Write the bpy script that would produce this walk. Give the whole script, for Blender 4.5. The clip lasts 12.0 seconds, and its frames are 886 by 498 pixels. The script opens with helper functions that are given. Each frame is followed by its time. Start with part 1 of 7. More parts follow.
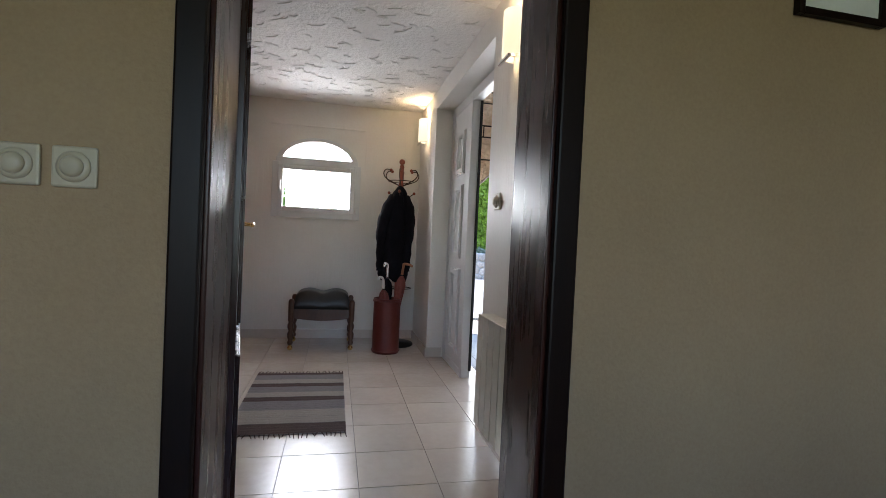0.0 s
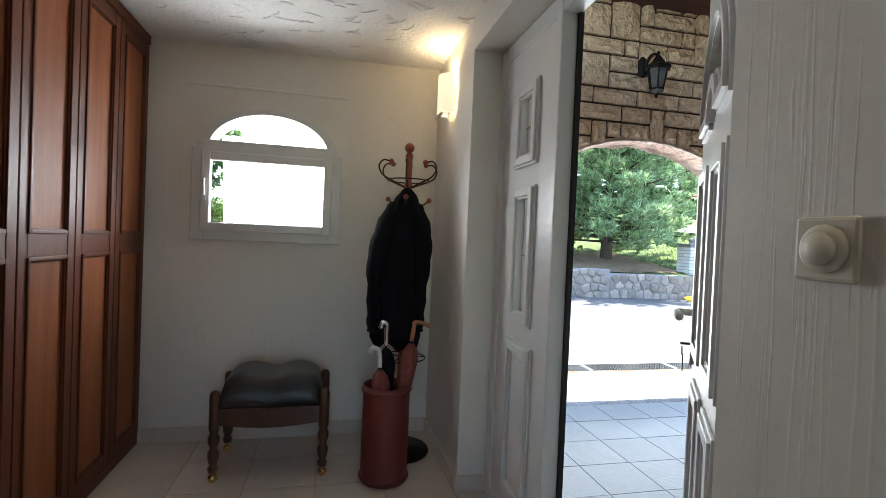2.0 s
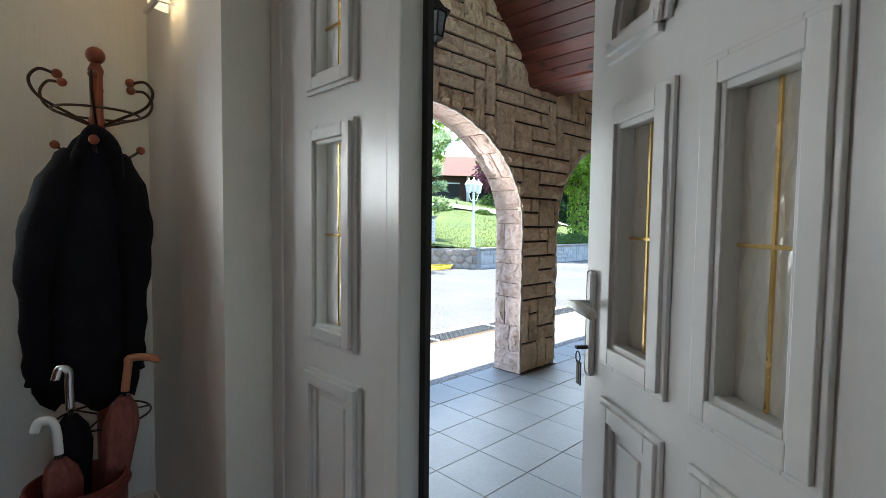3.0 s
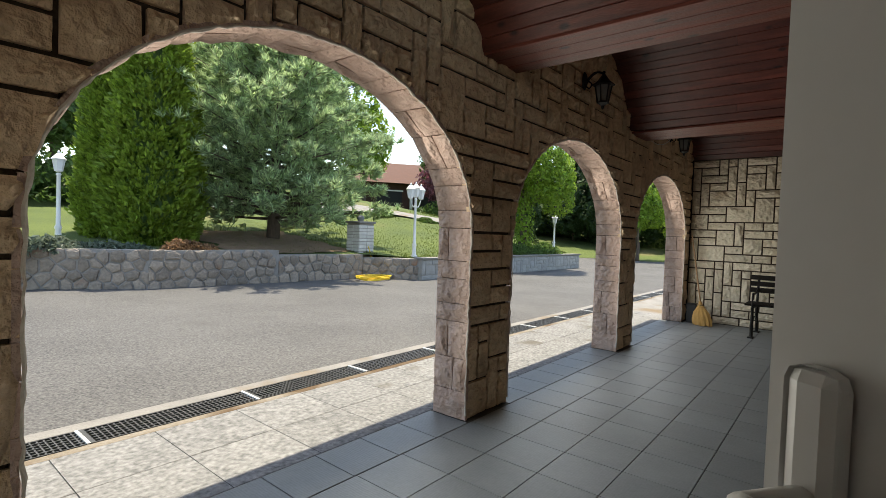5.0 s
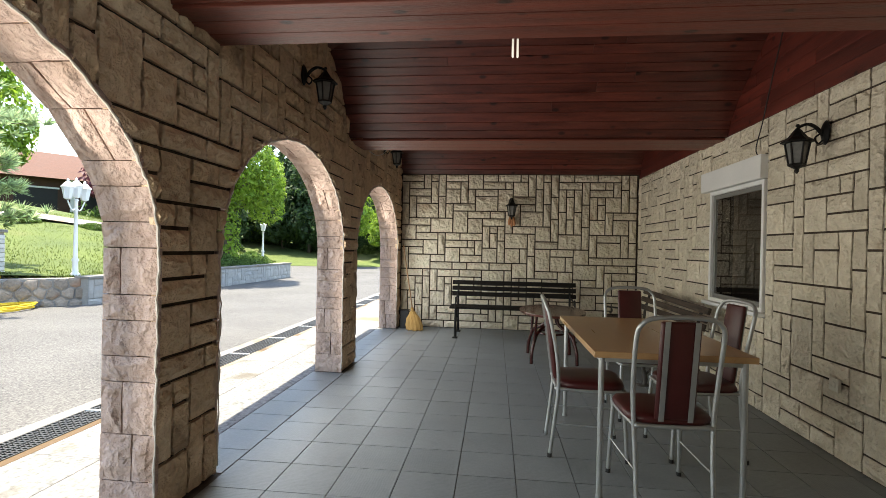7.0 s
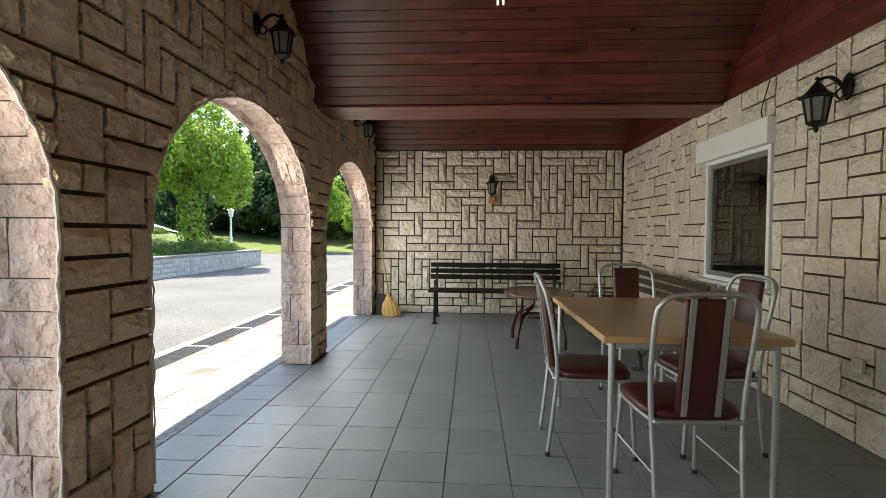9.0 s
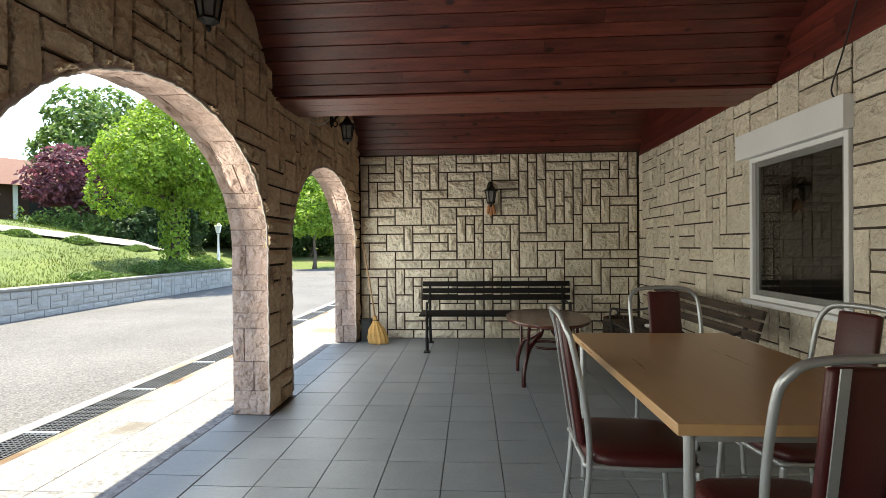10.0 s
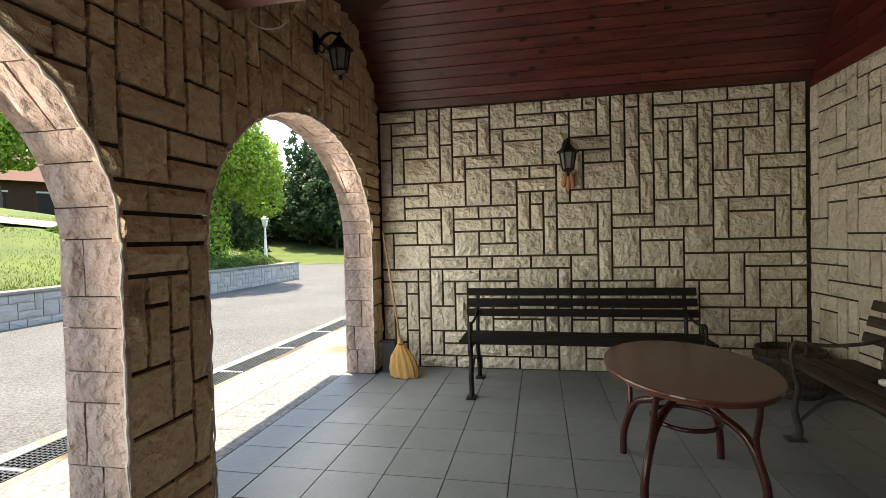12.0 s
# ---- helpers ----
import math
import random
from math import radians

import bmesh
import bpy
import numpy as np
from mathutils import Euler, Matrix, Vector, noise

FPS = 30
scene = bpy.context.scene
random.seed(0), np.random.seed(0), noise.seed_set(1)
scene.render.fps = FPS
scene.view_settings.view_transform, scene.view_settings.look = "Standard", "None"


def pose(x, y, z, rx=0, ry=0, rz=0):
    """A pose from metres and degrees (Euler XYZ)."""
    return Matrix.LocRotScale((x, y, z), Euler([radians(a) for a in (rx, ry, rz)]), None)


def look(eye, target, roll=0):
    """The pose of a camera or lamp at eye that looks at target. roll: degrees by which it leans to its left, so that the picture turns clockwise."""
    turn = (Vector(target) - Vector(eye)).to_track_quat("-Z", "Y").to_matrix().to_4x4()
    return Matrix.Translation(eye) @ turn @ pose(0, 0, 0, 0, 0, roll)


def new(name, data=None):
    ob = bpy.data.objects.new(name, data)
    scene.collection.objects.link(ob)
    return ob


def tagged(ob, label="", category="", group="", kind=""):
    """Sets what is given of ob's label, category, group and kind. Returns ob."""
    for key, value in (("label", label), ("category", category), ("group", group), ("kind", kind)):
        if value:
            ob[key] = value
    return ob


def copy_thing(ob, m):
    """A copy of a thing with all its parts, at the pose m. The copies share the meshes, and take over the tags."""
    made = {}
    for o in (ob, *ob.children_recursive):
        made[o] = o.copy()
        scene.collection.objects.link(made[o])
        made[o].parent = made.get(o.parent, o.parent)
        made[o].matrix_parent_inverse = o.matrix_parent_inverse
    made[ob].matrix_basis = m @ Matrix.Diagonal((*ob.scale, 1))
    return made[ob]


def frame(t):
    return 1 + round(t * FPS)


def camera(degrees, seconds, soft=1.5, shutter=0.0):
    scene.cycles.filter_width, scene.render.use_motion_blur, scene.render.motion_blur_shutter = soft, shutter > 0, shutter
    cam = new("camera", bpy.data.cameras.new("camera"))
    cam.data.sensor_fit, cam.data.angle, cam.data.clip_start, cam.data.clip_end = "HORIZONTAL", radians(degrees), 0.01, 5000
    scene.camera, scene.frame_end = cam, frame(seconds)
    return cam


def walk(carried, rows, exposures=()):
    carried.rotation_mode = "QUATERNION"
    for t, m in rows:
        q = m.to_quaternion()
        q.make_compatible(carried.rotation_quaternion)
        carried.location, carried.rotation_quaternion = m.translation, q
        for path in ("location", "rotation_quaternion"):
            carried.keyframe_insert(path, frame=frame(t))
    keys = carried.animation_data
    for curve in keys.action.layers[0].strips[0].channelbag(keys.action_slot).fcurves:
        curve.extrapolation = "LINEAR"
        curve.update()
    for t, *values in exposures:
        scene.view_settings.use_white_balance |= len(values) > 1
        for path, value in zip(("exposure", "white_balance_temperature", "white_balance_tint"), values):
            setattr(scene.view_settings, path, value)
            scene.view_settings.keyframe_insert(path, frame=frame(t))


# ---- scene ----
cam = camera(84.3, 12.0, soft=0.6)
PATH = [
    (0, (0.062, -0.17, 1.057), (0.49, 1.783, 1.015), 2.7),
    (0.5, (0.11, 0.308, 1.138), (0.415, 2.284, 1.105), 2.2),
    (1, (0.152, 0.75, 1.149), (0.372, 2.738, 1.131), 2.2),
    (1.5, (0.21, 1.194, 1.223), (0.419, 3.182, 1.193), 2.6),
    (2, (0.213, 1.624, 1.241), (0.665, 3.571, 1.205), 2.4),
    (2.5, (0.198, 2.113, 1.257), (1.158, 3.867, 1.197), 1.4),
    (3, (0.321, 2.4, 1.228), (1.71, 3.834, 1.12), 0.7),
    (3.2, (0.426, 2.484, 1.187), (1.911, 3.82, 1.081), -0.1),
    (4.8, (0.988, 2.909, 1.165), (2.536, 4.174, 1.105), 1.5),
    (5, (1.016, 2.971, 1.189), (2.564, 4.236, 1.124), 2.0),
    (5.5, (1.177, 3.058, 1.211), (2.782, 4.251, 1.172), 2.4),
    (6, (1.357, 3.139, 1.255), (3.137, 4.05, 1.248), 2.2),
    (6.5, (1.47, 3.232, 1.26), (3.393, 3.783, 1.27), 1.3),
    (7, (1.479, 3.294, 1.253), (3.468, 3.506, 1.247), 1.2),
    (7.2, (1.469, 3.296, 1.249), (3.464, 3.435, 1.22), 1.4),
    (8.8, (1.816, 3.341, 1.174), (3.811, 3.442, 1.088), 0.5),
    (9, (1.896, 3.358, 1.179), (3.891, 3.471, 1.116), 0.4),
    (9.5, (2.263, 3.351, 1.199), (4.26, 3.449, 1.178), -0.2),
    (10, (2.713, 3.315, 1.21), (4.71, 3.429, 1.198), -0.5),
    (10.5, (3.198, 3.268, 1.219), (5.193, 3.408, 1.198), -0.6),
    (11, (3.685, 3.27, 1.219), (5.678, 3.431, 1.185), -0.9),
    (11.5, (4.164, 3.263, 1.2), (6.147, 3.516, 1.16), -1.2),
    (12, (4.665, 3.308, 1.195), (6.626, 3.694, 1.154), -1.3),
]
EXPOSURES = [(0, 3.45, 6300, 12), (1.0, 3.5, 6900, 12), (1.5, 3.35, 6700, 9), (2.0, 3.15, 6300, 6), (2.5, 2.95, 6200, 5), (3.2, 2.8, 6200, 4), (4.8, 1.6, 7700, 7), (5.5, 1.7, 7700, 7), (6.5, 2.25, 7600, 7), (7.2, 2.55, 7500, 7), (9, 2.6, 7400, 6), (12, 2.4, 7900, 7)]
walk(cam, [(t, look(eye, target, roll)) for t, eye, target, roll in PATH], EXPOSURES)

# ---- light ----
SUN_DIR = Vector((0.20, 0.25, 1.0)).normalized()
SUN_EL = math.asin(SUN_DIR.z)
SUN_AZ = math.atan2(SUN_DIR.x, SUN_DIR.y)
world = bpy.data.worlds.new("world")
scene.world = world
world.use_nodes = True
wn = world.node_tree.nodes
sky = wn.new("ShaderNodeTexSky")
sky.sky_type, sky.sun_disc = "NISHITA", False
sky.sun_elevation, sky.sun_rotation = SUN_EL, SUN_AZ
wn["Background"].inputs["Strength"].default_value = 0.15
world.node_tree.links.new(sky.outputs["Color"], wn["Background"].inputs["Color"])
sun_data = bpy.data.lights.new("sun", "SUN")
sun_data.energy, sun_data.angle, sun_data.color = 2.8, radians(0.5), (1.0, 0.95, 0.87)
sun = new("sun", sun_data)
sun.matrix_world = look(SUN_DIR * 60, (0, 0, 0))
# added area lamp in an unseen opening, brightens the room from behind the camera
room_fill = bpy.data.lights.new("window_daylight", "AREA")
room_fill.shape, room_fill.size, room_fill.size_y, room_fill.energy, room_fill.color = "RECTANGLE", 2.7, 1.25, 0.05, (0.97, 0.96, 1.0)
room_fill_ob = new("window_daylight", room_fill)
room_fill_ob.matrix_world = look((0, -3.2, 1.55), (0, 1, 1.3))
hall_sky = bpy.data.lights.new("hall_window_daylight", "AREA")
hall_sky.shape, hall_sky.size, hall_sky.size_y, hall_sky.energy, hall_sky.color = "RECTANGLE", 0.62, 0.55, 3.0, (0.96, 0.98, 1.0)
hall_sky_ob = new("hall_window_daylight", hall_sky)
hall_sky_ob.matrix_world = look((-0.13, 4.90, 1.55), (-0.05, 2.5, 1.0))
# sky light in the three porch arches
for ax in (2.42, 5.08, 7.73):
    arch_sky = bpy.data.lights.new("arch_daylight", "AREA")
    arch_sky.shape, arch_sky.size, arch_sky.size_y, arch_sky.energy, arch_sky.color = "RECTANGLE", 1.8, 1.5, 4.6, (0.97, 0.98, 1.0)
    arch_ob = new("arch_daylight", arch_sky)
    arch_ob.matrix_world = look((ax, 4.93, 1.05), (ax, 3.0, 1.15))

# ---- helpers for building ----
rng = random.Random(7)


def finish(bm, name, material, smooth=False):
    mesh = bpy.data.meshes.new(name)
    bm.to_mesh(mesh)
    bm.free()
    for m in (material if isinstance(material, (list, tuple)) else [material]):
        mesh.materials.append(m)
    if smooth:
        mesh.polygons.foreach_set("use_smooth", [True] * len(mesh.polygons))
    return mesh


def part(name, bm, material, parent=None, label="", smooth=False, m=None):
    ob = new(name, finish(bm, name, material, smooth))
    if parent is not None:
        ob.parent = parent
    if m is not None:
        ob.matrix_basis = m
    if label:
        ob["label"] = label
    return ob


def thing(name, label, category, group="", m=None, kind=""):
    ob = new(name)
    ob.empty_display_size = 0.1
    if m is not None:
        ob.matrix_basis = m
    return tagged(ob, label, category, group, kind)


def box(bm, x0, x1, y0, y1, z0, z1, bevel=0.0, m=None):
    r = bmesh.ops.create_cube(bm, size=1.0, matrix=Matrix.Translation(((x0 + x1) / 2, (y0 + y1) / 2, (z0 + z1) / 2)) @ Matrix.Diagonal((abs(x1 - x0), abs(y1 - y0), abs(z1 - z0), 1)))
    vs = r["verts"]
    if bevel > 0:
        es = list({e for v in vs for e in v.link_edges})
        vs = bmesh.ops.bevel(bm, geom=es, offset=bevel, segments=2, profile=0.5, affect="EDGES")["verts"]
    if m is not None:
        bmesh.ops.transform(bm, matrix=m, verts=vs)
    return vs


def bx(x0, x1, y0, y1, z0, z1, bevel=0.0, m=None):
    bm = bmesh.new()
    box(bm, x0, x1, y0, y1, z0, z1, bevel, m)
    return bm


def cyl(bm, p, q, r0, r1=None, n=12):
    p, q = Vector(p), Vector(q)
    d = q - p
    rot = d.to_track_quat("Z", "Y").to_matrix().to_4x4()
    return bmesh.ops.create_cone(bm, cap_ends=True, segments=n, radius1=r0, radius2=r0 if r1 is None else r1, depth=d.length, matrix=Matrix.Translation((p + q) / 2) @ rot)["verts"]


def ball(bm, c, r, sx=1, sy=1, sz=1, u=12, v=8):
    return bmesh.ops.create_uvsphere(bm, u_segments=u, v_segments=v, radius=r, matrix=Matrix.Translation(c) @ Matrix.Diagonal((sx, sy, sz, 1)))["verts"]


def tube(bm, pts, r, n=8, closed=False):
    """A tube of radius r (or a list of radii) along points."""
    pts = [Vector(p) for p in pts]
    k = len(pts)
    rings, prev = [], None
    for i, p in enumerate(pts):
        a = pts[(i - 1) % k] if (i or closed) else p
        b = pts[(i + 1) % k] if (i < k - 1 or closed) else p
        t = (b - a).normalized()
        if prev is None:
            up = Vector((0, 0, 1)) if abs(t.z) < 0.9 else Vector((1, 0, 0))
            side = t.cross(up).normalized()
        else:
            side = (prev - t * prev.dot(t)).normalized()
        prev = side
        other = t.cross(side)
        rr = r[i] if isinstance(r, (list, tuple)) else r
        rings.append([bm.verts.new(p + (side * math.cos(2 * math.pi * j / n) + other * math.sin(2 * math.pi * j / n)) * rr) for j in range(n)])
    for i in range(k if closed else k - 1):
        a, b = rings[i], rings[(i + 1) % k]
        for j in range(n):
            bm.faces.new((a[j], a[(j + 1) % n], b[(j + 1) % n], b[j]))
    if not closed:
        bm.faces.new(rings[0][::-1])
        bm.faces.new(rings[-1])


def curve_pts(pts, steps=6, closed=False):
    """Catmull-Rom points through pts."""
    P = [Vector(p) for p in pts]
    k = len(P)
    out = []
    for i in range(k if closed else k - 1):
        p0 = P[(i - 1) % k] if (closed or i > 0) else P[i]
        p1, p2 = P[i], P[(i + 1) % k]
        p3 = P[(i + 2) % k] if (closed or i + 2 < k) else p2
        for s in range(steps):
            t = s / steps
            out.append(0.5 * ((2 * p1) + (p2 - p0) * t + (2 * p0 - 5 * p1 + 4 * p2 - p3) * t * t + (3 * p1 - p0 - 3 * p2 + p3) * t ** 3))
    if not closed:
        out.append(P[-1])
    return out


def lathe(bm, profile, n=16, m=None):
    """A turned body from (radius, height) pairs."""
    rings = []
    for r, z in profile:
        rings.append([bm.verts.new((r * math.cos(2 * math.pi * j / n), r * math.sin(2 * math.pi * j / n), z)) for j in range(n)])
    for a, b in zip(rings, rings[1:]):
        for j in range(n):
            bm.faces.new((a[j], a[(j + 1) % n], b[(j + 1) % n], b[j]))
    bm.faces.new(rings[0][::-1])
    bm.faces.new(rings[-1])
    if m is not None:
        bmesh.ops.transform(bm, matrix=m, verts=[v for ring in rings for v in ring])


def extrude_poly(bm, poly, axis, a, b):
    """A prism: poly in the plane across axis ('x': (y,z), 'y': (x,z), 'z': (x,y)), from a to b."""
    def at(p, w):
        return {"x": (w, p[0], p[1]), "y": (p[0], w, p[1]), "z": (p[0], p[1], w)}[axis]
    lo = [bm.verts.new(at(p, a)) for p in poly]
    hi = [bm.verts.new(at(p, b)) for p in poly]
    k = len(poly)
    fs = [bm.faces.new(lo), bm.faces.new(hi[::-1])]
    for i in range(k):
        fs.append(bm.faces.new((lo[i], hi[i], hi[(i + 1) % k], lo[(i + 1) % k])))
    bmesh.ops.recalc_face_normals(bm, faces=fs)
    return lo + hi


# ---- materials ----
def surf(name, c1, c2=None, scale=6.0, rough=0.6, bump=0.1, bscale=40.0, metal=0.0, vary=0.0, spot=None, rough2=None, relief=0.01, stretch=(1, 1, 1), island=False, spec=0.5, coords="Object", fine=0.35, detail=6):
    """Two colours mixed by coarse and fine noise, with relief and optional variation from piece to piece."""
    mt = bpy.data.materials.new(name)
    mt.use_nodes = True
    nt = mt.node_tree
    N, L = nt.nodes.new, nt.links.new
    b = nt.nodes["Principled BSDF"]
    tc = N("ShaderNodeTexCoord")
    mp = N("ShaderNodeMapping")
    mp.inputs["Scale"].default_value = stretch
    L(tc.outputs[coords], mp.inputs["Vector"])
    vec = mp.outputs["Vector"]
    if vary:
        info = N("ShaderNodeNewGeometry") if island else N("ShaderNodeObjectInfo")
        rnd = info.outputs["Random Per Island" if island else "Random"]
        off = N("ShaderNodeVectorMath")
        off.operation = "ADD"
        mul = N("ShaderNodeMath")
        mul.operation = "MULTIPLY"
        mul.inputs[1].default_value = 37.0
        L(rnd, mul.inputs[0])
        L(vec, off.inputs[0])
        L(mul.outputs[0], off.inputs[1])
        vec = off.outputs["Vector"]
    n1 = N("ShaderNodeTexNoise")
    n1.inputs["Scale"].default_value, n1.inputs["Detail"].default_value = scale, detail
    n2 = N("ShaderNodeTexNoise")
    n2.inputs["Scale"].default_value, n2.inputs["Detail"].default_value = bscale, 5
    L(vec, n1.inputs["Vector"])
    L(vec, n2.inputs["Vector"])
    mixf = N("ShaderNodeMix")
    mixf.data_type = "FLOAT"
    mixf.inputs[0].default_value = fine
    L(n1.outputs["Fac"], mixf.inputs[2])
    L(n2.outputs["Fac"], mixf.inputs[3])
    ramp = N("ShaderNodeValToRGB")
    ramp.color_ramp.elements[0].position, ramp.color_ramp.elements[1].position = 0.32, 0.68
    ramp.color_ramp.elements[0].color = (*c1, 1)
    ramp.color_ramp.elements[1].color = (*(c2 or c1), 1)
    L(mixf.outputs[0], ramp.inputs["Fac"])
    col = ramp.outputs["Color"]
    if vary:
        hsv = N("ShaderNodeHueSaturation")
        mr = N("ShaderNodeMapRange")
        mr.inputs["To Min"].default_value, mr.inputs["To Max"].default_value = 1 - vary, 1 + vary
        L(rnd, mr.inputs["Value"])
        L(mr.outputs["Result"], hsv.inputs["Value"])
        L(col, hsv.inputs["Color"])
        col = hsv.outputs["Color"]
    if spot:
        n3 = N("ShaderNodeTexNoise")
        n3.inputs["Scale"].default_value, n3.inputs["Detail"].default_value = spot[1], 8
        L(vec, n3.inputs["Vector"])
        r3 = N("ShaderNodeValToRGB")
        r3.color_ramp.elements[0].position, r3.color_ramp.elements[1].position = spot[2], spot[2] + 0.12
        L(n3.outputs["Fac"], r3.inputs["Fac"])
        mx = N("ShaderNodeMix")
        mx.data_type = "RGBA"
        L(r3.outputs["Color"], mx.inputs[0])
        L(col, mx.inputs[6])
        mx.inputs[7].default_value = (*spot[0], 1)
        col = mx.outputs[2]
    L(col, b.inputs["Base Color"])
    b.inputs["Metallic"].default_value = metal
    b.inputs["Specular IOR Level"].default_value = spec
    if rough2 is None:
        rough2 = min(1.0, rough + 0.12)
    rr = N("ShaderNodeMapRange")
    rr.inputs["To Min"].default_value, rr.inputs["To Max"].default_value = rough, rough2
    L(n1.outputs["Fac"], rr.inputs["Value"])
    L(rr.outputs["Result"], b.inputs["Roughness"])
    if bump:
        bp = N("ShaderNodeBump")
        bp.inputs["Strength"].default_value = min(1.0, bump)
        bp.inputs["Distance"].default_value = relief
        L(n2.outputs["Fac"], bp.inputs["Height"])
        L(bp.outputs["Normal"], b.inputs["Normal"])
    return mt


def glow(name, color, strength):
    mt = bpy.data.materials.new(name)
    mt.use_nodes = True
    b = mt.node_tree.nodes["Principled BSDF"]
    b.inputs["Base Color"].default_value = (0.9, 0.88, 0.82, 1)
    b.inputs["Emission Color"].default_value = (*color, 1)
    b.inputs["Emission Strength"].default_value = strength
    return mt


def glass(name, rough=0.0, color=(1, 1, 1), clear=1.0, bump=0.0, bscale=60.0, ior=1.45):
    mt = bpy.data.materials.new(name)
    mt.use_nodes = True
    nt = mt.node_tree
    b = nt.nodes["Principled BSDF"]
    b.inputs["Base Color"].default_value = (*color, 1)
    b.inputs["Roughness"].default_value = rough
    b.inputs["Transmission Weight"].default_value = clear
    b.inputs["IOR"].default_value = ior
    if bump:
        tc = nt.nodes.new("ShaderNodeTexCoord")
        n = nt.nodes.new("ShaderNodeTexVoronoi")
        n.feature = "DISTANCE_TO_EDGE"
        n.inputs["Scale"].default_value = bscale
        mp = nt.nodes.new("ShaderNodeMapping")
        mp.inputs["Scale"].default_value = (1, 1, 0.45)
        nt.links.new(tc.outputs["Object"], mp.inputs["Vector"])
        nt.links.new(mp.outputs["Vector"], n.inputs["Vector"])
        bp = nt.nodes.new("ShaderNodeBump")
        bp.inputs["Strength"].default_value, bp.inputs["Distance"].default_value = bump, 0.01
        nt.links.new(n.outputs["Distance"], bp.inputs["Height"])
        nt.links.new(bp.outputs["Normal"], b.inputs["Normal"])
    return mt


def knots(mt, scale=7.0):
    """Dark round knots with a ring of darker grain, scattered over stained boards."""
    nt = mt.node_tree
    N, L = nt.nodes.new, nt.links.new
    b = nt.nodes["Principled BSDF"]
    src = b.inputs["Base Color"].links[0].from_socket
    tc, mp, vo, geo = N("ShaderNodeTexCoord"), N("ShaderNodeMapping"), N("ShaderNodeTexVoronoi"), N("ShaderNodeNewGeometry")
    mp.inputs["Scale"].default_value = (1.0, 0.55, 1.0)
    add, mul = N("ShaderNodeVectorMath"), N("ShaderNodeMath")
    mul.operation = "MULTIPLY"
    mul.inputs[1].default_value = 19.0
    L(geo.outputs["Random Per Island"], mul.inputs[0])
    L(tc.outputs["Object"], mp.inputs["Vector"])
    L(mp.outputs["Vector"], add.inputs[0])
    L(mul.outputs[0], add.inputs[1])
    L(add.outputs["Vector"], vo.inputs["Vector"])
    vo.inputs["Scale"].default_value = scale
    rp = N("ShaderNodeValToRGB")
    rp.color_ramp.elements[0].position, rp.color_ramp.elements[1].position = 0.09, 0.17
    rp.color_ramp.elements[0].color, rp.color_ramp.elements[1].color = (0.16, 0.12, 0.12, 1), (1, 1, 1, 1)
    L(vo.outputs["Distance"], rp.inputs["Fac"])
    mx = N("ShaderNodeMix")
    mx.data_type, mx.blend_type = "RGBA", "MULTIPLY"
    mx.inputs[0].default_value = 1.0
    L(src, mx.inputs[6])
    L(rp.outputs["Color"], mx.inputs[7])
    L(mx.outputs[2], b.inputs["Base Color"])


M_STONE = surf("cast_stone", (0.63, 0.555, 0.43), (0.79, 0.715, 0.58), 5, 0.8, 1.0, 22, vary=0.10, spot=((0.54, 0.43, 0.31), 3.0, 0.62), rough2=0.95, fine=0.5, relief=0.06)
M_STONE_RED = surf("reveal_stone", (0.50, 0.345, 0.28), (0.66, 0.50, 0.425), 5, 0.8, 1.0, 22, vary=0.10, spot=((0.44, 0.30, 0.23), 2.5, 0.62), rough2=0.95, fine=0.5, relief=0.05)
# copy of the cast stone, colour browned for warm bounce on the backlit arcade
M_STONE_ARC = surf("brown_cast_stone", (0.64, 0.465, 0.30), (0.85, 0.655, 0.45), 5, 0.8, 1.0, 22, vary=0.12, spot=((0.38, 0.27, 0.18), 3.0, 0.62), rough2=0.95, fine=0.5, relief=0.06)
M_JOINTW = surf("pale_joint", (0.24, 0.23, 0.22), (0.33, 0.32, 0.30), 9, 0.9, 0.5, 60)
M_JOINT = surf("stone_joint", (0.040, 0.028, 0.018), (0.085, 0.060, 0.040), 9, 0.9, 0.6, 60)
M_JOINT2 = surf("brown_joint", (0.035, 0.025, 0.017), (0.075, 0.054, 0.036), 9, 0.9, 0.6, 60)
M_TILE_P = surf("porch_tile", (0.165, 0.178, 0.178), (0.225, 0.240, 0.238), 4, 0.40, 0.15, 60, vary=0.06, spot=((0.18, 0.18, 0.18), 1.4, 0.66), rough2=0.58)
def tile_waves(mt):
    """Fine wavy pressed lines in the glaze, over the other relief."""
    nt = mt.node_tree
    N, L = nt.nodes.new, nt.links.new
    b = nt.nodes["Principled BSDF"]
    old = b.inputs["Normal"].links[0].from_socket
    tc, wv, bp = N("ShaderNodeTexCoord"), N("ShaderNodeTexWave"), N("ShaderNodeBump")
    wv.inputs["Scale"].default_value, wv.inputs["Distortion"].default_value = 22.0, 5.0
    wv.inputs["Detail"].default_value, wv.inputs["Detail Scale"].default_value = 1.5, 0.6
    bp.inputs["Strength"].default_value, bp.inputs["Distance"].default_value = 0.2, 0.002
    L(tc.outputs["Object"], wv.inputs["Vector"])
    L(wv.outputs["Fac"], bp.inputs["Height"])
    L(old, bp.inputs["Normal"])
    L(bp.outputs["Normal"], b.inputs["Normal"])


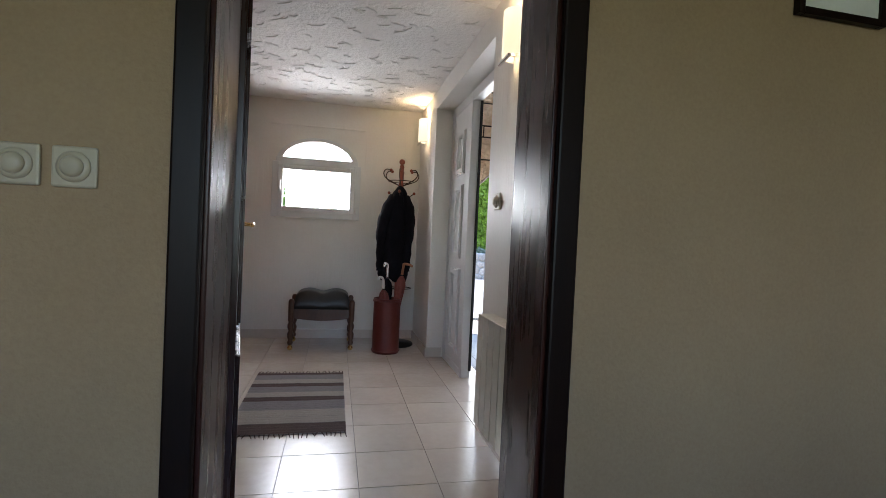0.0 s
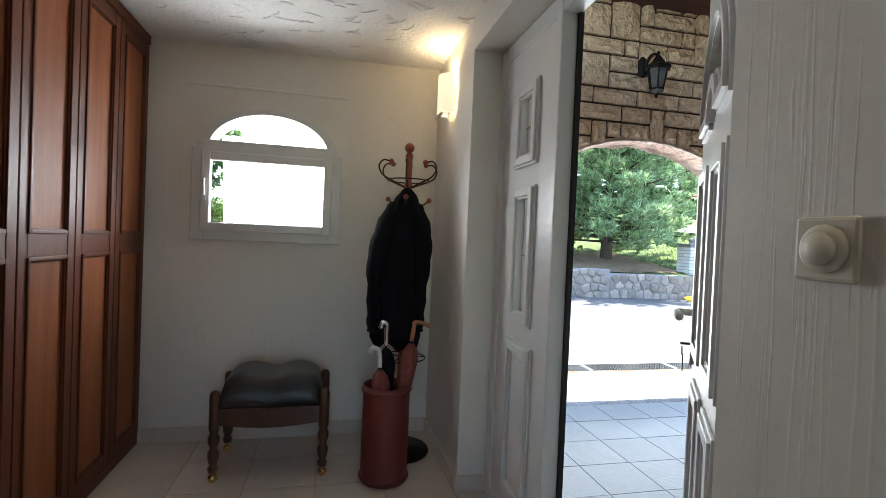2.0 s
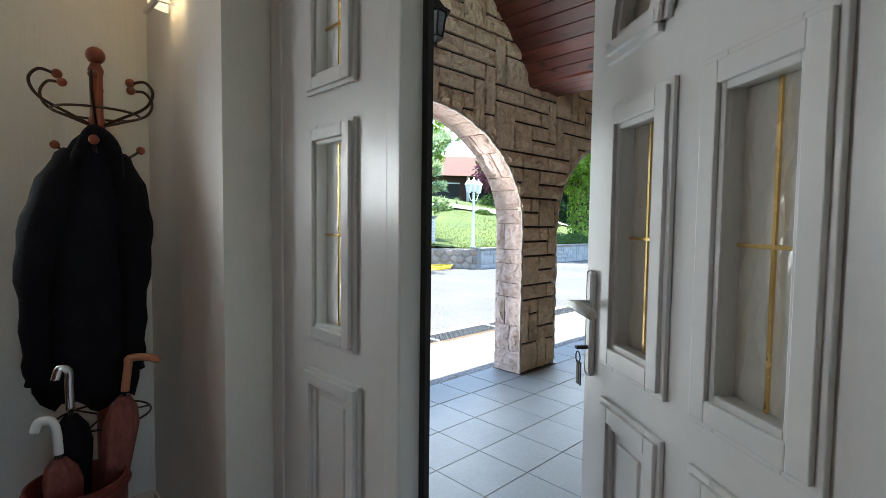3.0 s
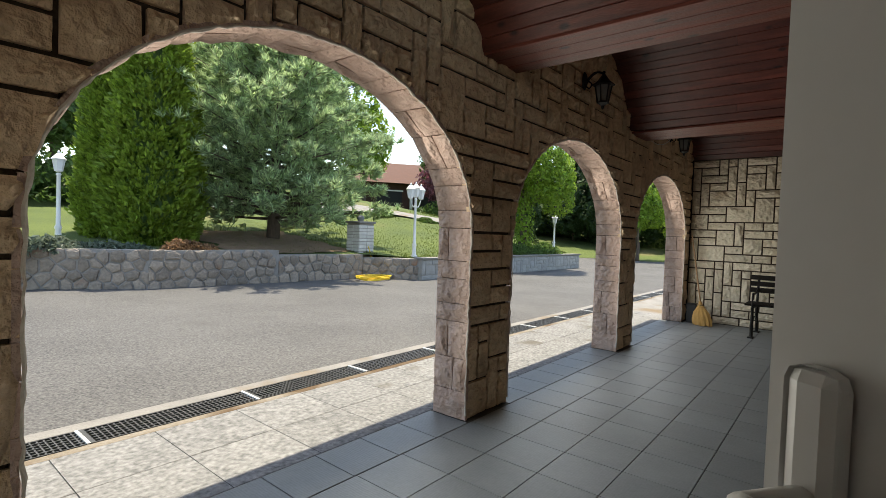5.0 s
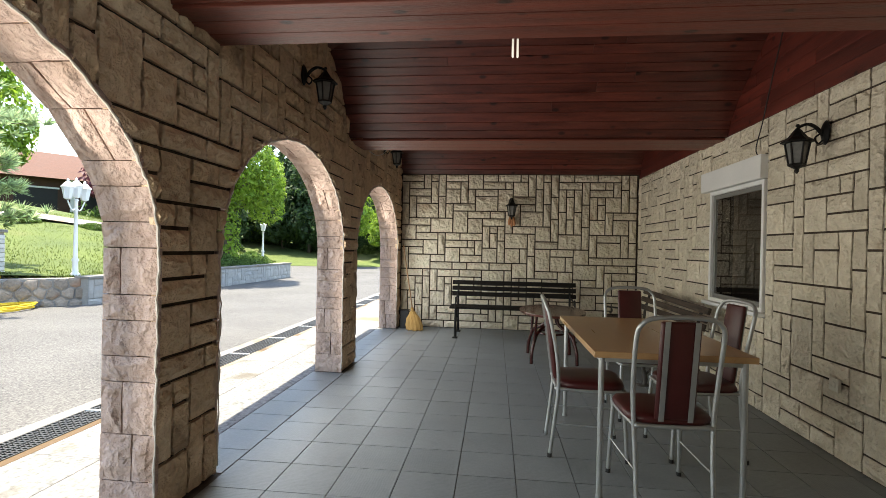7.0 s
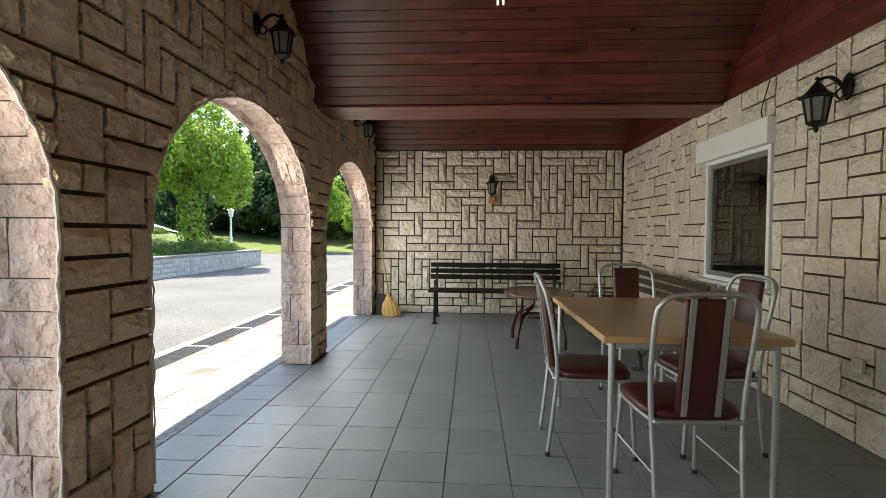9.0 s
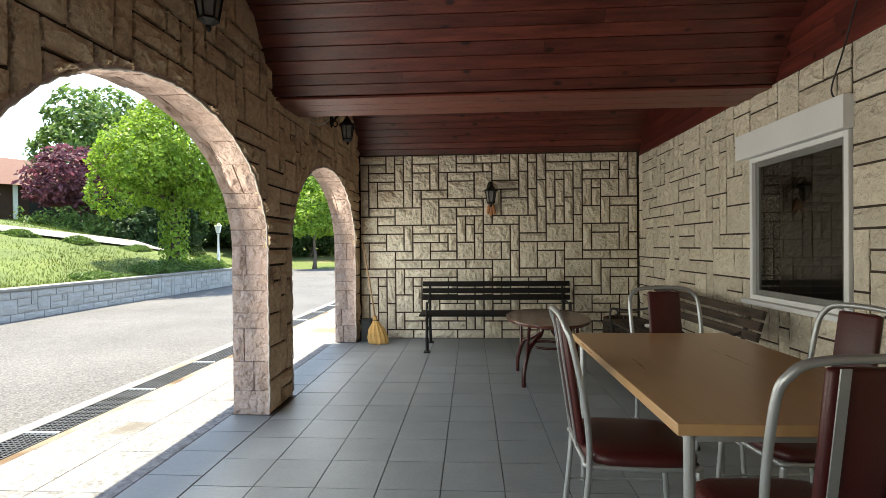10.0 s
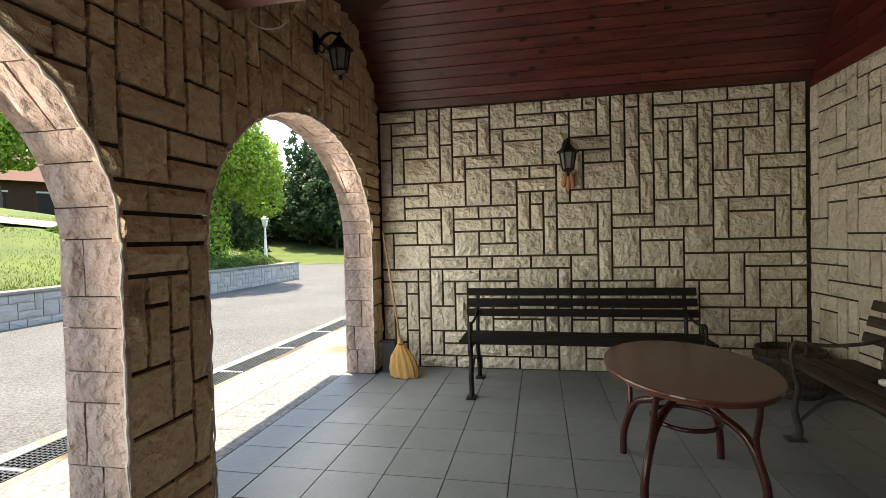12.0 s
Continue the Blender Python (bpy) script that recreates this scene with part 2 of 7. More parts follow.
tile_waves(M_TILE_P)
M_GROUT = surf("grout", (0.08, 0.075, 0.07), (0.13, 0.12, 0.11), 30, 0.9, 0.3, 120)
M_TILE_H = surf("hall_tile", (0.58, 0.50, 0.43), (0.68, 0.61, 0.54), 3, 0.16, 0.12, 25, vary=0.04, rough2=0.3)
M_GROUT_H = surf("pale_grout", (0.42, 0.38, 0.34), (0.5, 0.46, 0.42), 30, 0.9, 0.2, 120)
M_WOODC = surf("stained_planks", (0.048, 0.011, 0.008), (0.165, 0.040, 0.026), 3, 0.24, 0.35, 30, stretch=(9, 0.9, 9), vary=0.30, island=True, rough2=0.42, spot=((0.20, 0.085, 0.06), 2.6, 0.66))
knots(M_WOODC)
M_WOODC2 = surf("stained_wall_boards", (0.040, 0.007, 0.005), (0.16, 0.030, 0.019), 3, 0.26, 0.3, 30, stretch=(0.6, 9, 9), vary=0.25, rough2=0.42)
knots(M_WOODC2)
M_WOODB = surf("stained_beam", (0.07, 0.014, 0.009), (0.22, 0.052, 0.032), 3, 0.3, 0.4, 30, stretch=(9, 0.5, 9), rough2=0.6)
knots(M_WOODB)
M_PLASTER = surf("hall_plaster", (0.72, 0.685, 0.63), (0.79, 0.76, 0.71), 2.5, 0.46, 0.05, 60, rough2=0.58)
M_CEIL = surf("ceiling_plaster", (0.80, 0.79, 0.77), (0.85, 0.84, 0.82), 2, 0.9, 0.5, 50)
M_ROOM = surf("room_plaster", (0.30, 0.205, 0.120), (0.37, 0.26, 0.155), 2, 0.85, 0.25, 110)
M_PVC = surf("white_plastic", (0.64, 0.64, 0.63), (0.69, 0.69, 0.68), 2, 0.28, 0.02, 50, rough2=0.36)
M_DARK = surf("dark_gasket", (0.012, 0.012, 0.013), (0.02, 0.02, 0.02), 5, 0.6, 0.05, 50)
M_DOORW = surf("dark_mahogany", (0.020, 0.0055, 0.004), (0.040, 0.011, 0.007), 3, 0.2, 0.015, 20, stretch=(8, 8, 0.6), rough2=0.36, spec=0.28)
M_FRAMEW = surf("black_brown_lacquer", (0.005, 0.002, 0.0017), (0.010, 0.004, 0.003), 4, 0.34, 0.0, 40, stretch=(6, 6, 0.6), rough2=0.42, spec=0.18)
M_WARD = surf("red_brown_veneer", (0.21, 0.066, 0.026), (0.32, 0.110, 0.046), 2.5, 0.5, 0.06, 24, stretch=(9, 9, 0.5), vary=0.12, rough2=0.6, spec=0.2)
M_WARDF = surf("wardrobe_frame_wood", (0.095, 0.026, 0.012), (0.15, 0.045, 0.021), 3, 0.42, 0.06, 24, stretch=(9, 9, 0.6), rough2=0.52, spec=0.25)
M_BRASS = surf("brass", (0.70, 0.48, 0.18), (0.80, 0.58, 0.25), 9, 0.2, 0.03, 60, metal=1.0)
M_STEEL = surf("grey_painted_tube", (0.38, 0.40, 0.40), (0.46, 0.48, 0.48), 14, 0.3, 0.05, 80, metal=0.6, rough2=0.45)
M_CHROME = surf("chrome", (0.7, 0.7, 0.7), (0.78, 0.78, 0.78), 9, 0.12, 0.0, 60, metal=1.0)
M_VINYL = surf("maroon_vinyl", (0.050, 0.0075, 0.0075), (0.080, 0.012, 0.011), 6, 0.35, 0.15, 160, rough2=0.45)
M_LAMIN = surf("beech_laminate", (0.44, 0.26, 0.12), (0.52, 0.32, 0.155), 3, 0.25, 0.03, 30, stretch=(0.6, 9, 9), rough2=0.33)
M_HOOK = surf("dark_bronze_wire", (0.05, 0.030, 0.020), (0.09, 0.055, 0.036), 9, 0.35, 0.05, 60, metal=0.8)
M_BLACK = surf("black_iron", (0.006, 0.006, 0.006), (0.014, 0.013, 0.012), 14, 0.45, 0.2, 90, rough2=0.6, spec=0.3)
M_BENCHD = surf("dark_painted_slat", (0.010, 0.009, 0.008), (0.022, 0.019, 0.017), 5, 0.5, 0.3, 40, stretch=(9, 0.8, 9), rough2=0.7, spec=0.12)
M_BENCHO = surf("weathered_slat", (0.013, 0.009, 0.007), (0.115, 0.080, 0.056), 4, 0.75, 0.8, 30, stretch=(0.8, 9, 9), spot=((0.03, 0.02, 0.015), 5, 0.58))
M_TABLER = surf("red_brown_lacquer", (0.075, 0.022, 0.015), (0.12, 0.038, 0.025), 4, 0.14, 0.05, 30, stretch=(1, 6, 1), rough2=0.22)
M_BENTW = surf("dark_maroon_bentwood", (0.035, 0.007, 0.006), (0.060, 0.013, 0.010), 4, 0.18, 0.05, 30, rough2=0.26)
M_LEATHER = surf("black_leather", (0.014, 0.014, 0.015), (0.026, 0.026, 0.028), 5, 0.3, 0.2, 120, rough2=0.42)
M_STOOLW = surf("walnut_stain", (0.055, 0.020, 0.010), (0.10, 0.040, 0.020), 4, 0.28, 0.1, 30, stretch=(5, 5, 1))
M_COAT = surf("dark_wool", (0.006, 0.006, 0.009), (0.014, 0.013, 0.018), 9, 0.85, 0.5, 200, spec=0.15)
M_RED = surf("red_leatherette", (0.12, 0.018, 0.012), (0.17, 0.028, 0.02), 6, 0.4, 0.2, 90)
M_CHERRY = surf("cherry_wood", (0.22, 0.045, 0.022), (0.32, 0.075, 0.035), 4, 0.25, 0.06, 40, stretch=(5, 5, 1))
M_ASPHALT = surf("asphalt", (0.026, 0.026, 0.028), (0.145, 0.144, 0.142), 0.7, 0.85, 1.0, 55, spot=((0.048, 0.047, 0.046), 0.35, 0.64), fine=0.75)
M_PAVE = surf("stamped_concrete", (0.085, 0.087, 0.088), (0.265, 0.268, 0.268), 6, 0.8, 1.0, 34, vary=0.05, spot=((0.10, 0.09, 0.075), 2.2, 0.60), fine=0.75)
M_CONC = surf("concrete_edge", (0.15, 0.147, 0.14), (0.24, 0.232, 0.22), 3, 0.85, 0.4, 70, spot=((0.16, 0.12, 0.075), 1.2, 0.56))
M_DIRTY = surf("dirty_edging", (0.16, 0.13, 0.09), (0.25, 0.23, 0.20), 2, 0.95, 0.6, 60, spot=((0.10, 0.065, 0.035), 1.6, 0.47), fine=0.5)
M_GRATE = surf("galvanised_grate", (0.05, 0.052, 0.055), (0.09, 0.093, 0.096), 12, 0.45, 0.1, 80, metal=0.5)
M_RUBBLE = surf("rubble_stone", (0.19, 0.165, 0.140), (0.37, 0.305, 0.245), 3, 0.85, 1.0, 24, vary=0.26, spot=((0.30, 0.19, 0.13), 1.3, 0.60), fine=0.45)
M_MORTAR = surf("mortar", (0.23, 0.215, 0.20), (0.31, 0.295, 0.275), 9, 0.9, 0.6, 60)
M_WPAVE = surf("pale_cast_stone", (0.25, 0.25, 0.245), (0.34, 0.34, 0.33), 4, 0.8, 0.9, 26, vary=0.08)
M_WBRICK = surf("white_brick", (0.50, 0.49, 0.46), (0.62, 0.61, 0.58), 4, 0.8, 0.6, 26, vary=0.08)
M_GRASS = surf("lawn", (0.030, 0.058, 0.008), (0.105, 0.140, 0.026), 0.8, 0.9, 1.0, 60, spot=((0.120, 0.115, 0.040), 0.25, 0.58), fine=0.6)
M_SOIL = surf("dry_needle_litter", (0.16, 0.095, 0.055), (0.26, 0.17, 0.10), 3, 0.95, 0.9, 60, fine=0.6)
M_BARK = surf("bark", (0.07, 0.05, 0.037), (0.14, 0.105, 0.08), 6, 0.9, 1.0, 30, stretch=(3, 3, 0.7))
M_LAMPW = surf("white_enamel", (0.72, 0.73, 0.72), (0.79, 0.79, 0.78), 4, 0.35, 0.05, 60)
M_HOSE = surf("yellow_hose", (0.72, 0.48, 0.02), (0.80, 0.58, 0.05), 8, 0.4, 0.03, 60)
M_ROOFT = surf("red_roof_tiles", (0.075, 0.030, 0.022), (0.12, 0.05, 0.036), 2, 0.8, 0.5, 20, stretch=(1, 6, 6))
M_BROWNW = surf("brown_timber_wall", (0.045, 0.020, 0.013), (0.08, 0.036, 0.022), 2, 0.7, 0.3, 20)
M_STRAW = surf("broom_straw", (0.40, 0.22, 0.06), (0.58, 0.35, 0.12), 8, 0.8, 0.6, 90, stretch=(9, 9, 1))
M_STICK = surf("pale_stick", (0.28, 0.17, 0.09), (0.38, 0.24, 0.13), 6, 0.6, 0.2, 60)
M_GLASS = glass("clear_glass")
M_GLASST = glass("patterned_glass", 0.14, (0.97, 0.98, 0.97), 0.80, 0.9, 34, 1.15)
def milky(mt, share):
    """Let the pane glow softly with the light that falls on its other side."""
    nt = mt.node_tree
    tr, mx = nt.nodes.new("ShaderNodeBsdfTranslucent"), nt.nodes.new("ShaderNodeMixShader")
    tr.inputs["Color"].default_value = (0.88, 0.90, 0.88, 1)
    mx.inputs["Fac"].default_value = share
    nt.links.new(nt.nodes["Principled BSDF"].outputs["BSDF"], mx.inputs[1])
    nt.links.new(tr.outputs["BSDF"], mx.inputs[2])
    nt.links.new(mx.outputs["Shader"], nt.nodes["Material Output"].inputs["Surface"])


milky(M_GLASST, 0.45)
M_GLASSB = glass("amber_patterned_glass", 0.35, (0.62, 0.55, 0.38), 0.5, 0.7, 40, 1.25)
M_SHADE = glow("lit_opal_shade", (1.0, 0.80, 0.52), 0.10)

# ---- the large structure ----
def arch_z(u, u0, u1, spring, rise):
    k = (2 * u - u0 - u1) / (u1 - u0)
    return spring + rise * math.sqrt(max(0.0, 1 - k * k))


def wall(name, axis, a, b, lo, hi, z0, z1, holes, material, label):
    """A wall along axis from lo to hi, thick from a to b; holes (u0, u1, sill, spring, rise) go through it."""
    bm = bmesh.new()
    other = "y" if axis == "x" else "x"

    def piece(poly):
        extrude_poly(bm, poly, other, a, b)
    u = lo
    for h in sorted(holes):
        u0, u1, sill, spring, rise = h
        piece([(u, z0), (u0, z0), (u0, z1), (u, z1)])
        if sill > z0:
            piece([(u0, z0), (u1, z0), (u1, sill), (u0, sill)])
        n = 28 if rise else 1
        for i in range(n):
            p, q = u0 + (u1 - u0) * i / n, u0 + (u1 - u0) * (i + 1) / n
            piece([(p, arch_z(p, u0, u1, spring, rise)), (q, arch_z(q, u0, u1, spring, rise)), (q, z1), (p, z1)])
        u = u1
    piece([(u, z0), (hi, z0), (hi, z1), (u, z1)])
    return tagged(part(name, bm, material), label, "wall", kind="structure")


HF, HC = 0.07, 2.27          # hall floor and ceiling
XW, XR, YE = -0.76, 0.828, 4.56   # wardrobe front, hall's door wall, hall's end wall
SPRING, RISE = 1.20, 0.82
PIERS = [(1.06, 1.34), (3.50, 4.00), (6.16, 6.63), (8.83, 9.09)]
ARCHES = [(1.34, 3.50), (4.00, 6.16), (6.63, 8.83)]
YA0, YA1 = 4.77, 5.05        # arcade wall, faces
YH, XE = 1.185, 9.09         # house wall and end wall, faces
ST = 0.038                    # how far the stones stand out
WOP = (-0.50, 0.235, 1.22, 1.70, 0.23)

wall("wall_1", "x", YE, 4.86, -1.5, 1.10, -0.05, 2.6, [WOP], M_PLASTER, "cream ribbed plaster end wall with arched window")
wall("wall_2", "y", XR, 1.10, 1.207, YE - 0.002, -0.05, 2.6, [(2.285, 3.80, -0.05, 2.12, 0)], M_PLASTER, "cream ribbed plaster wall holding the entrance door")
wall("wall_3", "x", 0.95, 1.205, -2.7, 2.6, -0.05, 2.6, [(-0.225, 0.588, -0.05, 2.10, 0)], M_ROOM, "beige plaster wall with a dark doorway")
wall("wall_4", "y", -1.5, -1.36, 1.207, YE - 0.002, -0.05, 2.6, [], M_PLASTER, "plaster wall behind the built-in wardrobe")
# unseen back wall; its opening is assumed, made for the room's fill lamp
wall("wall_5", "x", -3.3, -3.1, -2.7, 2.8, -0.05, 2.6, [(-1.4, 1.4, 0.9, 2.2, 0)], M_ROOM, "beige plaster wall with an unseen added opening")
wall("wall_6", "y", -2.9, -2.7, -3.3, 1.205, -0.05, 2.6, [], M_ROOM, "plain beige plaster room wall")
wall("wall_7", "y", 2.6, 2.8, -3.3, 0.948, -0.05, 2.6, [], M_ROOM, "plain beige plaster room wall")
tagged(part("ceiling", bx(-1.5, 1.10, 1.206, 4.86, HC, 2.5), M_CEIL), "white textured plaster hall ceiling", "ceiling", kind="structure")
tagged(part("ceiling", bx(-2.9, 2.8, -3.3, 0.94, 2.45, 2.6), M_CEIL), "plain white room ceiling", "ceiling", kind="structure")
tagged(part("floor", bx(-2.9, 2.8, -3.3, 0.95, -0.05, HF), M_LAMIN), "plain wooden room floor", "floor", kind="structure")
floor_hall = tagged(part("floor", bx(-1.5, 1.06, 0.952, 4.6, -0.05, HF - 0.006), M_GROUT_H), "beige glazed ceramic tile hall floor", "floor", kind="structure")
floor_porch = tagged(part("floor", bx(1.06, 9.3, 1.0, YA1 + 0.02, -0.12, -0.006), M_GROUT), "grey patterned ceramic tile porch floor", "floor", kind="structure")

# porch walls: rough core behind the stones
G = 0.028
wall_arc = wall("wall_8", "x", YA0 + 0.031, YA1 - 0.01, 1.06, 9.4, -0.1, 3.3, [(a - G, b + G, -0.1, SPRING, RISE + G) for a, b in ARCHES], M_JOINT, "arcade wall of cast stone with three arches, tinted for warm bounce light")
wall_end = wall("wall_9", "y", XE + 0.029, 9.4, 0.9, YA0 + 0.029, -0.1, 3.3, [], M_JOINT2, "pale cast stone end wall of the porch")
wall_house = wall("wall_10", "x", 0.96, YH - 0.024, 1.10, XE + 0.027, -0.1, 2.34, [(5.60, 6.58, 0.79, 2.05, 0)], M_JOINT2, "pale cast stone house wall with a shuttered window")
wall("wall_11", "x", 0.96, YH - ST - 0.004, 1.10, XE + ST - 0.002, 2.342, 3.3, [], M_DARK, "dark stained boarding above the stone wall")
boarding = thing("wall_boarding", "dark red-brown stained boards above the stone wall", "boarding", kind="structure")
for i in range(9):
    x = 1.10
    while x < 9.0:
        x1 = min(XE + ST - 0.004, x + rng.uniform(1.6, 3.2))
        part("board", bx(x + 0.001, x1 - 0.001, YH - ST - 0.003, YH - ST + 0.009, 2.344 + i * 0.105, 2.447 + i * 0.105, 0.003), M_WOODC2, boarding)
        x = x1

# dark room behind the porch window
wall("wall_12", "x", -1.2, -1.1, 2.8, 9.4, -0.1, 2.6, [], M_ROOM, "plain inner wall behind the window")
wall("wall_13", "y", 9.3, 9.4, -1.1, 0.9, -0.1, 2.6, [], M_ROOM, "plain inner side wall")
tagged(part("floor", bx(2.8, 9.3, -1.1, 0.92, -0.12, 0.05), M_LAMIN), "plain inner floor behind the window", "floor", kind="structure")
tagged(part("ceiling", bx(2.8, 9.4, -1.2, 0.9, 2.45, 2.6), M_CEIL), "plain inner ceiling behind the window", "ceiling", kind="structure")


# porch ceiling: boards follow a cove up from each beam
def boards(bm, line, width=0.10, t=0.02):
    """Boards across the porch along a polyline in x and z."""
    pts = [Vector((p[0], 0, p[1])) for p in line]
    segs = [(pts[i], pts[i + 1]) for i in range(len(pts) - 1)]
    fine = []
    for p, q in segs:
        n = max(1, round((q - p).length / width))
        for i in range(n):
            fine.append((p.lerp(q, i / n), p.lerp(q, (i + 1) / n)))
    for p, q in fine:
        d = (q - p).normalized()
        nrm = Vector((-d.z, 0, d.x))
        if nrm.z < 0:
            nrm = -nrm
        e = 0.0006
        j = rng.uniform(0, 0.003)
        a, b = p + d * e - nrm * j, q - d * e - nrm * j
        poly = [(a.x, a.z), (a.x + d.x * 0.004 - nrm.x * 0.004, a.z + d.z * 0.004 - nrm.z * 0.004), (b.x - d.x * 0.004 - nrm.x * 0.004, b.z - d.z * 0.004 - nrm.z * 0.004), (b.x, b.z), (b.x + nrm.x * t, b.z + nrm.z * t), (a.x + nrm.x * t, a.z + nrm.z * t)]
        ends = [YH - ST, YA0 + ST - 0.002]
        if rng.random() < 0.6:
            ends.insert(1, rng.uniform(2.0, 4.0))
        for k in range(len(ends) - 1):
            extrude_poly(bm, poly, "y", ends[k] + 0.001, ends[k + 1] - 0.001)


bm = bmesh.new()
for west, xb, zb in ((1.10, 3.56, 2.33), (3.985, 6.32, 2.34), (6.805, XE, 2.405)):
    prof = [(xb, zb), (xb - 0.07, zb + 0.14), (xb - 0.20, zb + 0.29), (xb - 0.42, zb + 0.48), (xb - 0.70, zb + 0.70), (xb - 1.02, zb + 0.86), (west, zb + 0.88)]
    boards(bm, prof)
ceil_porch = tagged(part("ceiling", bm, M_WOODC), "dark red-brown stained pine board ceiling", "ceiling", kind="structure")
tagged(part("ceiling", bx(1.0, 9.4, 0.9, 5.05, 3.32, 3.4), M_WOODB), "dark timber roof deck above the boards", "ceiling", kind="structure")
for x0, x1 in ((3.562, 3.98), (6.322, 6.80)):
    bm = bmesh.new()
    n = 3
    for i in range(n):
        a, b = x0 + (x1 - x0) * i / n, x0 + (x1 - x0) * (i + 1) / n
        box(bm, a + 0.002, b - 0.002, YH - ST + 0.004, YA0 + ST - 0.004, 2.315, 2.335, 0.003)
    box(bm, x1 - 0.02, x1 + 0.001, YH - ST + 0.004, YA0 + ST - 0.004, 2.337, 3.25)
    beam = tagged(part("ceiling_beam", bm, M_WOODB), "boxed dark red-brown timber beam across the porch", "beam", "porch beams")
# roof with its eave: keeps the sun off the porch floor
bm = bmesh.new()
extrude_poly(bm, [(5.81, 2.56), (5.81, 2.70), (-3.3, 5.2), (-3.3, 5.0), (5.06, 3.34)], "x", -4.0, 9.28)
tagged(part("roof", bm, M_ROOFT), "red tiled roof with a deep eave", "roof", kind="structure")

# hall plaster relief: vertical runs on the walls, curved strokes on the ceiling
def runs(n, place):
    bm = bmesh.new()
    r = random.Random(11)
    for i in range(n):
        u, z, L, w = place(r)
        k = max(3, int(L / 0.06))
        h = r.uniform(0.0003, 0.0009)
        dx = 0.0
        rows = []
        for j in range(k + 1):
            dx += r.uniform(-0.0025, 0.0025)
            s = (1 if 0 < j < k else 0.2)
            zz = z - L * j / k
            rows.append([bm.verts.new((u + dx - w * s, 0.0005, zz)), bm.verts.new((u + dx, -h * (1.0 if 0 < j < k else 0.1), zz)), bm.verts.new((u + dx + w * s, 0.0005, zz))])
        for p, q in zip(rows, rows[1:]):
            bm.faces.new((p[0], q[0], q[1], p[1]))
            bm.faces.new((p[1], q[1], q[2], p[2]))
    return bm


def end_place(r):
    while True:
        u, z, L = r.uniform(-0.74, 0.84), r.uniform(0.5, 2.25), r.uniform(0.1, 0.5)
        if -0.56 < u < 0.30 and z > 1.16 and z - L < 1.99:
            continue
        return u, z, min(L, z - 0.2), r.uniform(0.004, 0.009)


def right_place(r):
    while True:
        u, z, L = r.uniform(-4.5, -1.25), r.uniform(0.4, 2.25), r.uniform(0.12, 0.7)
        if -3.83 < u < -2.26 and z - L < 2.15:
            continue
        return u, z, min(L, z - 0.16), r.uniform(0.002, 0.006)


relief_end = part("plaster_runs", runs(330, end_place), M_PLASTER, m=Matrix.Translation((0, YE, 0)), smooth=True)
tagged(relief_end, "vertical combed runs in the cream plaster", "plaster relief", kind="structure")
relief_r = part("plaster_runs", runs(620, right_place), M_PLASTER, m=pose(XR, 0, 0, 0, 0, -90), smooth=True)
tagged(relief_r, "vertical combed runs in the cream plaster", "plaster relief", kind="structure")
bm = bmesh.new()
r = random.Random(5)
for i in range(330):
    x, y, a, L, bend = r.uniform(-0.74, 0.84), r.uniform(1.3, 4.5), r.uniform(-0.5, 0.5), r.uniform(0.05, 0.13), r.uniform(-2.2, 2.2)
    rows, p, ang = [], Vector((x, y, HC + 0.0005)), a
    for j in range(6):
        s = Vector((-math.sin(ang), math.cos(ang), 0))
        w = 0.0055 * math.sin(math.pi * (j + 0.6) / 6.2)
        rows.append([bm.verts.new(p + s * w * 0.4), bm.verts.new(p - Vector((0, 0, 0.0045 if 0 < j < 5 else 0.001))), bm.verts.new(p - s * w)])
        p = p + Vector((math.cos(ang), math.sin(ang), 0)) * L / 5
        ang += bend / 5
    for p0, q0 in zip(rows, rows[1:]):
        bm.faces.new((p0[0], q0[0], q0[1], p0[1]))
        bm.faces.new((p0[1], q0[1], q0[2], p0[2]))
tagged(part("plaster_strokes", bm, M_CEIL), "curved trowel strokes in the white ceiling", "plaster relief", kind="structure")

# thin plaster ledge over the window, skirting
tagged(part("trim", bx(-0.58, 0.30, YE - 0.008, YE + 0.002, 2.035, 2.05, 0.003), M_PLASTER), "thin cream plaster ledge above the window", "ledge", kind="structure")
def skirt(x0, x1, y0, y1):
    tagged(part("baseboard", bx(x0, x1, y0, y1, HF - 0.004, HF + 0.08, 0.003), M_TILE_H), "beige ceramic tile skirting", "skirting", kind="structure")
skirt(-0.745, XR - 0.012, YE - 0.011, YE - 0.001)
skirt(XR - 0.011, XR - 0.001, 3.802, YE - 0.012)
skirt(XR - 0.011, XR - 0.001, 1.235, 2.284)
skirt(XR - 0.011, 0.955, 3.790, 3.7995)

# outside: ground sheet, drive, paving, drain
def front(x):
    """Where the garden walls stand: the front edge of the lawn."""
    if x < 4.5:
        return 12.75 + (4.5 - x) * 0.62
    if x < 9.2:
        return 12.75 - (x - 4.5) * 0.085
    if x < 10.2:
        return 12.35 - (x - 9.2) * 1.05
    if x < 19.6:
        return 11.30
    return min(26.0, 11.30 + (x - 19.6) * 1.3)


def slope(x, y):
    """Height of the lawn beyond the garden walls."""
    d = max(0.0, y - front(x))
    k = min(1.0, max(0.0, (x - 10.0) / 5.0))
    return (0.56 if x < 9.7 else 0.46) + (1 - k) * 0.125 * d * (1 - 0.0035 * d) + k * 0.27 * d / (1 + 0.032 * d)


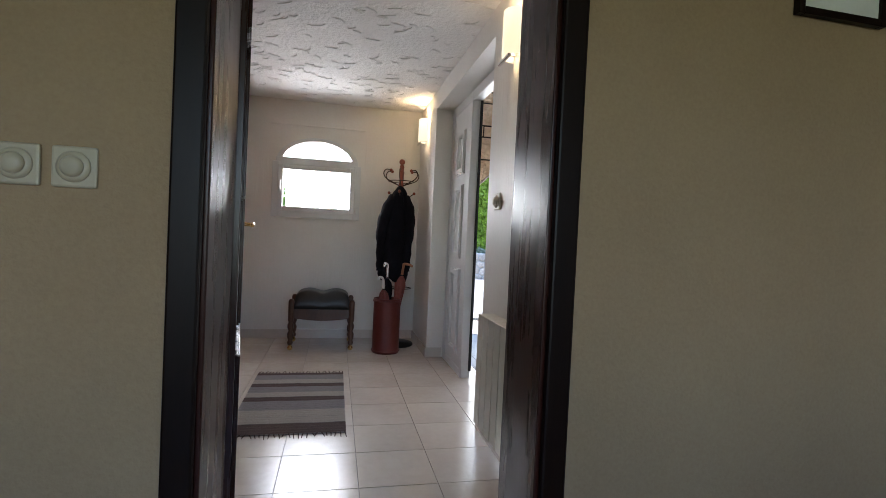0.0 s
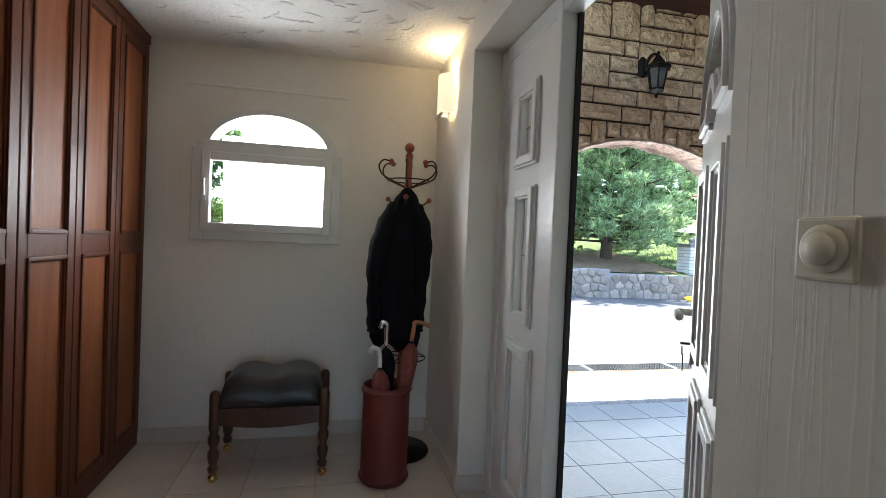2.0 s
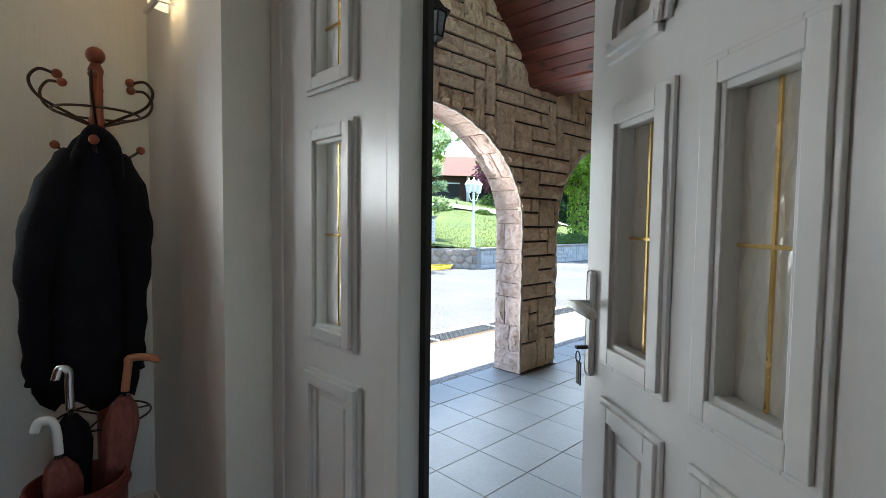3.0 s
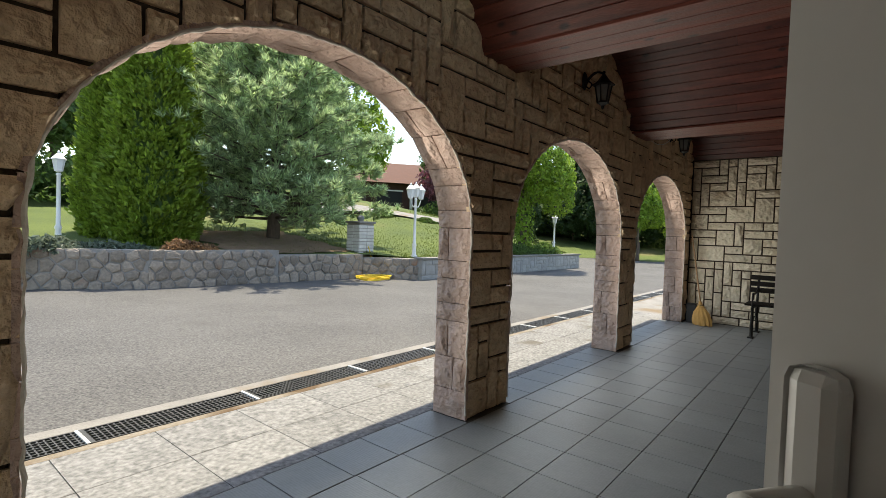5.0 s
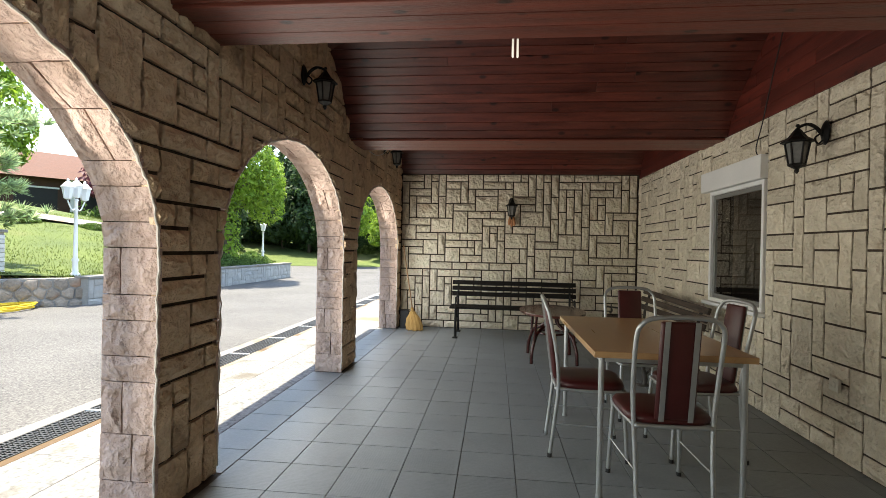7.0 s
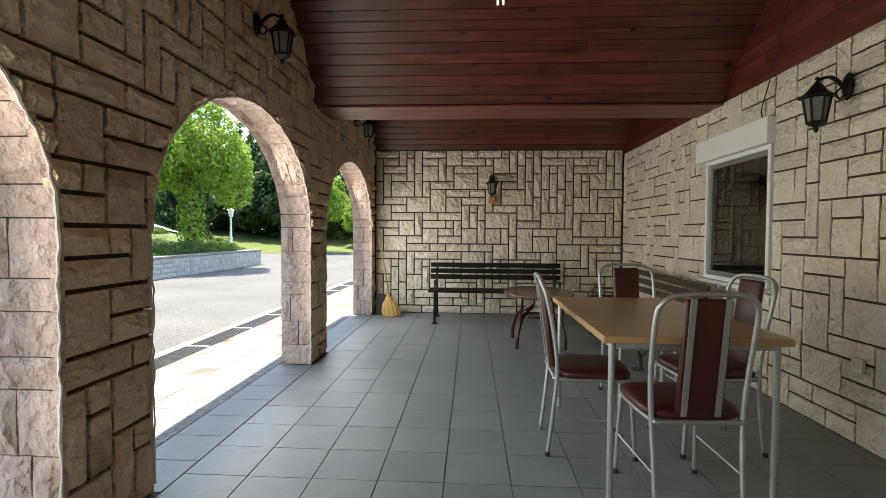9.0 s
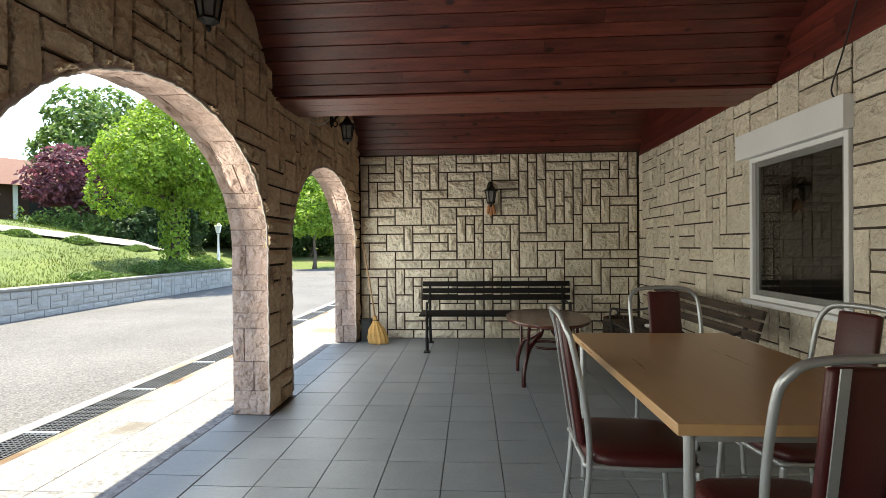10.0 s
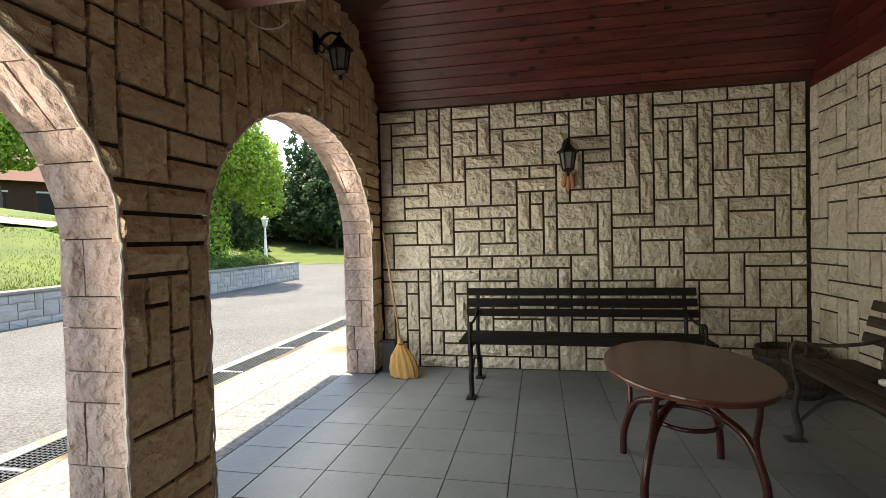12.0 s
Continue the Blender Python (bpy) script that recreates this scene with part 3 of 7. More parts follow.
tagged(part("ground", bx(-900, 900, -900, 900, -0.6, -0.10), M_GRASS), "broad green ground to the horizon", "ground", kind="structure")
tagged(part("road", bx(-40, 60, 6.42, 16, -0.3, -0.012), M_ASPHALT), "worn pale grey asphalt driveway", "driveway", kind="structure")
tagged(part("road", bx(9.42, 60, -14, 6.418, -0.3, -0.016), M_ASPHALT), "worn pale grey asphalt driveway", "driveway", kind="structure")
pavement = tagged(part("pavement", bx(-4, 9.41, YA1 + 0.022, 5.98, -0.2, -0.014), M_CONC), "stamped pale concrete paving along the arcade", "paving", kind="structure")
for y0, y1 in ((5.982, 6.05), (6.30, 6.418)):
    tagged(part("kerb", bx(-4, 20, y0, y1, -0.3, -0.008, 0.006), M_DIRTY if y0 < 6.1 else M_CONC), "pale concrete edging strip beside the drain", "edging", kind="structure")
tagged(part("pavement", bx(9.412, 20, 4.6, 5.98, -0.25, -0.010), M_CONC), "plain pale concrete beyond the porch", "paving", kind="structure")
drain = thing("drain_channel", "long dark metal grated drain channel in the drive", "drain", kind="structure")
part("channel", bx(-4, 20, 6.052, 6.298, -0.28, -0.12), M_DARK, drain)
bm = bmesh.new()
for i in range(33):
    box(bm, 0.012 + i * 0.03, 0.020 + i * 0.03, 6.062, 6.288, -0.036, -0.010)
for j in range(7):
    box(bm, 0.005, 0.985, 6.058 + j * 0.038, 6.066 + j * 0.038, -0.040, -0.008)
box(bm, 0.0, 0.012, 6.054, 6.296, -0.05, -0.006)
box(bm, 0.976, 0.990, 6.054, 6.296, -0.05, -0.006)
grate_mesh = finish(bm, "grate", M_GRATE)
for i in range(-3, 19):
    g = new("grate", grate_mesh)
    g.parent = drain
    g.location = (i * 0.99 - 0.12, 0, 0)
bm = bmesh.new()
for i in range(-3, 19):
    box(bm, i * 0.99 - 0.145, i * 0.99 - 0.128, 6.056, 6.294, -0.05, -0.003, 0.002)
part("joint_bars", bm, M_LAMPW, drain, "pale metal bars between the grates")

# lawn beyond the walls
NX, NY = 120, 60
verts, faces = [], []
for j in range(NY + 1):
    for i in range(NX + 1):
        x = -40 + 180 * i / NX
        d = 75 * (j / NY) ** 1.6
        y = front(x) + 0.18 + d
        verts.append((x, y, slope(x, y) + (0.06 * noise.noise(Vector((x * 0.3, y * 0.3, 0))) if j > 3 else 0)))
for j in range(NY):
    for i in range(NX):
        k = j * (NX + 1) + i
        faces.append((k, k + 1, k + NX + 2, k + NX + 1))
mesh = bpy.data.meshes.new("lawn")
mesh.from_pydata(verts, [], faces)
mesh.materials.append(M_GRASS)
mesh.polygons.foreach_set("use_smooth", [True] * len(mesh.polygons))
lawn = tagged(new("ground", mesh), "sloping mown lawn with dry yellow patches", "lawn", kind="structure")

# ---- hall things ----
# doorway from the room
def casing(name, label, x0, x1, y0, y1, z1, w, mat, inner):
    ob = thing(name, label, "door frame", kind="structure")
    part("jamb", bx(x0 - 0.001, x0 + 0.022, y0, y1, HF, z1, 0.003), inner, ob)
    part("jamb", bx(x1 - 0.022, x1 + 0.001, y0, y1, HF, z1, 0.003), inner, ob)
    part("head", bx(x0 + 0.023, x1 - 0.023, y0, y1, z1 - 0.024, z1 + 0.001, 0.003), inner, ob)
    for ya, yb in ((y0 - 0.022, y0 - 0.001), (y1 + 0.001, y1 + 0.022)):
        part("architrave", bx(x0 - w, x0 + 0.012, ya, yb, HF, z1 + w, 0.006), mat, ob)
        part("architrave", bx(x1 - 0.012, x1 + w, ya, yb, HF, z1 + w, 0.006), mat, ob)
        part("architrave", bx(x0 + 0.013, x1 - 0.013, ya, yb, z1 - 0.012, z1 + w, 0.006), mat, ob)
    return ob


casing("door_frame_1", "black-brown lacquered wooden frame of the open door", -0.225, 0.588, 0.95, 1.205, 2.10, 0.052, M_FRAMEW, M_DOORW)


def rim(bm, x0, x1, z0, z1, y, w, h, sgn=-1):
    """A raised moulding round a rectangle in the x-z plane."""
    for ww, hh in ((w, h * 0.55), (w * 0.6, h)):
        o = (w - ww) / 2
        a, b = sorted((y, y + sgn * hh))
        box(bm, x0 - w + o, x0 - o, a, b, z0 - w + o, z1 + w - o, 0.002)
        box(bm, x1 + o, x1 + w - o, a, b, z0 - w + o, z1 + w - o, 0.002)
        box(bm, x0 - o, x1 + o, a, b, z0 - w + o, z0 - o, 0.002)
        box(bm, x0 - o, x1 + o, a, b, z1 + o, z1 + w - o, 0.002)


def panel_door(m):
    """Open inner door; local x from the hinge to the free edge, y through its thickness."""
    W, T, H = 1.12, 0.04, 2.02
    door = thing("door_1", "open dark mahogany door with amber patterned glass panes", "door", m=m, kind="structure")
    cols = [(0.19, 0.345), (0.86, 1.01)]
    rows = [(0.70, 1.03), (1.09, 1.505), (1.60, 1.88)]
    bm = bmesh.new()
    xs = [0, cols[0][0], cols[0][1], cols[1][0], cols[1][1], W]
    zs = [0, rows[0][0], rows[0][1], rows[1][0], rows[1][1], rows[2][0], rows[2][1], H]
    for i in (0, 2, 4):
        box(bm, xs[i], xs[i + 1], -T / 2, T / 2, 0, H, 0.002)
    for i in (1, 3):
        for k in (0, 2, 4, 6):
            box(bm, xs[i] + 0.0005, xs[i + 1] - 0.0005, -T / 2 + 0.001, T / 2 - 0.001, zs[k], zs[k + 1], 0.002)
    part("leaf", bm, M_DOORW, door)
    for c in cols:
        for r0, r1 in rows:
            bm = bmesh.new()
            rim(bm, c[0] + 0.010, c[1] - 0.010, r0 + 0.010, r1 - 0.010, -T / 2, 0.024, 0.012, -1)
            rim(bm, c[0] + 0.010, c[1] - 0.010, r0 + 0.010, r1 - 0.010, T / 2, 0.024, 0.012, 1)
            part("moulding", bm, M_DOORW, door)
            part("pane", bx(c[0] + 0.002, c[1] - 0.002, -0.003, 0.003, r0 + 0.002, r1 - 0.002), M_GLASSB, door, "amber patterned glass pane")
    for c0, c1, r0, r1 in ((0.425, 0.755, 0.72, 1.86), (0.19, 1.0, 0.16, 0.57)):
        bm = bmesh.new()
        rim(bm, c0, c1, r0, r1, -T / 2, 0.026, 0.014, -1)
        rim(bm, c0, c1, r0, r1, T / 2, 0.026, 0.014, 1)
        part("moulding", bm, M_DOORW, door)
        part("panel", bx(c0 + 0.03, c1 - 0.03, -T / 2 - 0.004, T / 2 + 0.004, r0 + 0.03, r1 - 0.03, 0.003), M_DOORW, door)
    for s in (-1, 1):
        bm = bmesh.new()
        a, b = sorted((s * T / 2, s * (T / 2 + 0.008)))
        box(bm, W - 0.085, W - 0.045, a, b, 0.81, 1.093, 0.003)
        plate = part("door_handle", bm, M_BRASS, door, "brass lever handle on a long plate")
        bm = bmesh.new()
        y = s * (T / 2 + 0.05)
        cyl(bm, (W - 0.065, s * T / 2, 1.003), (W - 0.065, y, 1.003), 0.009)
        tube(bm, curve_pts([(W - 0.065, y, 1.003), (W - 0.11, y + s * 0.006, 1.005), (W - 0.18, y, 0.998)]), [0.009] * 6 + [0.010] * 6 + [0.007])
        part("lever", bm, M_BRASS, plate, smooth=True)
    return door


panel_door(Matrix.Translation((-0.212, 1.235, HF + 0.008)) @ Matrix.Rotation(radians(100.3), 4, "Z"))

# built-in wardrobe
def wardrobe():
    ob = thing("wardrobe", "built-in red-brown wooden wardrobe with panelled doors", "wardrobe")
    D = 0.366
    y0 = YE - 0.005 - D * 8
    part("carcass", bx(-1.34, XW - 0.024, y0 - 0.02, YE - 0.004, HF, HC - 0.004), M_WARDF, ob)
    part("plinth", bx(XW - 0.023, XW - 0.004, y0, YE - 0.006, HF, HF + 0.055, 0.002), M_WARDF, ob)
    part("cornice", bx(XW - 0.023, XW + 0.006, y0, YE - 0.006, 2.215, HC - 0.006, 0.004), M_WARDF, ob)
    for i in range(8):
        a, b = y0 + i * D + 0.003, y0 + (i + 1) * D - 0.003
        bm = bmesh.new()
        x0, x1 = XW - 0.022, XW
        s = 0.052
        box(bm, x0, x1, a, a + s, HF + 0.06, 2.21, 0.003)
        box(bm, x0, x1, b - s, b, HF + 0.06, 2.21, 0.003)
        for z0, z1 in ((HF + 0.06, 0.185), (1.125, 1.205), (2.155, 2.21)):
            box(bm, x0, x1 - 0.001, a + s + 0.0005, b - s - 0.0005, z0, z1, 0.003)
        door = part("door", bm, M_WARDF, ob)
        for z0, z1 in ((0.187, 1.123), (1.207, 2.153)):
            part("panel", bx(x0 + 0.002, x1 - 0.010, a + s + 0.001, b - s - 0.001, z0, z1), M_WARD, door, "lighter red-brown veneer panel")
            bm = bmesh.new()
            rim(bm, 0, b - a - 2 * s - 0.03, z0 + 0.016, z1 - 0.016, 0, 0.022, 0.016, -1)
            bmesh.ops.transform(bm, matrix=pose(XW - 0.010, a + s + 0.015, 0, 0, 0, 90), verts=bm.verts)
            part("moulding", bm, M_WARDF, door)
    return ob


wardrobe()

# arched window at the hall's end
def hall_window():
    ob = thing("window_1", "white plastic window with an arched fanlight above", "window", kind="structure")
    x0, x1, z0, zm, z1, rise = -0.50, 0.235, 1.22, 1.695, 1.70, 0.23
    ya, yb = YE - 0.040, YE - 0.001
    bm = bmesh.new()
    w = 0.035
    box(bm, x0 - 0.03, x0 + w, ya, yb, z0 - 0.03, zm, 0.004)
    box(bm, x1 - w, x1 + 0.03, ya, yb, z0 - 0.03, zm, 0.004)
    box(bm, x0 + w, x1 - w, ya, yb, z0 - 0.03, z0 + w, 0.004)
    box(bm, x0 - 0.002, x1 + 0.002, ya + 0.01, yb, zm - 0.03, zm + 0.045, 0.004)
    n = 24
    for i in range(n):
        ang0, ang1 = math.pi * i / n, math.pi * (i + 1) / n
        cx, a, b = (x0 + x1) / 2, (x1 - x0) / 2, rise
        q = []
        for an, k in ((ang0, 1.0), (ang1, 1.0), (ang1, 0.86), (ang0, 0.86)):
            q.append((cx + a * k * math.cos(an), z1 + b * k * math.sin(an)))
        extrude_poly(bm, q, "y", ya + 0.012, yb)
    part("window_frame", bm, M_PVC, ob)
    bm = bmesh.new()
    s = 0.048
    a, b, c, d = x0 + 0.02, x1 - 0.02, z0 + 0.02, zm - 0.022
    box(bm, a, a + s, ya - 0.018, ya + 0.03, c, d, 0.006)
    box(bm, b - s, b, ya - 0.018, ya + 0.03, c, d, 0.006)
    box(bm, a + s, b - s, ya - 0.0175, ya + 0.03, c, c + s, 0.006)
    box(bm, a + s, b - s, ya - 0.0175, ya + 0.03, d - s, d, 0.006)
    sash = part("sash", bm, M_PVC, ob)
    pane = part("pane", bx(a + s - 0.004, b - s + 0.004, ya + 0.006, ya + 0.010, c + s - 0.004, d - s + 0.004), M_GLASS, sash)
    pane.visible_shadow = False
    bm = bmesh.new()
    box(bm, a + 0.012, a + 0.034, ya - 0.026, ya - 0.018, 1.40, 1.47, 0.003)
    tube(bm, [(a + 0.023, ya - 0.026, 1.435), (a + 0.023, ya - 0.045, 1.435), (a + 0.023, ya - 0.048, 1.52)], 0.008)
    part("handle", bm, M_PVC, sash)
    for z in (1.27, 1.62):
        bm = bmesh.new()
        cyl(bm, (b + 0.008, ya - 0.012, z - 0.03), (b + 0.008, ya - 0.012, z + 0.03), 0.009)
        part("hinge", bm, M_PVC, sash)
    bm = bmesh.new()
    poly = [((x0 + x1) / 2 + (x1 - x0) / 2 * 0.88 * math.cos(math.pi * i / n), z1 + 0.02 + rise * 0.82 * math.sin(math.pi * i / n)) for i in range(n + 1)]
    extrude_poly(bm, poly, "y", ya + 0.026, ya + 0.030)
    fan = part("fanlight_pane", bm, M_GLASS, ob)
    fan.visible_shadow = False
    part("window_sill", bx(x0 - 0.03, x1 + 0.03, YE + 0.06, 4.92, 1.19, 1.215, 0.004), M_LAMPW, ob)


hall_window()


# sconces
def sconce(y, dz):
    ob = thing("wall_lamp", "lit opal glass half-cylinder wall lamp with chrome bar", "wall lamp", "hall wall lamps", Matrix.Translation((XR, y, dz)))
    bm = bmesh.new()
    n, r0, h0, h1 = 14, 0.068, 1.92, 2.12
    out = []
    for k, rr in ((0, r0), (1, r0 - 0.004)):
        out.append([[(-(0.012 + 0.075 * math.sin(math.pi * i / n)) * rr / r0, -rr * math.cos(math.pi * i / n), z) for z in (h0, h1)] for i in range(n + 1)])
    V = [[[bm.verts.new(p) for p in pr] for pr in ring] for ring in out]
    for i in range(n):
        bm.faces.new((V[0][i][0], V[0][i + 1][0], V[0][i + 1][1], V[0][i][1]))
        bm.faces.new((V[1][i][1], V[1][i + 1][1], V[1][i + 1][0], V[1][i][0]))
        for e in (0, 1):
            bm.faces.new((V[0][i][e], V[1][i][e], V[1][i + 1][e], V[0][i + 1][e]) if e == 0 else (V[0][i + 1][e], V[1][i + 1][e], V[1][i][e], V[0][i][e]))
    part("shade", bm, M_SHADE, ob, "glowing opal glass shade", smooth=True)
    part("back_plate", bx(-0.010, -0.002, -0.05, 0.05, 1.955, 2.085, 0.002), M_CHROME, ob)
    part("arm", bx(-0.060, -0.010, -0.006, 0.006, 1.925, 1.932), M_CHROME, ob)
    part("bar", bx(-0.085, -0.070, -0.07, 0.07, 1.898, 1.912, 0.003), M_CHROME, ob, "chrome bar under the shade")
    bm = bmesh.new()
    ball(bm, (-0.04, 0, 2.0), 0.02, sz=1.6)
    part("bulb", bm, glow_bulb, ob, smooth=True)
    la = bpy.data.lights.new("lamp", "POINT")
    la.energy, la.color, la.shadow_soft_size = 0.34, (1.0, 0.72, 0.42), 0.03
    lo = new("lamp_light", la)
    lo.parent = ob
    lo.location = (-0.045, 0, 2.09)


glow_bulb = glow("lamp_bulb", (1.0, 0.74, 0.42), 1.5)
sconce(1.90, -0.05)
sconce(4.17, -0.01)


# light switches
def switch(m, label, mat):
    ob = thing("light_switch", label, "light switch", "light switches", m)
    part("plate", bx(-0.041, 0.041, -0.010, 0, -0.041, 0.041, 0.005), mat, ob)
    bm = bmesh.new()
    lathe(bm, [(0.031, 0), (0.031, 0.004), (0.026, 0.007), (0.024, 0.008)], 20, Matrix.Translation((0, -0.0095, 0)) @ Matrix.Rotation(radians(90), 4, "X"))
    part("ring", bm, mat, ob, smooth=True)
    bm = bmesh.new()
    lathe(bm, [(0.021, 0), (0.021, 0.005), (0.015, 0.011), (0.004, 0.013)], 20, Matrix.Translation((0, -0.016, 0)) @ Matrix.Rotation(radians(90), 4, "X"))
    part("button", bm, mat, ob, "round push button", smooth=True)


# ivory plastic with the dim room's shade put into its colour
M_SWITCH = surf("yellowed_plastic", (0.42, 0.36, 0.26), (0.48, 0.42, 0.31), 3, 0.35, 0.02, 50)
M_IVORY = surf("ivory_plastic", (0.62, 0.58, 0.48), (0.68, 0.64, 0.54), 3, 0.35, 0.02, 50)
switch(pose(XR, 2.115, 1.25, 0, 0, -90), "ivory plastic round-button light switch on the plaster", M_IVORY)
switch(pose(-0.553, 0.95, 1.165, 0, 0, 0), "ivory plastic round-button light switch on the beige wall", M_SWITCH)
switch(pose(-0.452, 0.95, 1.165, 0, 0, 0), "ivory plastic round-button light switch on the beige wall", M_SWITCH)

# picture frame in the room
pic = thing("picture_frame", "small dark picture frame hung on the beige wall", "picture", m=Matrix.Translation((1.40, 0.948, 1.71)))
bm = bmesh.new()
for a in ((-0.15, -0.13, 0, 0.4), (0.13, 0.15, 0, 0.4), (-0.13, 0.13, 0, 0.02), (-0.13, 0.13, 0.38, 0.4)):
    box(bm, a[0], a[1], -0.02, 0, a[2], a[3], 0.002)
part("moulding", bm, M_FRAMEW, pic)
part("picture", bx(-0.13, 0.13, -0.010, -0.002, 0.02, 0.38), M_LAMPW, pic)


# radiator
def radiator():
    ob = thing("radiator", "cream ribbed aluminium radiator under the light switch", "radiator", m=Matrix.Translation((XR, 0, -0.03)))
    n, y0, p = 9, 1.31, 0.08
    bm = bmesh.new()
    box(bm, -0.085, -0.055, -0.037, 0.037, 0.245, 0.70, 0.008)
    box(bm, -0.10, -0.094, -0.036, 0.036, 0.235, 0.74, 0.002)
    box(bm, -0.094, -0.015, -0.004, 0.004, 0.245, 0.70)
    for z0, z1 in ((0.725, 0.745), (0.63, 0.645)):
        box(bm, -0.10, -0.02, -0.038, 0.038, z0, z1, 0.003)
    box(bm, -0.022, -0.016, -0.036, 0.036, 0.245, 0.742)
    box(bm, -0.094, -0.02, 0.030, 0.036, 0.60, 0.735)
    box(bm, -0.094, -0.02, -0.036, -0.030, 0.60, 0.735)
    mesh = finish(bm, "section", M_IVORY)
    for i in range(n):
        s = new("section", mesh)
        s.parent = ob
        s.location = (0, y0 + p * (i + 0.5), 0)
    for z in (0.29, 0.68):
        bm = bmesh.new()
        cyl(bm, (-0.05, y0 + 0.002, z), (-0.05, y0 + p * n - 0.002, z), 0.016)
        part("header_pipe", bm, M_IVORY, ob)
    bm = bmesh.new()
    cyl(bm, (-0.05, y0, 0.68), (-0.05, y0 - 0.06, 0.68), 0.012)
    lathe(bm, [(0.014, 0), (0.024, 0.008), (0.026, 0.04), (0.020, 0.05)], 14, Matrix.Translation((-0.05, y0 - 0.045, 0.68)) @ Matrix.Rotation(radians(-90), 4, "Y"))
    cyl(bm, (-0.05, y0 - 0.05, 0.68), (-0.02, y0 - 0.05, 0.102), 0.008)
    part("valve", bm, M_IVORY, ob, smooth=True)
    for yy in (y0 + 0.12, y0 + p * n - 0.12):
        for z in (0.28, 0.66):
            part("bracket", bx(-0.05, -0.001, yy - 0.01, yy + 0.01, z, z + 0.04), M_IVORY, ob)


radiator()


# striped rag rug
def rug():
    ob = thing("rug", "striped grey and brown woven rag rug with fringes", "rug", m=Matrix.Translation((-0.135, 2.81, HF + 0.001)))
    stripes = [("dark", 0.05), ("grey", 0.09), ("pale", 0.08), ("dark", 0.06), ("grey", 0.10), ("pale", 0.08), ("dark", 0.07), ("grey", 0.13), ("pale", 0.10), ("pale", 0.08), ("dark", 0.12)]
    tot = sum(s[1] for s in stripes)
    L = 1.06
    mats = {"dark": surf("rug_dark", (0.085, 0.055, 0.050), (0.14, 0.095, 0.088), 40, 0.95, 0.9, 150, stretch=(1, 4, 1)), "grey": surf("rug_grey", (0.23, 0.215, 0.22), (0.31, 0.29, 0.295), 40, 0.95, 0.9, 150, stretch=(1, 4, 1)), "pale": surf("rug_pale", (0.38, 0.33, 0.30), (0.47, 0.42, 0.385), 40, 0.95, 0.9, 150, stretch=(1, 4, 1))}
    y = L / 2
    for nm, w in stripes:
        d = w / tot * L
        bm = bmesh.new()
        n = 14
        rows = []
        k = max(2, int(d / 0.015))
        for j in range(k + 1):
            yy = y - d * j / k
            rows.append([bm.verts.new((-0.285 + 0.57 * i / n, yy + 0.004 * noise.noise(Vector((i * 0.5, yy * 4, 1))), 0.007 + 0.0018 * (j % 2) + 0.002 * noise.noise(Vector((i * 0.7, yy * 9, 0))))) for i in range(n + 1)])
        for p, q in zip(rows, rows[1:]):
            for i in range(n):
                bm.faces.new((q[i], q[i + 1], p[i + 1], p[i]))
        part("stripe", bm, mats[nm], ob)
        y -= d
    part("backing", bx(-0.283, 0.283, -L / 2 + 0.002, L / 2 - 0.002, 0.0, 0.004), mats["grey"], ob)
    r = random.Random(3)
    for s in (-1, 1):
        bm = bmesh.new()
        for i in range(26):
            x = -0.28 + 0.56 * i / 25
            a = r.uniform(-0.5, 0.5)
            tube(bm, [(x, s * L / 2, 0.006), (x + 0.012 * a, s * (L / 2 + 0.02), 0.008), (x + 0.03 * a, s * (L / 2 + r.uniform(0.03, 0.055)), 0.004)], [0.0035, 0.003, 0.002], 5)
        part("fringe", bm, mats["dark"], ob)


rug()


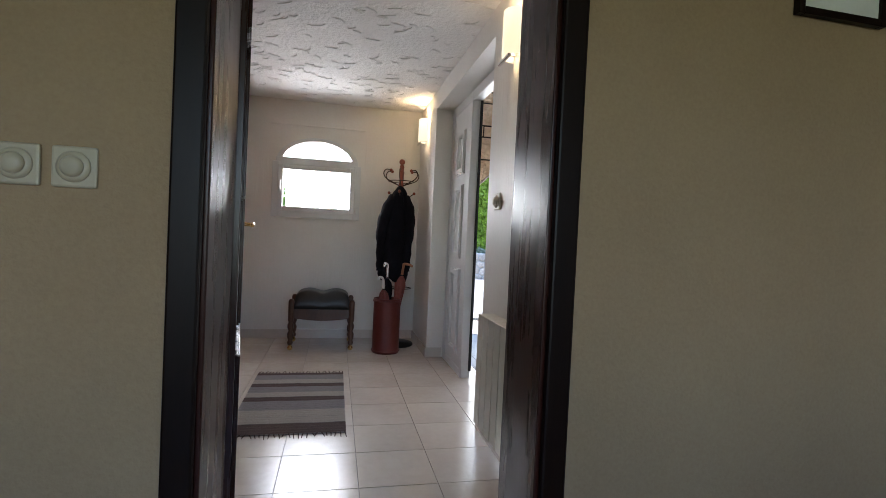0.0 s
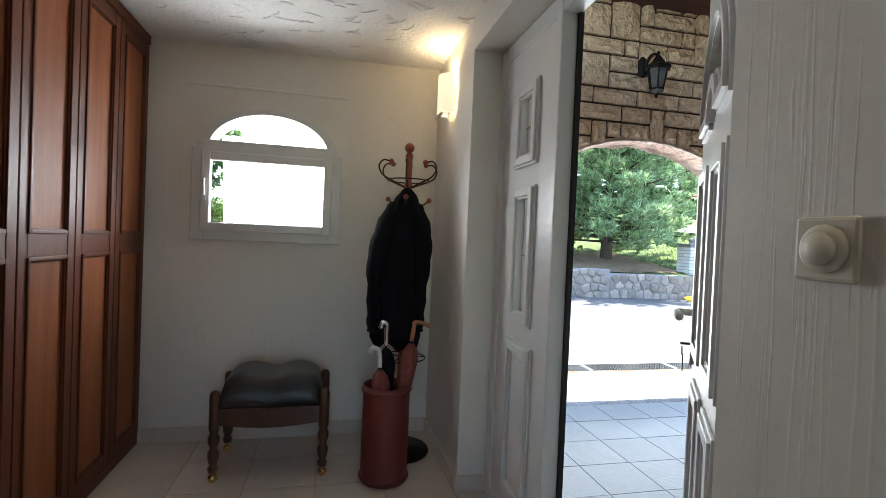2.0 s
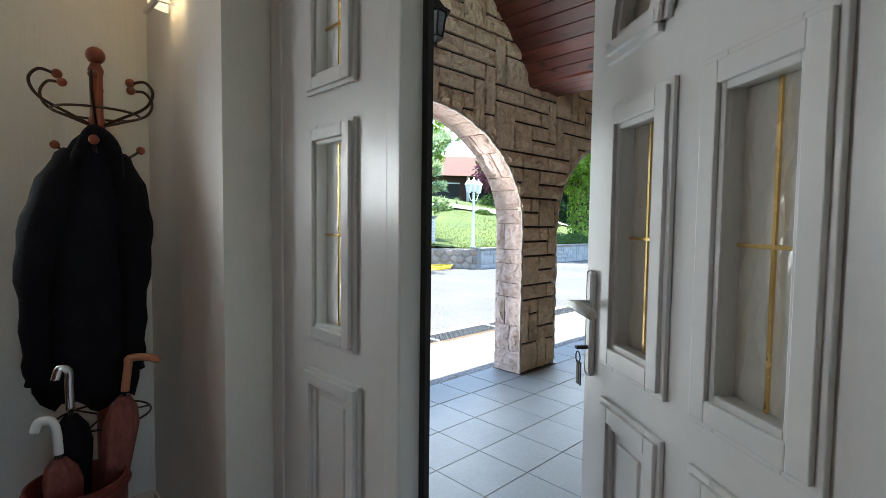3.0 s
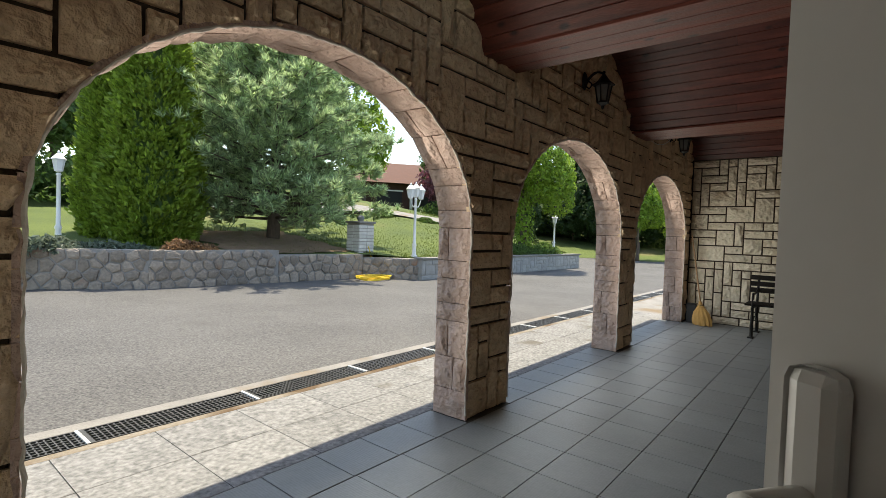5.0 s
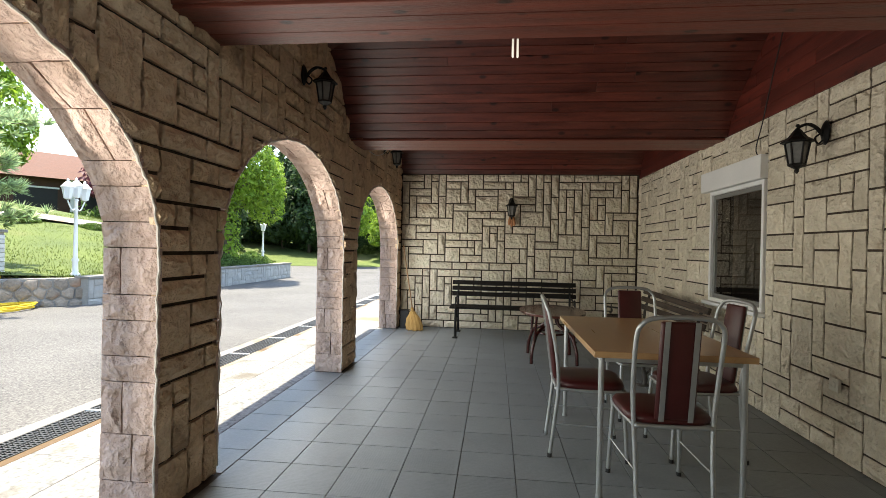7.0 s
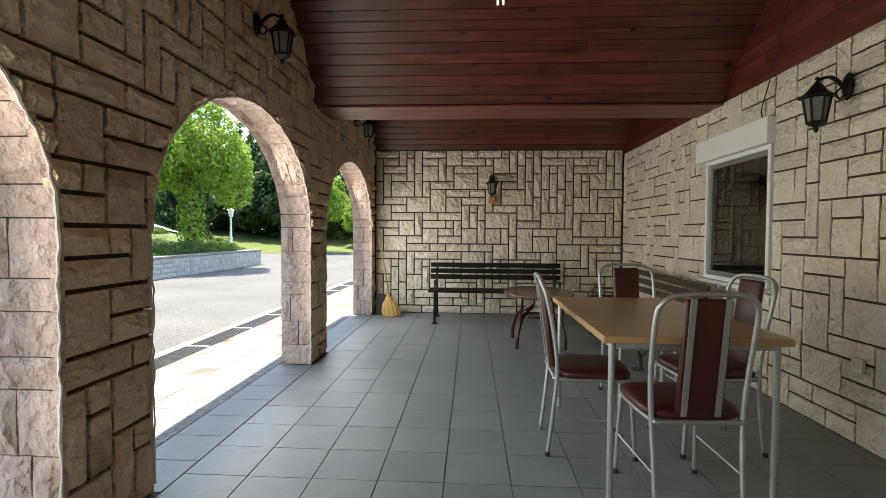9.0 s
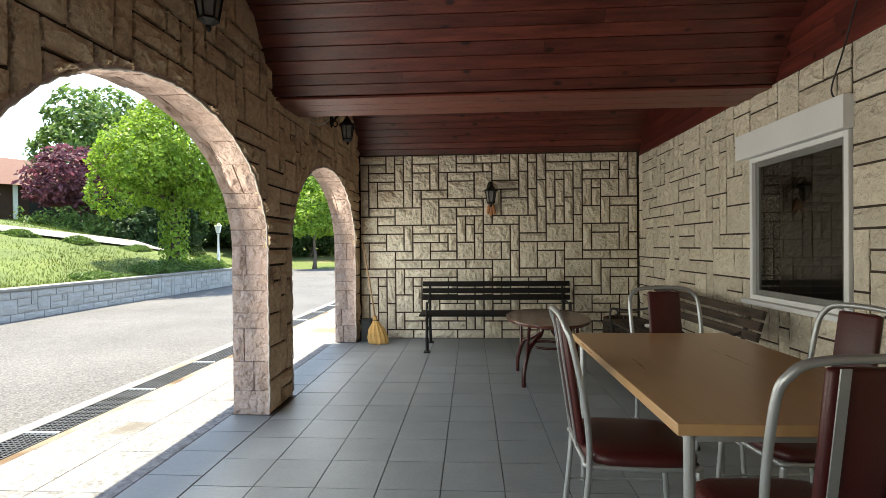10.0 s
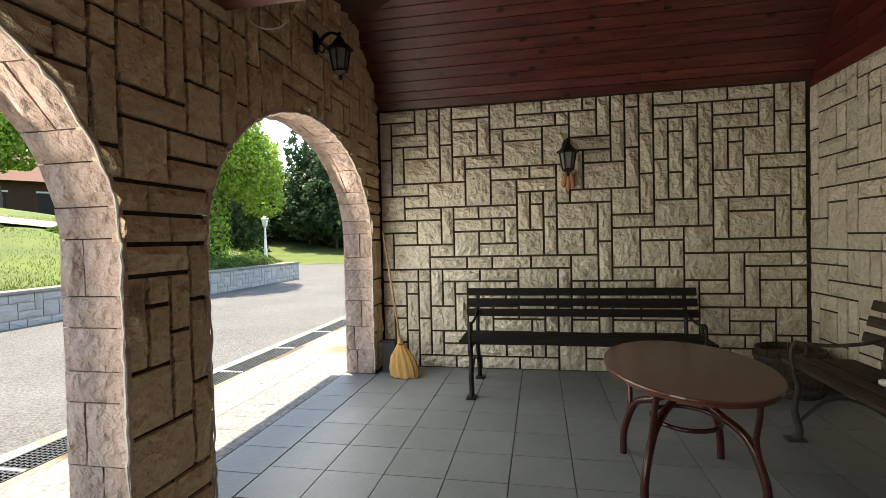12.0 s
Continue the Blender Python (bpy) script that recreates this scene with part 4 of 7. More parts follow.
# upholstered stool
def stool():
    ob = thing("stool", "dark turned-wood stool with a black leather saddle cushion", "stool", m=Matrix.Translation((-0.03, 4.22, HF)))
    W, D = 0.47, 0.36
    bm = bmesh.new()
    nx, ny = 20, 10
    top, bot = [], []
    for j in range(ny + 1):
        v = -1 + 2 * j / ny
        rt, rb = [], []
        for i in range(nx + 1):
            u = -1 + 2 * i / nx
            edge = (1 - u ** 8) * (1 - v ** 6)
            z = 0.40 + 0.105 * max(0.0, edge) ** 0.4 - 0.028 * math.exp(-(u / 0.28) ** 2) - 0.03 * abs(u) ** 3
            fl = 1.02 - 0.02 * (1 - edge)
            rt.append(bm.verts.new((u * W / 2 * fl, v * D / 2 * fl, z)))
            rb.append(bm.verts.new((u * W / 2 * 0.97, v * D / 2 * 0.97, 0.345)))
        top.append(rt)
        bot.append(rb)
    for j in range(ny):
        for i in range(nx):
            bm.faces.new((top[j][i], top[j][i + 1], top[j + 1][i + 1], top[j + 1][i]))
            bm.faces.new((bot[j][i], bot[j + 1][i], bot[j + 1][i + 1], bot[j][i + 1]))
    for i in range(nx):
        bm.faces.new((top[0][i + 1], top[0][i], bot[0][i], bot[0][i + 1]))
        bm.faces.new((top[ny][i], top[ny][i + 1], bot[ny][i + 1], bot[ny][i]))
    for j in range(ny):
        bm.faces.new((top[j][0], top[j + 1][0], bot[j + 1][0], bot[j][0]))
        bm.faces.new((top[j + 1][nx], top[j][nx], bot[j][nx], bot[j + 1][nx]))
    part("cushion", bm, M_LEATHER, ob, "black leather saddle-shaped cushion", smooth=True)
    prof = [(0.020, 0.05), (0.024, 0.07), (0.016, 0.085), (0.024, 0.11), (0.026, 0.14), (0.015, 0.165), (0.026, 0.19), (0.026, 0.215), (0.017, 0.235), (0.024, 0.25), (0.024, 0.41), (0.018, 0.425), (0.008, 0.43)]
    for sx in (-1, 1):
        for sy in (-1, 1):
            bm = bmesh.new()
            lathe(bm, prof, 12, Matrix.Translation((sx * (W / 2 + 0.012), sy * (D / 2 - 0.01), 0)))
            leg = part("leg", bm, M_STOOLW, ob, smooth=True)
            bm = bmesh.new()
            ball(bm, (sx * (W / 2 + 0.012), sy * (D / 2 - 0.01), 0.022), 0.022)
            cyl(bm, (sx * (W / 2 + 0.012), sy * (D / 2 - 0.01), 0.03), (sx * (W / 2 + 0.012), sy * (D / 2 - 0.01), 0.055), 0.012)
            part("castor", bm, M_BRASS, leg, "brass ball castor", smooth=True)
    for s in (-1, 1):
        bm = bmesh.new()
        poly = [(-W / 2, 0.345), (W / 2, 0.345), (W / 2, 0.27)] + [(W / 2 - W * i / 12, 0.27 - 0.02 * math.sin(math.pi * i / 12)) for i in range(1, 12)] + [(-W / 2, 0.27)]
        extrude_poly(bm, poly, "y", s * (D / 2 - 0.012) - 0.010, s * (D / 2 - 0.012) + 0.010)
        part("apron", bm, M_STOOLW, ob)
        part("side_rail", bx(s * (W / 2 + 0.012) - 0.010, s * (W / 2 + 0.012) + 0.010, -D / 2 + 0.014, D / 2 - 0.014, 0.27, 0.335, 0.003), M_STOOLW, ob)


stool()


# coat stand, coat, umbrella stand, umbrellas
XC, YC = 0.62, 4.28
def coat_stand():
    ob = thing("coat_stand", "cherry wood coat stand with dark bent metal hooks", "coat stand", m=Matrix.Translation((XC, YC, HF)))
    bm = bmesh.new()
    lathe(bm, [(0.165, 0.0), (0.170, 0.008), (0.165, 0.02), (0.03, 0.03), (0.022, 0.05)], 28)
    part("base", bm, M_BLACK, ob, "round dark metal base", smooth=True)
    bm = bmesh.new()
    lathe(bm, [(0.021, 0.05), (0.021, 1.35), (0.019, 1.42), (0.024, 1.46), (0.018, 1.48), (0.018, 1.60), (0.022, 1.62), (0.014, 1.64)], 14)
    part("pole", bm, M_CHERRY, ob, smooth=True)
    bm = bmesh.new()
    ball(bm, (0, 0, 1.665), 0.027)
    part("finial", bm, M_CHERRY, ob, "round red-brown finial", smooth=True)
    for i in range(6):
        a = 2 * math.pi * i / 6 + 0.3
        c, s = math.cos(a), math.sin(a)
        bm = bmesh.new()
        pts = [(0.02, 1.45), (0.07, 1.47), (0.15, 1.505), (0.175, 1.55), (0.15, 1.585), (0.11, 1.58)]
        tube(bm, curve_pts([(c * p, s * p, z) for p, z in pts], 5), 0.0045, 7)
        h = part("hook", bm, M_HOOK, ob, smooth=True)
        bm = bmesh.new()
        ball(bm, (c * 0.105, s * 0.105, 1.582), 0.014)
        part("knob", bm, M_CHERRY, h, smooth=True)
        if i % 2 == 0:
            bm = bmesh.new()
            tube(bm, curve_pts([(c * p, s * p, z) for p, z in ((0.02, 1.37), (0.08, 1.355), (0.13, 1.385))], 5), 0.0045, 7)
            h = part("hook", bm, M_HOOK, ob, smooth=True)
            bm = bmesh.new()
            ball(bm, (c * 0.133, s * 0.133, 1.388), 0.014)
            part("knob", bm, M_CHERRY, h, smooth=True)
    bm = bmesh.new()
    tube(bm, [(0.115 * math.cos(2 * math.pi * i / 28), 0.115 * math.sin(2 * math.pi * i / 28), 1.487) for i in range(28)], 0.004, 6, True)
    part("ring", bm, M_HOOK, ob, smooth=True)
    bm = bmesh.new()
    tube(bm, [(0.13 * math.cos(2 * math.pi * i / 28), 0.13 * math.sin(2 * math.pi * i / 28), 0.52) for i in range(28)], 0.0035, 6, True)
    for i in range(3):
        a = 2 * math.pi * i / 3
        cyl(bm, (0, 0, 0.52), (0.13 * math.cos(a), 0.13 * math.sin(a), 0.52), 0.003)
    part("ring", bm, M_HOOK, ob, smooth=True)


coat_stand()


def coat():
    """A long dark coat hanging from a hook, with folds and two sleeves."""
    bm = bmesh.new()
    n, rows = 40, []
    levels = [(1.42, 0.025, 0.03, 0.0), (1.395, 0.050, 0.055, 0.0), (1.33, 0.078, 0.075, 0.008), (1.22, 0.100, 0.09, 0.02), (1.05, 0.118, 0.10, 0.03), (0.90, 0.128, 0.105, 0.03), (0.75, 0.130, 0.11, 0.028), (0.64, 0.125, 0.11, 0.025), (0.60, 0.115, 0.105, 0.02)]
    for k, (z, a, b, dx) in enumerate(levels):
        ring = []
        for i in range(n):
            t = 2 * math.pi * i / n
            fold = 1 + (0.06 + 0.05 * k / 8) * math.sin(7 * t + 0.7 * k) + 0.04 * math.sin(13 * t - k)
            ring.append(bm.verts.new((a * fold * math.cos(t) - dx, b * fold * math.sin(t), z + (0.02 * math.sin(5 * t) if k == len(levels) - 1 else 0))))
        rows.append(ring)
    for p, q in zip(rows, rows[1:]):
        for i in range(n):
            bm.faces.new((q[i], q[(i + 1) % n], p[(i + 1) % n], p[i]))
    bm.faces.new(rows[0])
    bm.faces.new(rows[-1][::-1])
    ob = thing("coat", "long black coat hanging on the coat stand", "coat", m=Matrix.Translation((XC - 0.015, YC - 0.02, HF)))
    part("body", bm, M_COAT, ob, smooth=True)
    for s in (-1, 1):
        bm = bmesh.new()
        pts = curve_pts([(s * 0.05, -0.02, 1.35), (s * 0.095 - 0.01, -0.045, 1.22), (s * 0.125 - 0.03, -0.06, 1.02), (s * 0.12 - 0.035, -0.06, 0.80), (s * 0.115 - 0.035, -0.055, 0.68)], 5)
        tube(bm, pts, [0.035 + 0.02 * math.sin(math.pi * min(1, i / 12)) + 0.004 * math.sin(i * 1.9) for i in range(len(pts))], 12)
        part("sleeve", bm, M_COAT, ob, smooth=True)
    bm = bmesh.new()
    tube(bm, curve_pts([(-0.055, -0.055, 1.31), (-0.035, -0.075, 1.37), (0.0, -0.03, 1.425), (0.04, -0.075, 1.37), (0.05, -0.07, 1.25)], 5), 0.02, 8)
    part("collar", bm, M_COAT, ob, smooth=True)


coat()


def umbrella_stand():
    ob = thing("umbrella_stand", "tall round dark red leather umbrella stand", "umbrella stand", m=Matrix.Translation((0.51, 3.99, HF)))
    bm = bmesh.new()
    R, H, n = 0.115, 0.46, 32
    lathe(bm, [(R * 0.97, 0.0), (R, 0.012), (R, 0.03), (R * 0.985, 0.04), (R * 0.985, H - 0.04), (R, H - 0.03), (R, H), (R * 0.93, H), (R * 0.92, 0.03)], n)
    part("body", bm, M_RED, ob, smooth=True)
    for z in (0.02, H - 0.02):
        bm = bmesh.new()
        tube(bm, [((R + 0.002) * math.cos(2 * math.pi * i / n), (R + 0.002) * math.sin(2 * math.pi * i / n), z) for i in range(n)], 0.006, 6, True)
        part("band", bm, M_RED, ob, smooth=True)


umbrella_stand()
M_PLAID = surf("red_checked_cloth", (0.16, 0.035, 0.03), (0.30, 0.10, 0.08), 18, 0.8, 0.3, 60, stretch=(3, 3, 1))
M_CANE = surf("orange_brown_cane", (0.38, 0.15, 0.07), (0.48, 0.20, 0.10), 6, 0.4, 0.1, 60)


def umbrella(x, y, dx, dy, L, mat, handle, label, hook):
    ob = thing("umbrella", label, "umbrella", "umbrellas in the stand", Matrix.Translation((x, y, HF)))
    d = Vector((dx, dy, 1)).normalized()
    bm = bmesh.new()
    n, rows = 20, []
    for k, (s, r) in enumerate(((0.04, 0.006), (0.2, 0.022), (0.36, 0.032), (0.46, 0.038), (0.50, 0.03), (0.53, 0.012))):
        c = d * s * L / 0.6
        rows.append([bm.verts.new(c + Vector((math.cos(2 * math.pi * i / n), math.sin(2 * math.pi * i / n), 0)) * r * (1 + 0.28 * math.sin(5 * 2 * math.pi * i / n + k * 0.4))) for i in range(n)])
    for p, q in zip(rows, rows[1:]):
        for i in range(n):
            bm.faces.new((p[i], p[(i + 1) % n], q[(i + 1) % n], q[i]))
    part("canopy", bm, mat, ob, smooth=True)
    bm = bmesh.new()
    top = d * L
    tube(bm, [d * 0.02, top], 0.006, 8)
    part("shaft", bm, M_BLACK, ob, smooth=True)
    bm = bmesh.new()
    pts = [top * 0.9] + [top + Vector(h) for h in hook]
    tube(bm, curve_pts(pts, 5), 0.011, 10)
    part("handle", bm, handle, ob, smooth=True)


umbrella(0.50, 3.97, -0.05, 0.05, 0.60, M_PLAID, M_LAMPW, "folded checked umbrella with a white crook handle", [(0, 0, 0), (-0.01, 0, 0.03), (-0.035, 0, 0.035), (-0.045, 0, 0.01)])
umbrella(0.54, 4.00, 0.14, 0.06, 0.74, M_PLAID, M_CANE, "folded checked umbrella with an orange-brown handle", [(0, 0, 0), (0.005, 0, 0.02), (0.05, 0, 0.015), (0.08, 0, 0.0)])
umbrella(0.52, 4.04, -0.02, 0.03, 0.70, M_COAT, M_CHROME, "folded black umbrella with a curved metal handle", [(0, 0, 0), (0, 0, 0.04), (-0.02, 0, 0.05), (-0.03, 0, 0.02)])


# ---- entrance: white plastic door with fixed side panel ----
XD0, XD1 = 0.965, 1.035


def moulded(parent, x0, x1, z0, z1, glassy, T, w=0.05, h=0.02):
    """A panel with stepped mouldings on both faces; local x across, y through."""
    bm = bmesh.new()
    for s in (-1, 1):
        rim(bm, x0 + 0.03, x1 - 0.03, z0 + 0.03, z1 - 0.03, s * T / 2, w, h, s)
    part("moulding", bm, M_PVC, parent)
    if glassy:
        p = part("pane", bx(x0 + 0.026, x1 - 0.026, -0.006, 0.006, z0 + 0.026, z1 - 0.026), M_GLASST, parent, "patterned glass pane")
        p.visible_shadow = False
        bm = bmesh.new()
        xm, zm = (x0 + x1) / 2, (z0 + z1) / 2
        for s in (-1, 1):
            a, b = sorted((s * 0.007, s * 0.011))
            box(bm, xm - 0.003, xm + 0.003, a, b, z0 + 0.026, z1 - 0.026)
            box(bm, x0 + 0.026, x1 - 0.026, a, b + 0.0005, zm - 0.003, zm + 0.003)
        part("glazing_bar", bm, M_BRASS, parent, "thin brass glazing bars")
    else:
        part("field", bx(x0 + 0.05, x1 - 0.05, -T / 2 - 0.006, T / 2 + 0.006, z0 + 0.05, z1 - 0.05, 0.005), M_PVC, parent)


def slab(bm, W, T, H, holes):
    """A flat leaf with rectangular holes given as (x0, x1, z0, z1)."""
    xs = sorted({0.0, W} | {h[0] for h in holes} | {h[1] for h in holes})
    zs = sorted({0.0, H} | {h[2] for h in holes} | {h[3] for h in holes})
    for i in range(len(xs) - 1):
        run = None
        for k in range(len(zs) - 1):
            cx, cz = (xs[i] + xs[i + 1]) / 2, (zs[k] + zs[k + 1]) / 2
            solid = not any(h[0] < cx < h[1] and h[2] < cz < h[3] for h in holes)
            if solid:
                run = (run[0] if run else zs[k], zs[k + 1])
            if run and (not solid or k == len(zs) - 2):
                box(bm, xs[i], xs[i + 1], -T / 2, T / 2, run[0], run[1])
                run = None


ent = thing("door_frame_2", "white plastic entrance frame with fixed side panel", "door frame", kind="structure")
bm = bmesh.new()
zb, zt = HF - 0.01, 2.115
for a, b in ((3.733, 3.798), (3.195, 3.245), (2.287, 2.37)):
    box(bm, XD0, XD1, a, b, zb, zt, 0.005)
box(bm, XD0 + 0.001, XD1 - 0.001, 2.37, 3.195, zt - 0.07, zt, 0.005)
box(bm, XD0 + 0.001, XD1 - 0.001, 3.245, 3.733, zt - 0.07, zt, 0.005)
box(bm, XD0 + 0.001, XD1 - 0.001, 3.245, 3.733, zb, zb + 0.06, 0.005)
part("frame_profile", bm, M_PVC, ent)
part("threshold", bx(XD0 - 0.02, XD1 + 0.03, 2.29, 3.795, -0.02, HF - 0.012, 0.004), M_CHROME, ent)
part("gasket", bx(XD1 - 0.012, XD1 + 0.004, 3.177, 3.194, zb + 0.06, zt - 0.07), M_DARK, ent)
T = 0.055
side = thing("door_side_panel", "fixed white plastic side panel with patterned glass", "door panel", m=pose((XD0 + XD1) / 2, 3.245, zb + 0.06, 0, 0, 90), kind="structure")
W, H = 0.488, zt - 0.07 - zb - 0.06
wins = [(0.135, 0.313, 0.815, 1.33), (0.135, 0.313, 1.45, 1.74)]
bm = bmesh.new()
slab(bm, W, T, H, [(a + 0.025, b - 0.025, c + 0.025, d - 0.025) for a, b, c, d in wins])
part("leaf", bm, M_PVC, side)
for w in wins:
    moulded(side, *w, True, T)
moulded(side, 0.115, 0.333, 0.10, 0.70, False, T)

leafm = Matrix.Translation((0.985, 2.386, zb + 0.03)) @ Matrix.Rotation(radians(54.0), 4, "Z")
leaf = thing("door_2", "open white plastic entrance door with patterned glass panes", "door", m=leafm, kind="structure")
W, H, T = 0.74, 1.99, 0.065
wins = [(0.12, 0.305, 0.855, 1.365), (0.43, 0.615, 0.855, 1.365)]
bm = bmesh.new()
fan_c, fan_z, fan_r = 0.3675, 1.51, 0.25
slab(bm, W, T, fan_z, [(a + 0.025, b - 0.025, c + 0.025, d - 0.025) for a, b, c, d in wins])
n = 20
for i in range(n):
    a0, a1 = math.pi * i / n, math.pi * (i + 1) / n
    p0, p1 = (fan_c + fan_r * math.cos(a0), fan_z + fan_r * math.sin(a0)), (fan_c + fan_r * math.cos(a1), fan_z + fan_r * math.sin(a1))
    extrude_poly(bm, [p0, (p0[0], H), (p1[0], H), p1], "y", -T / 2, T / 2)
box(bm, 0, fan_c - fan_r, -T / 2, T / 2, fan_z, H)
box(bm, fan_c + fan_r, W, -T / 2, T / 2, fan_z, H)
part("leaf", bm, M_PVC, leaf)
for w in wins:
    moulded(leaf, *w, True, T, 0.058, 0.017)
for a, b in ((0.12, 0.305), (0.43, 0.615)):
    moulded(leaf, a, b, 0.13, 0.73, False, T, 0.055, 0.016)
bm = bmesh.new()
for s in (-1, 1):
    for ro, h in ((0.030, 0.012), (0.016, 0.022)):
        for i in range(n):
            q = []
            for an, rr in ((math.pi * i / n, fan_r + ro), (math.pi * (i + 1) / n, fan_r + ro), (math.pi * (i + 1) / n, fan_r - ro + 0.008), (math.pi * i / n, fan_r - ro + 0.008)):
                q.append((fan_c + rr * math.cos(an), fan_z + rr * math.sin(an)))
            extrude_poly(bm, q, "y", *sorted((s * T / 2, s * (T / 2 + h))))
        a, b = sorted((s * T / 2, s * (T / 2 + h)))
        for x0, x1 in ((fan_c - fan_r - ro, fan_c - 0.085), (fan_c + 0.085, fan_c + fan_r + ro)):
            box(bm, x0, x1, a, b, fan_z - ro + 0.004, fan_z + ro - 0.004)
        for i in range(n // 2):
            q = []
            for an, rr in ((math.pi * i / (n // 2), 0.09 + ro), (math.pi * (i + 1) / (n // 2), 0.09 + ro), (math.pi * (i + 1) / (n // 2), 0.09 - ro), (math.pi * i / (n // 2), 0.09 - ro)):
                q.append((fan_c + rr * math.cos(an), fan_z - 0.01 + rr * math.sin(an)))
            extrude_poly(bm, q, "y", *sorted((s * T / 2, s * (T / 2 + h - 0.001))))
part("fan_moulding", bm, M_PVC, leaf)
bm = bmesh.new()
extrude_poly(bm, [(fan_c + fan_r * 1.01 * math.cos(math.pi * i / n), fan_z + fan_r * 1.01 * math.sin(math.pi * i / n)) for i in range(n + 1)], "y", -0.006, 0.006)
part("fan_pane", bm, M_GLASST, leaf, "half-round patterned glass pane")
bm = bmesh.new()
for s in (-1, 1):
    for an in (45, 90, 135):
        c, q = math.cos(radians(an)), math.sin(radians(an))
        tube(bm, [(fan_c + 0.09 * c, s * 0.009, fan_z + 0.09 * q), (fan_c + fan_r * c, s * 0.009, fan_z + fan_r * q)], 0.003, 6)
part("glazing_bar", bm, M_BRASS, leaf, "thin brass glazing bars")
bm = bmesh.new()
extrude_poly(bm, [(fan_c + 0.085 * math.cos(math.pi * i / 12), fan_z - 0.02 + 0.085 * math.sin(math.pi * i / 12)) for i in range(13)], "y", -T / 2 + 0.004, T / 2 - 0.004)
part("fan_hub", bm, M_PVC, leaf)
for s in (1, -1):
    bm = bmesh.new()
    a, b = sorted((s * T / 2, s * (T / 2 + 0.012)))
    box(bm, W - 0.052, W - 0.018, a, b, 0.78, 1.03, 0.010)
    plate = part("door_handle", bm, M_PVC, leaf, "white lever handle on a long plate")
    bm = bmesh.new()
    y = s * (T / 2 + 0.055)
    cyl(bm, (W - 0.035, s * T / 2, 0.95), (W - 0.035, y, 0.95), 0.011)
    tube(bm, curve_pts([(W - 0.035, y, 0.95), (W - 0.09, y + s * 0.004, 0.953), (W - 0.15, y - s * 0.004, 0.945)], 5), [0.012] * 5 + [0.013] * 5 + [0.009])
    part("lever", bm, M_PVC, plate, smooth=True)
bm = bmesh.new()
box(bm, W - 0.041, W - 0.029, T / 2 + 0.012, T / 2 + 0.040, 0.845, 0.852)
tube(bm, [(W - 0.035 + 0.012 * math.cos(2 * math.pi * i / 14), T / 2 + 0.034, 0.825 + 0.014 * math.sin(2 * math.pi * i / 14)) for i in range(14)], 0.0015, 5, True)
for k in (-0.006, 0.004, 0.01):
    box(bm, W - 0.041 + k, W - 0.035 + k, T / 2 + 0.030, T / 2 + 0.033, 0.76, 0.815)
part("key_ring", bm, M_BLACK, leaf, "dark bunch of keys in the lock")
part("edge_strip", bx(W, W + 0.003, -0.010, 0.010, 0.05, H - 0.05), M_CHROME, leaf)
for z in (0.25, 1.0, 1.75):
    bm = bmesh.new()
    cyl(bm, (0.0, -T / 2 - 0.010, z - 0.05), (0.0, -T / 2 - 0.010, z + 0.05), 0.010)
    part("hinge", bm, M_PVC, leaf)

# door mat
M_CURL = surf("grey_mat_relief", (0.40, 0.41, 0.44), (0.52, 0.53, 0.56), 9, 0.8, 0.2, 60)
mat_ob = thing("door_mat", "black rubber door mat with curled relief pattern", "door mat", m=pose(1.31, 3.36, 0.0, 0, 0, 90))
part("base", bx(-0.35, 0.35, -0.22, 0.22, 0.001, 0.008, 0.003), M_DARK, mat_ob)
bm = bmesh.new()
r = random.Random(2)
for i in range(9):
    for j in range(5):
        cx, cy, a0, rad = -0.30 + i * 0.075, -0.16 + j * 0.08, r.uniform(0, 6), r.uniform(0.018, 0.03)
        bm = bmesh.new()
        tube(bm, [(cx + rad * math.cos(a0 + k * 0.6), cy + rad * math.sin(a0 + k * 0.6), 0.009) for k in range(8)], 0.005, 5)
        part("curl", bm, M_CURL, mat_ob)

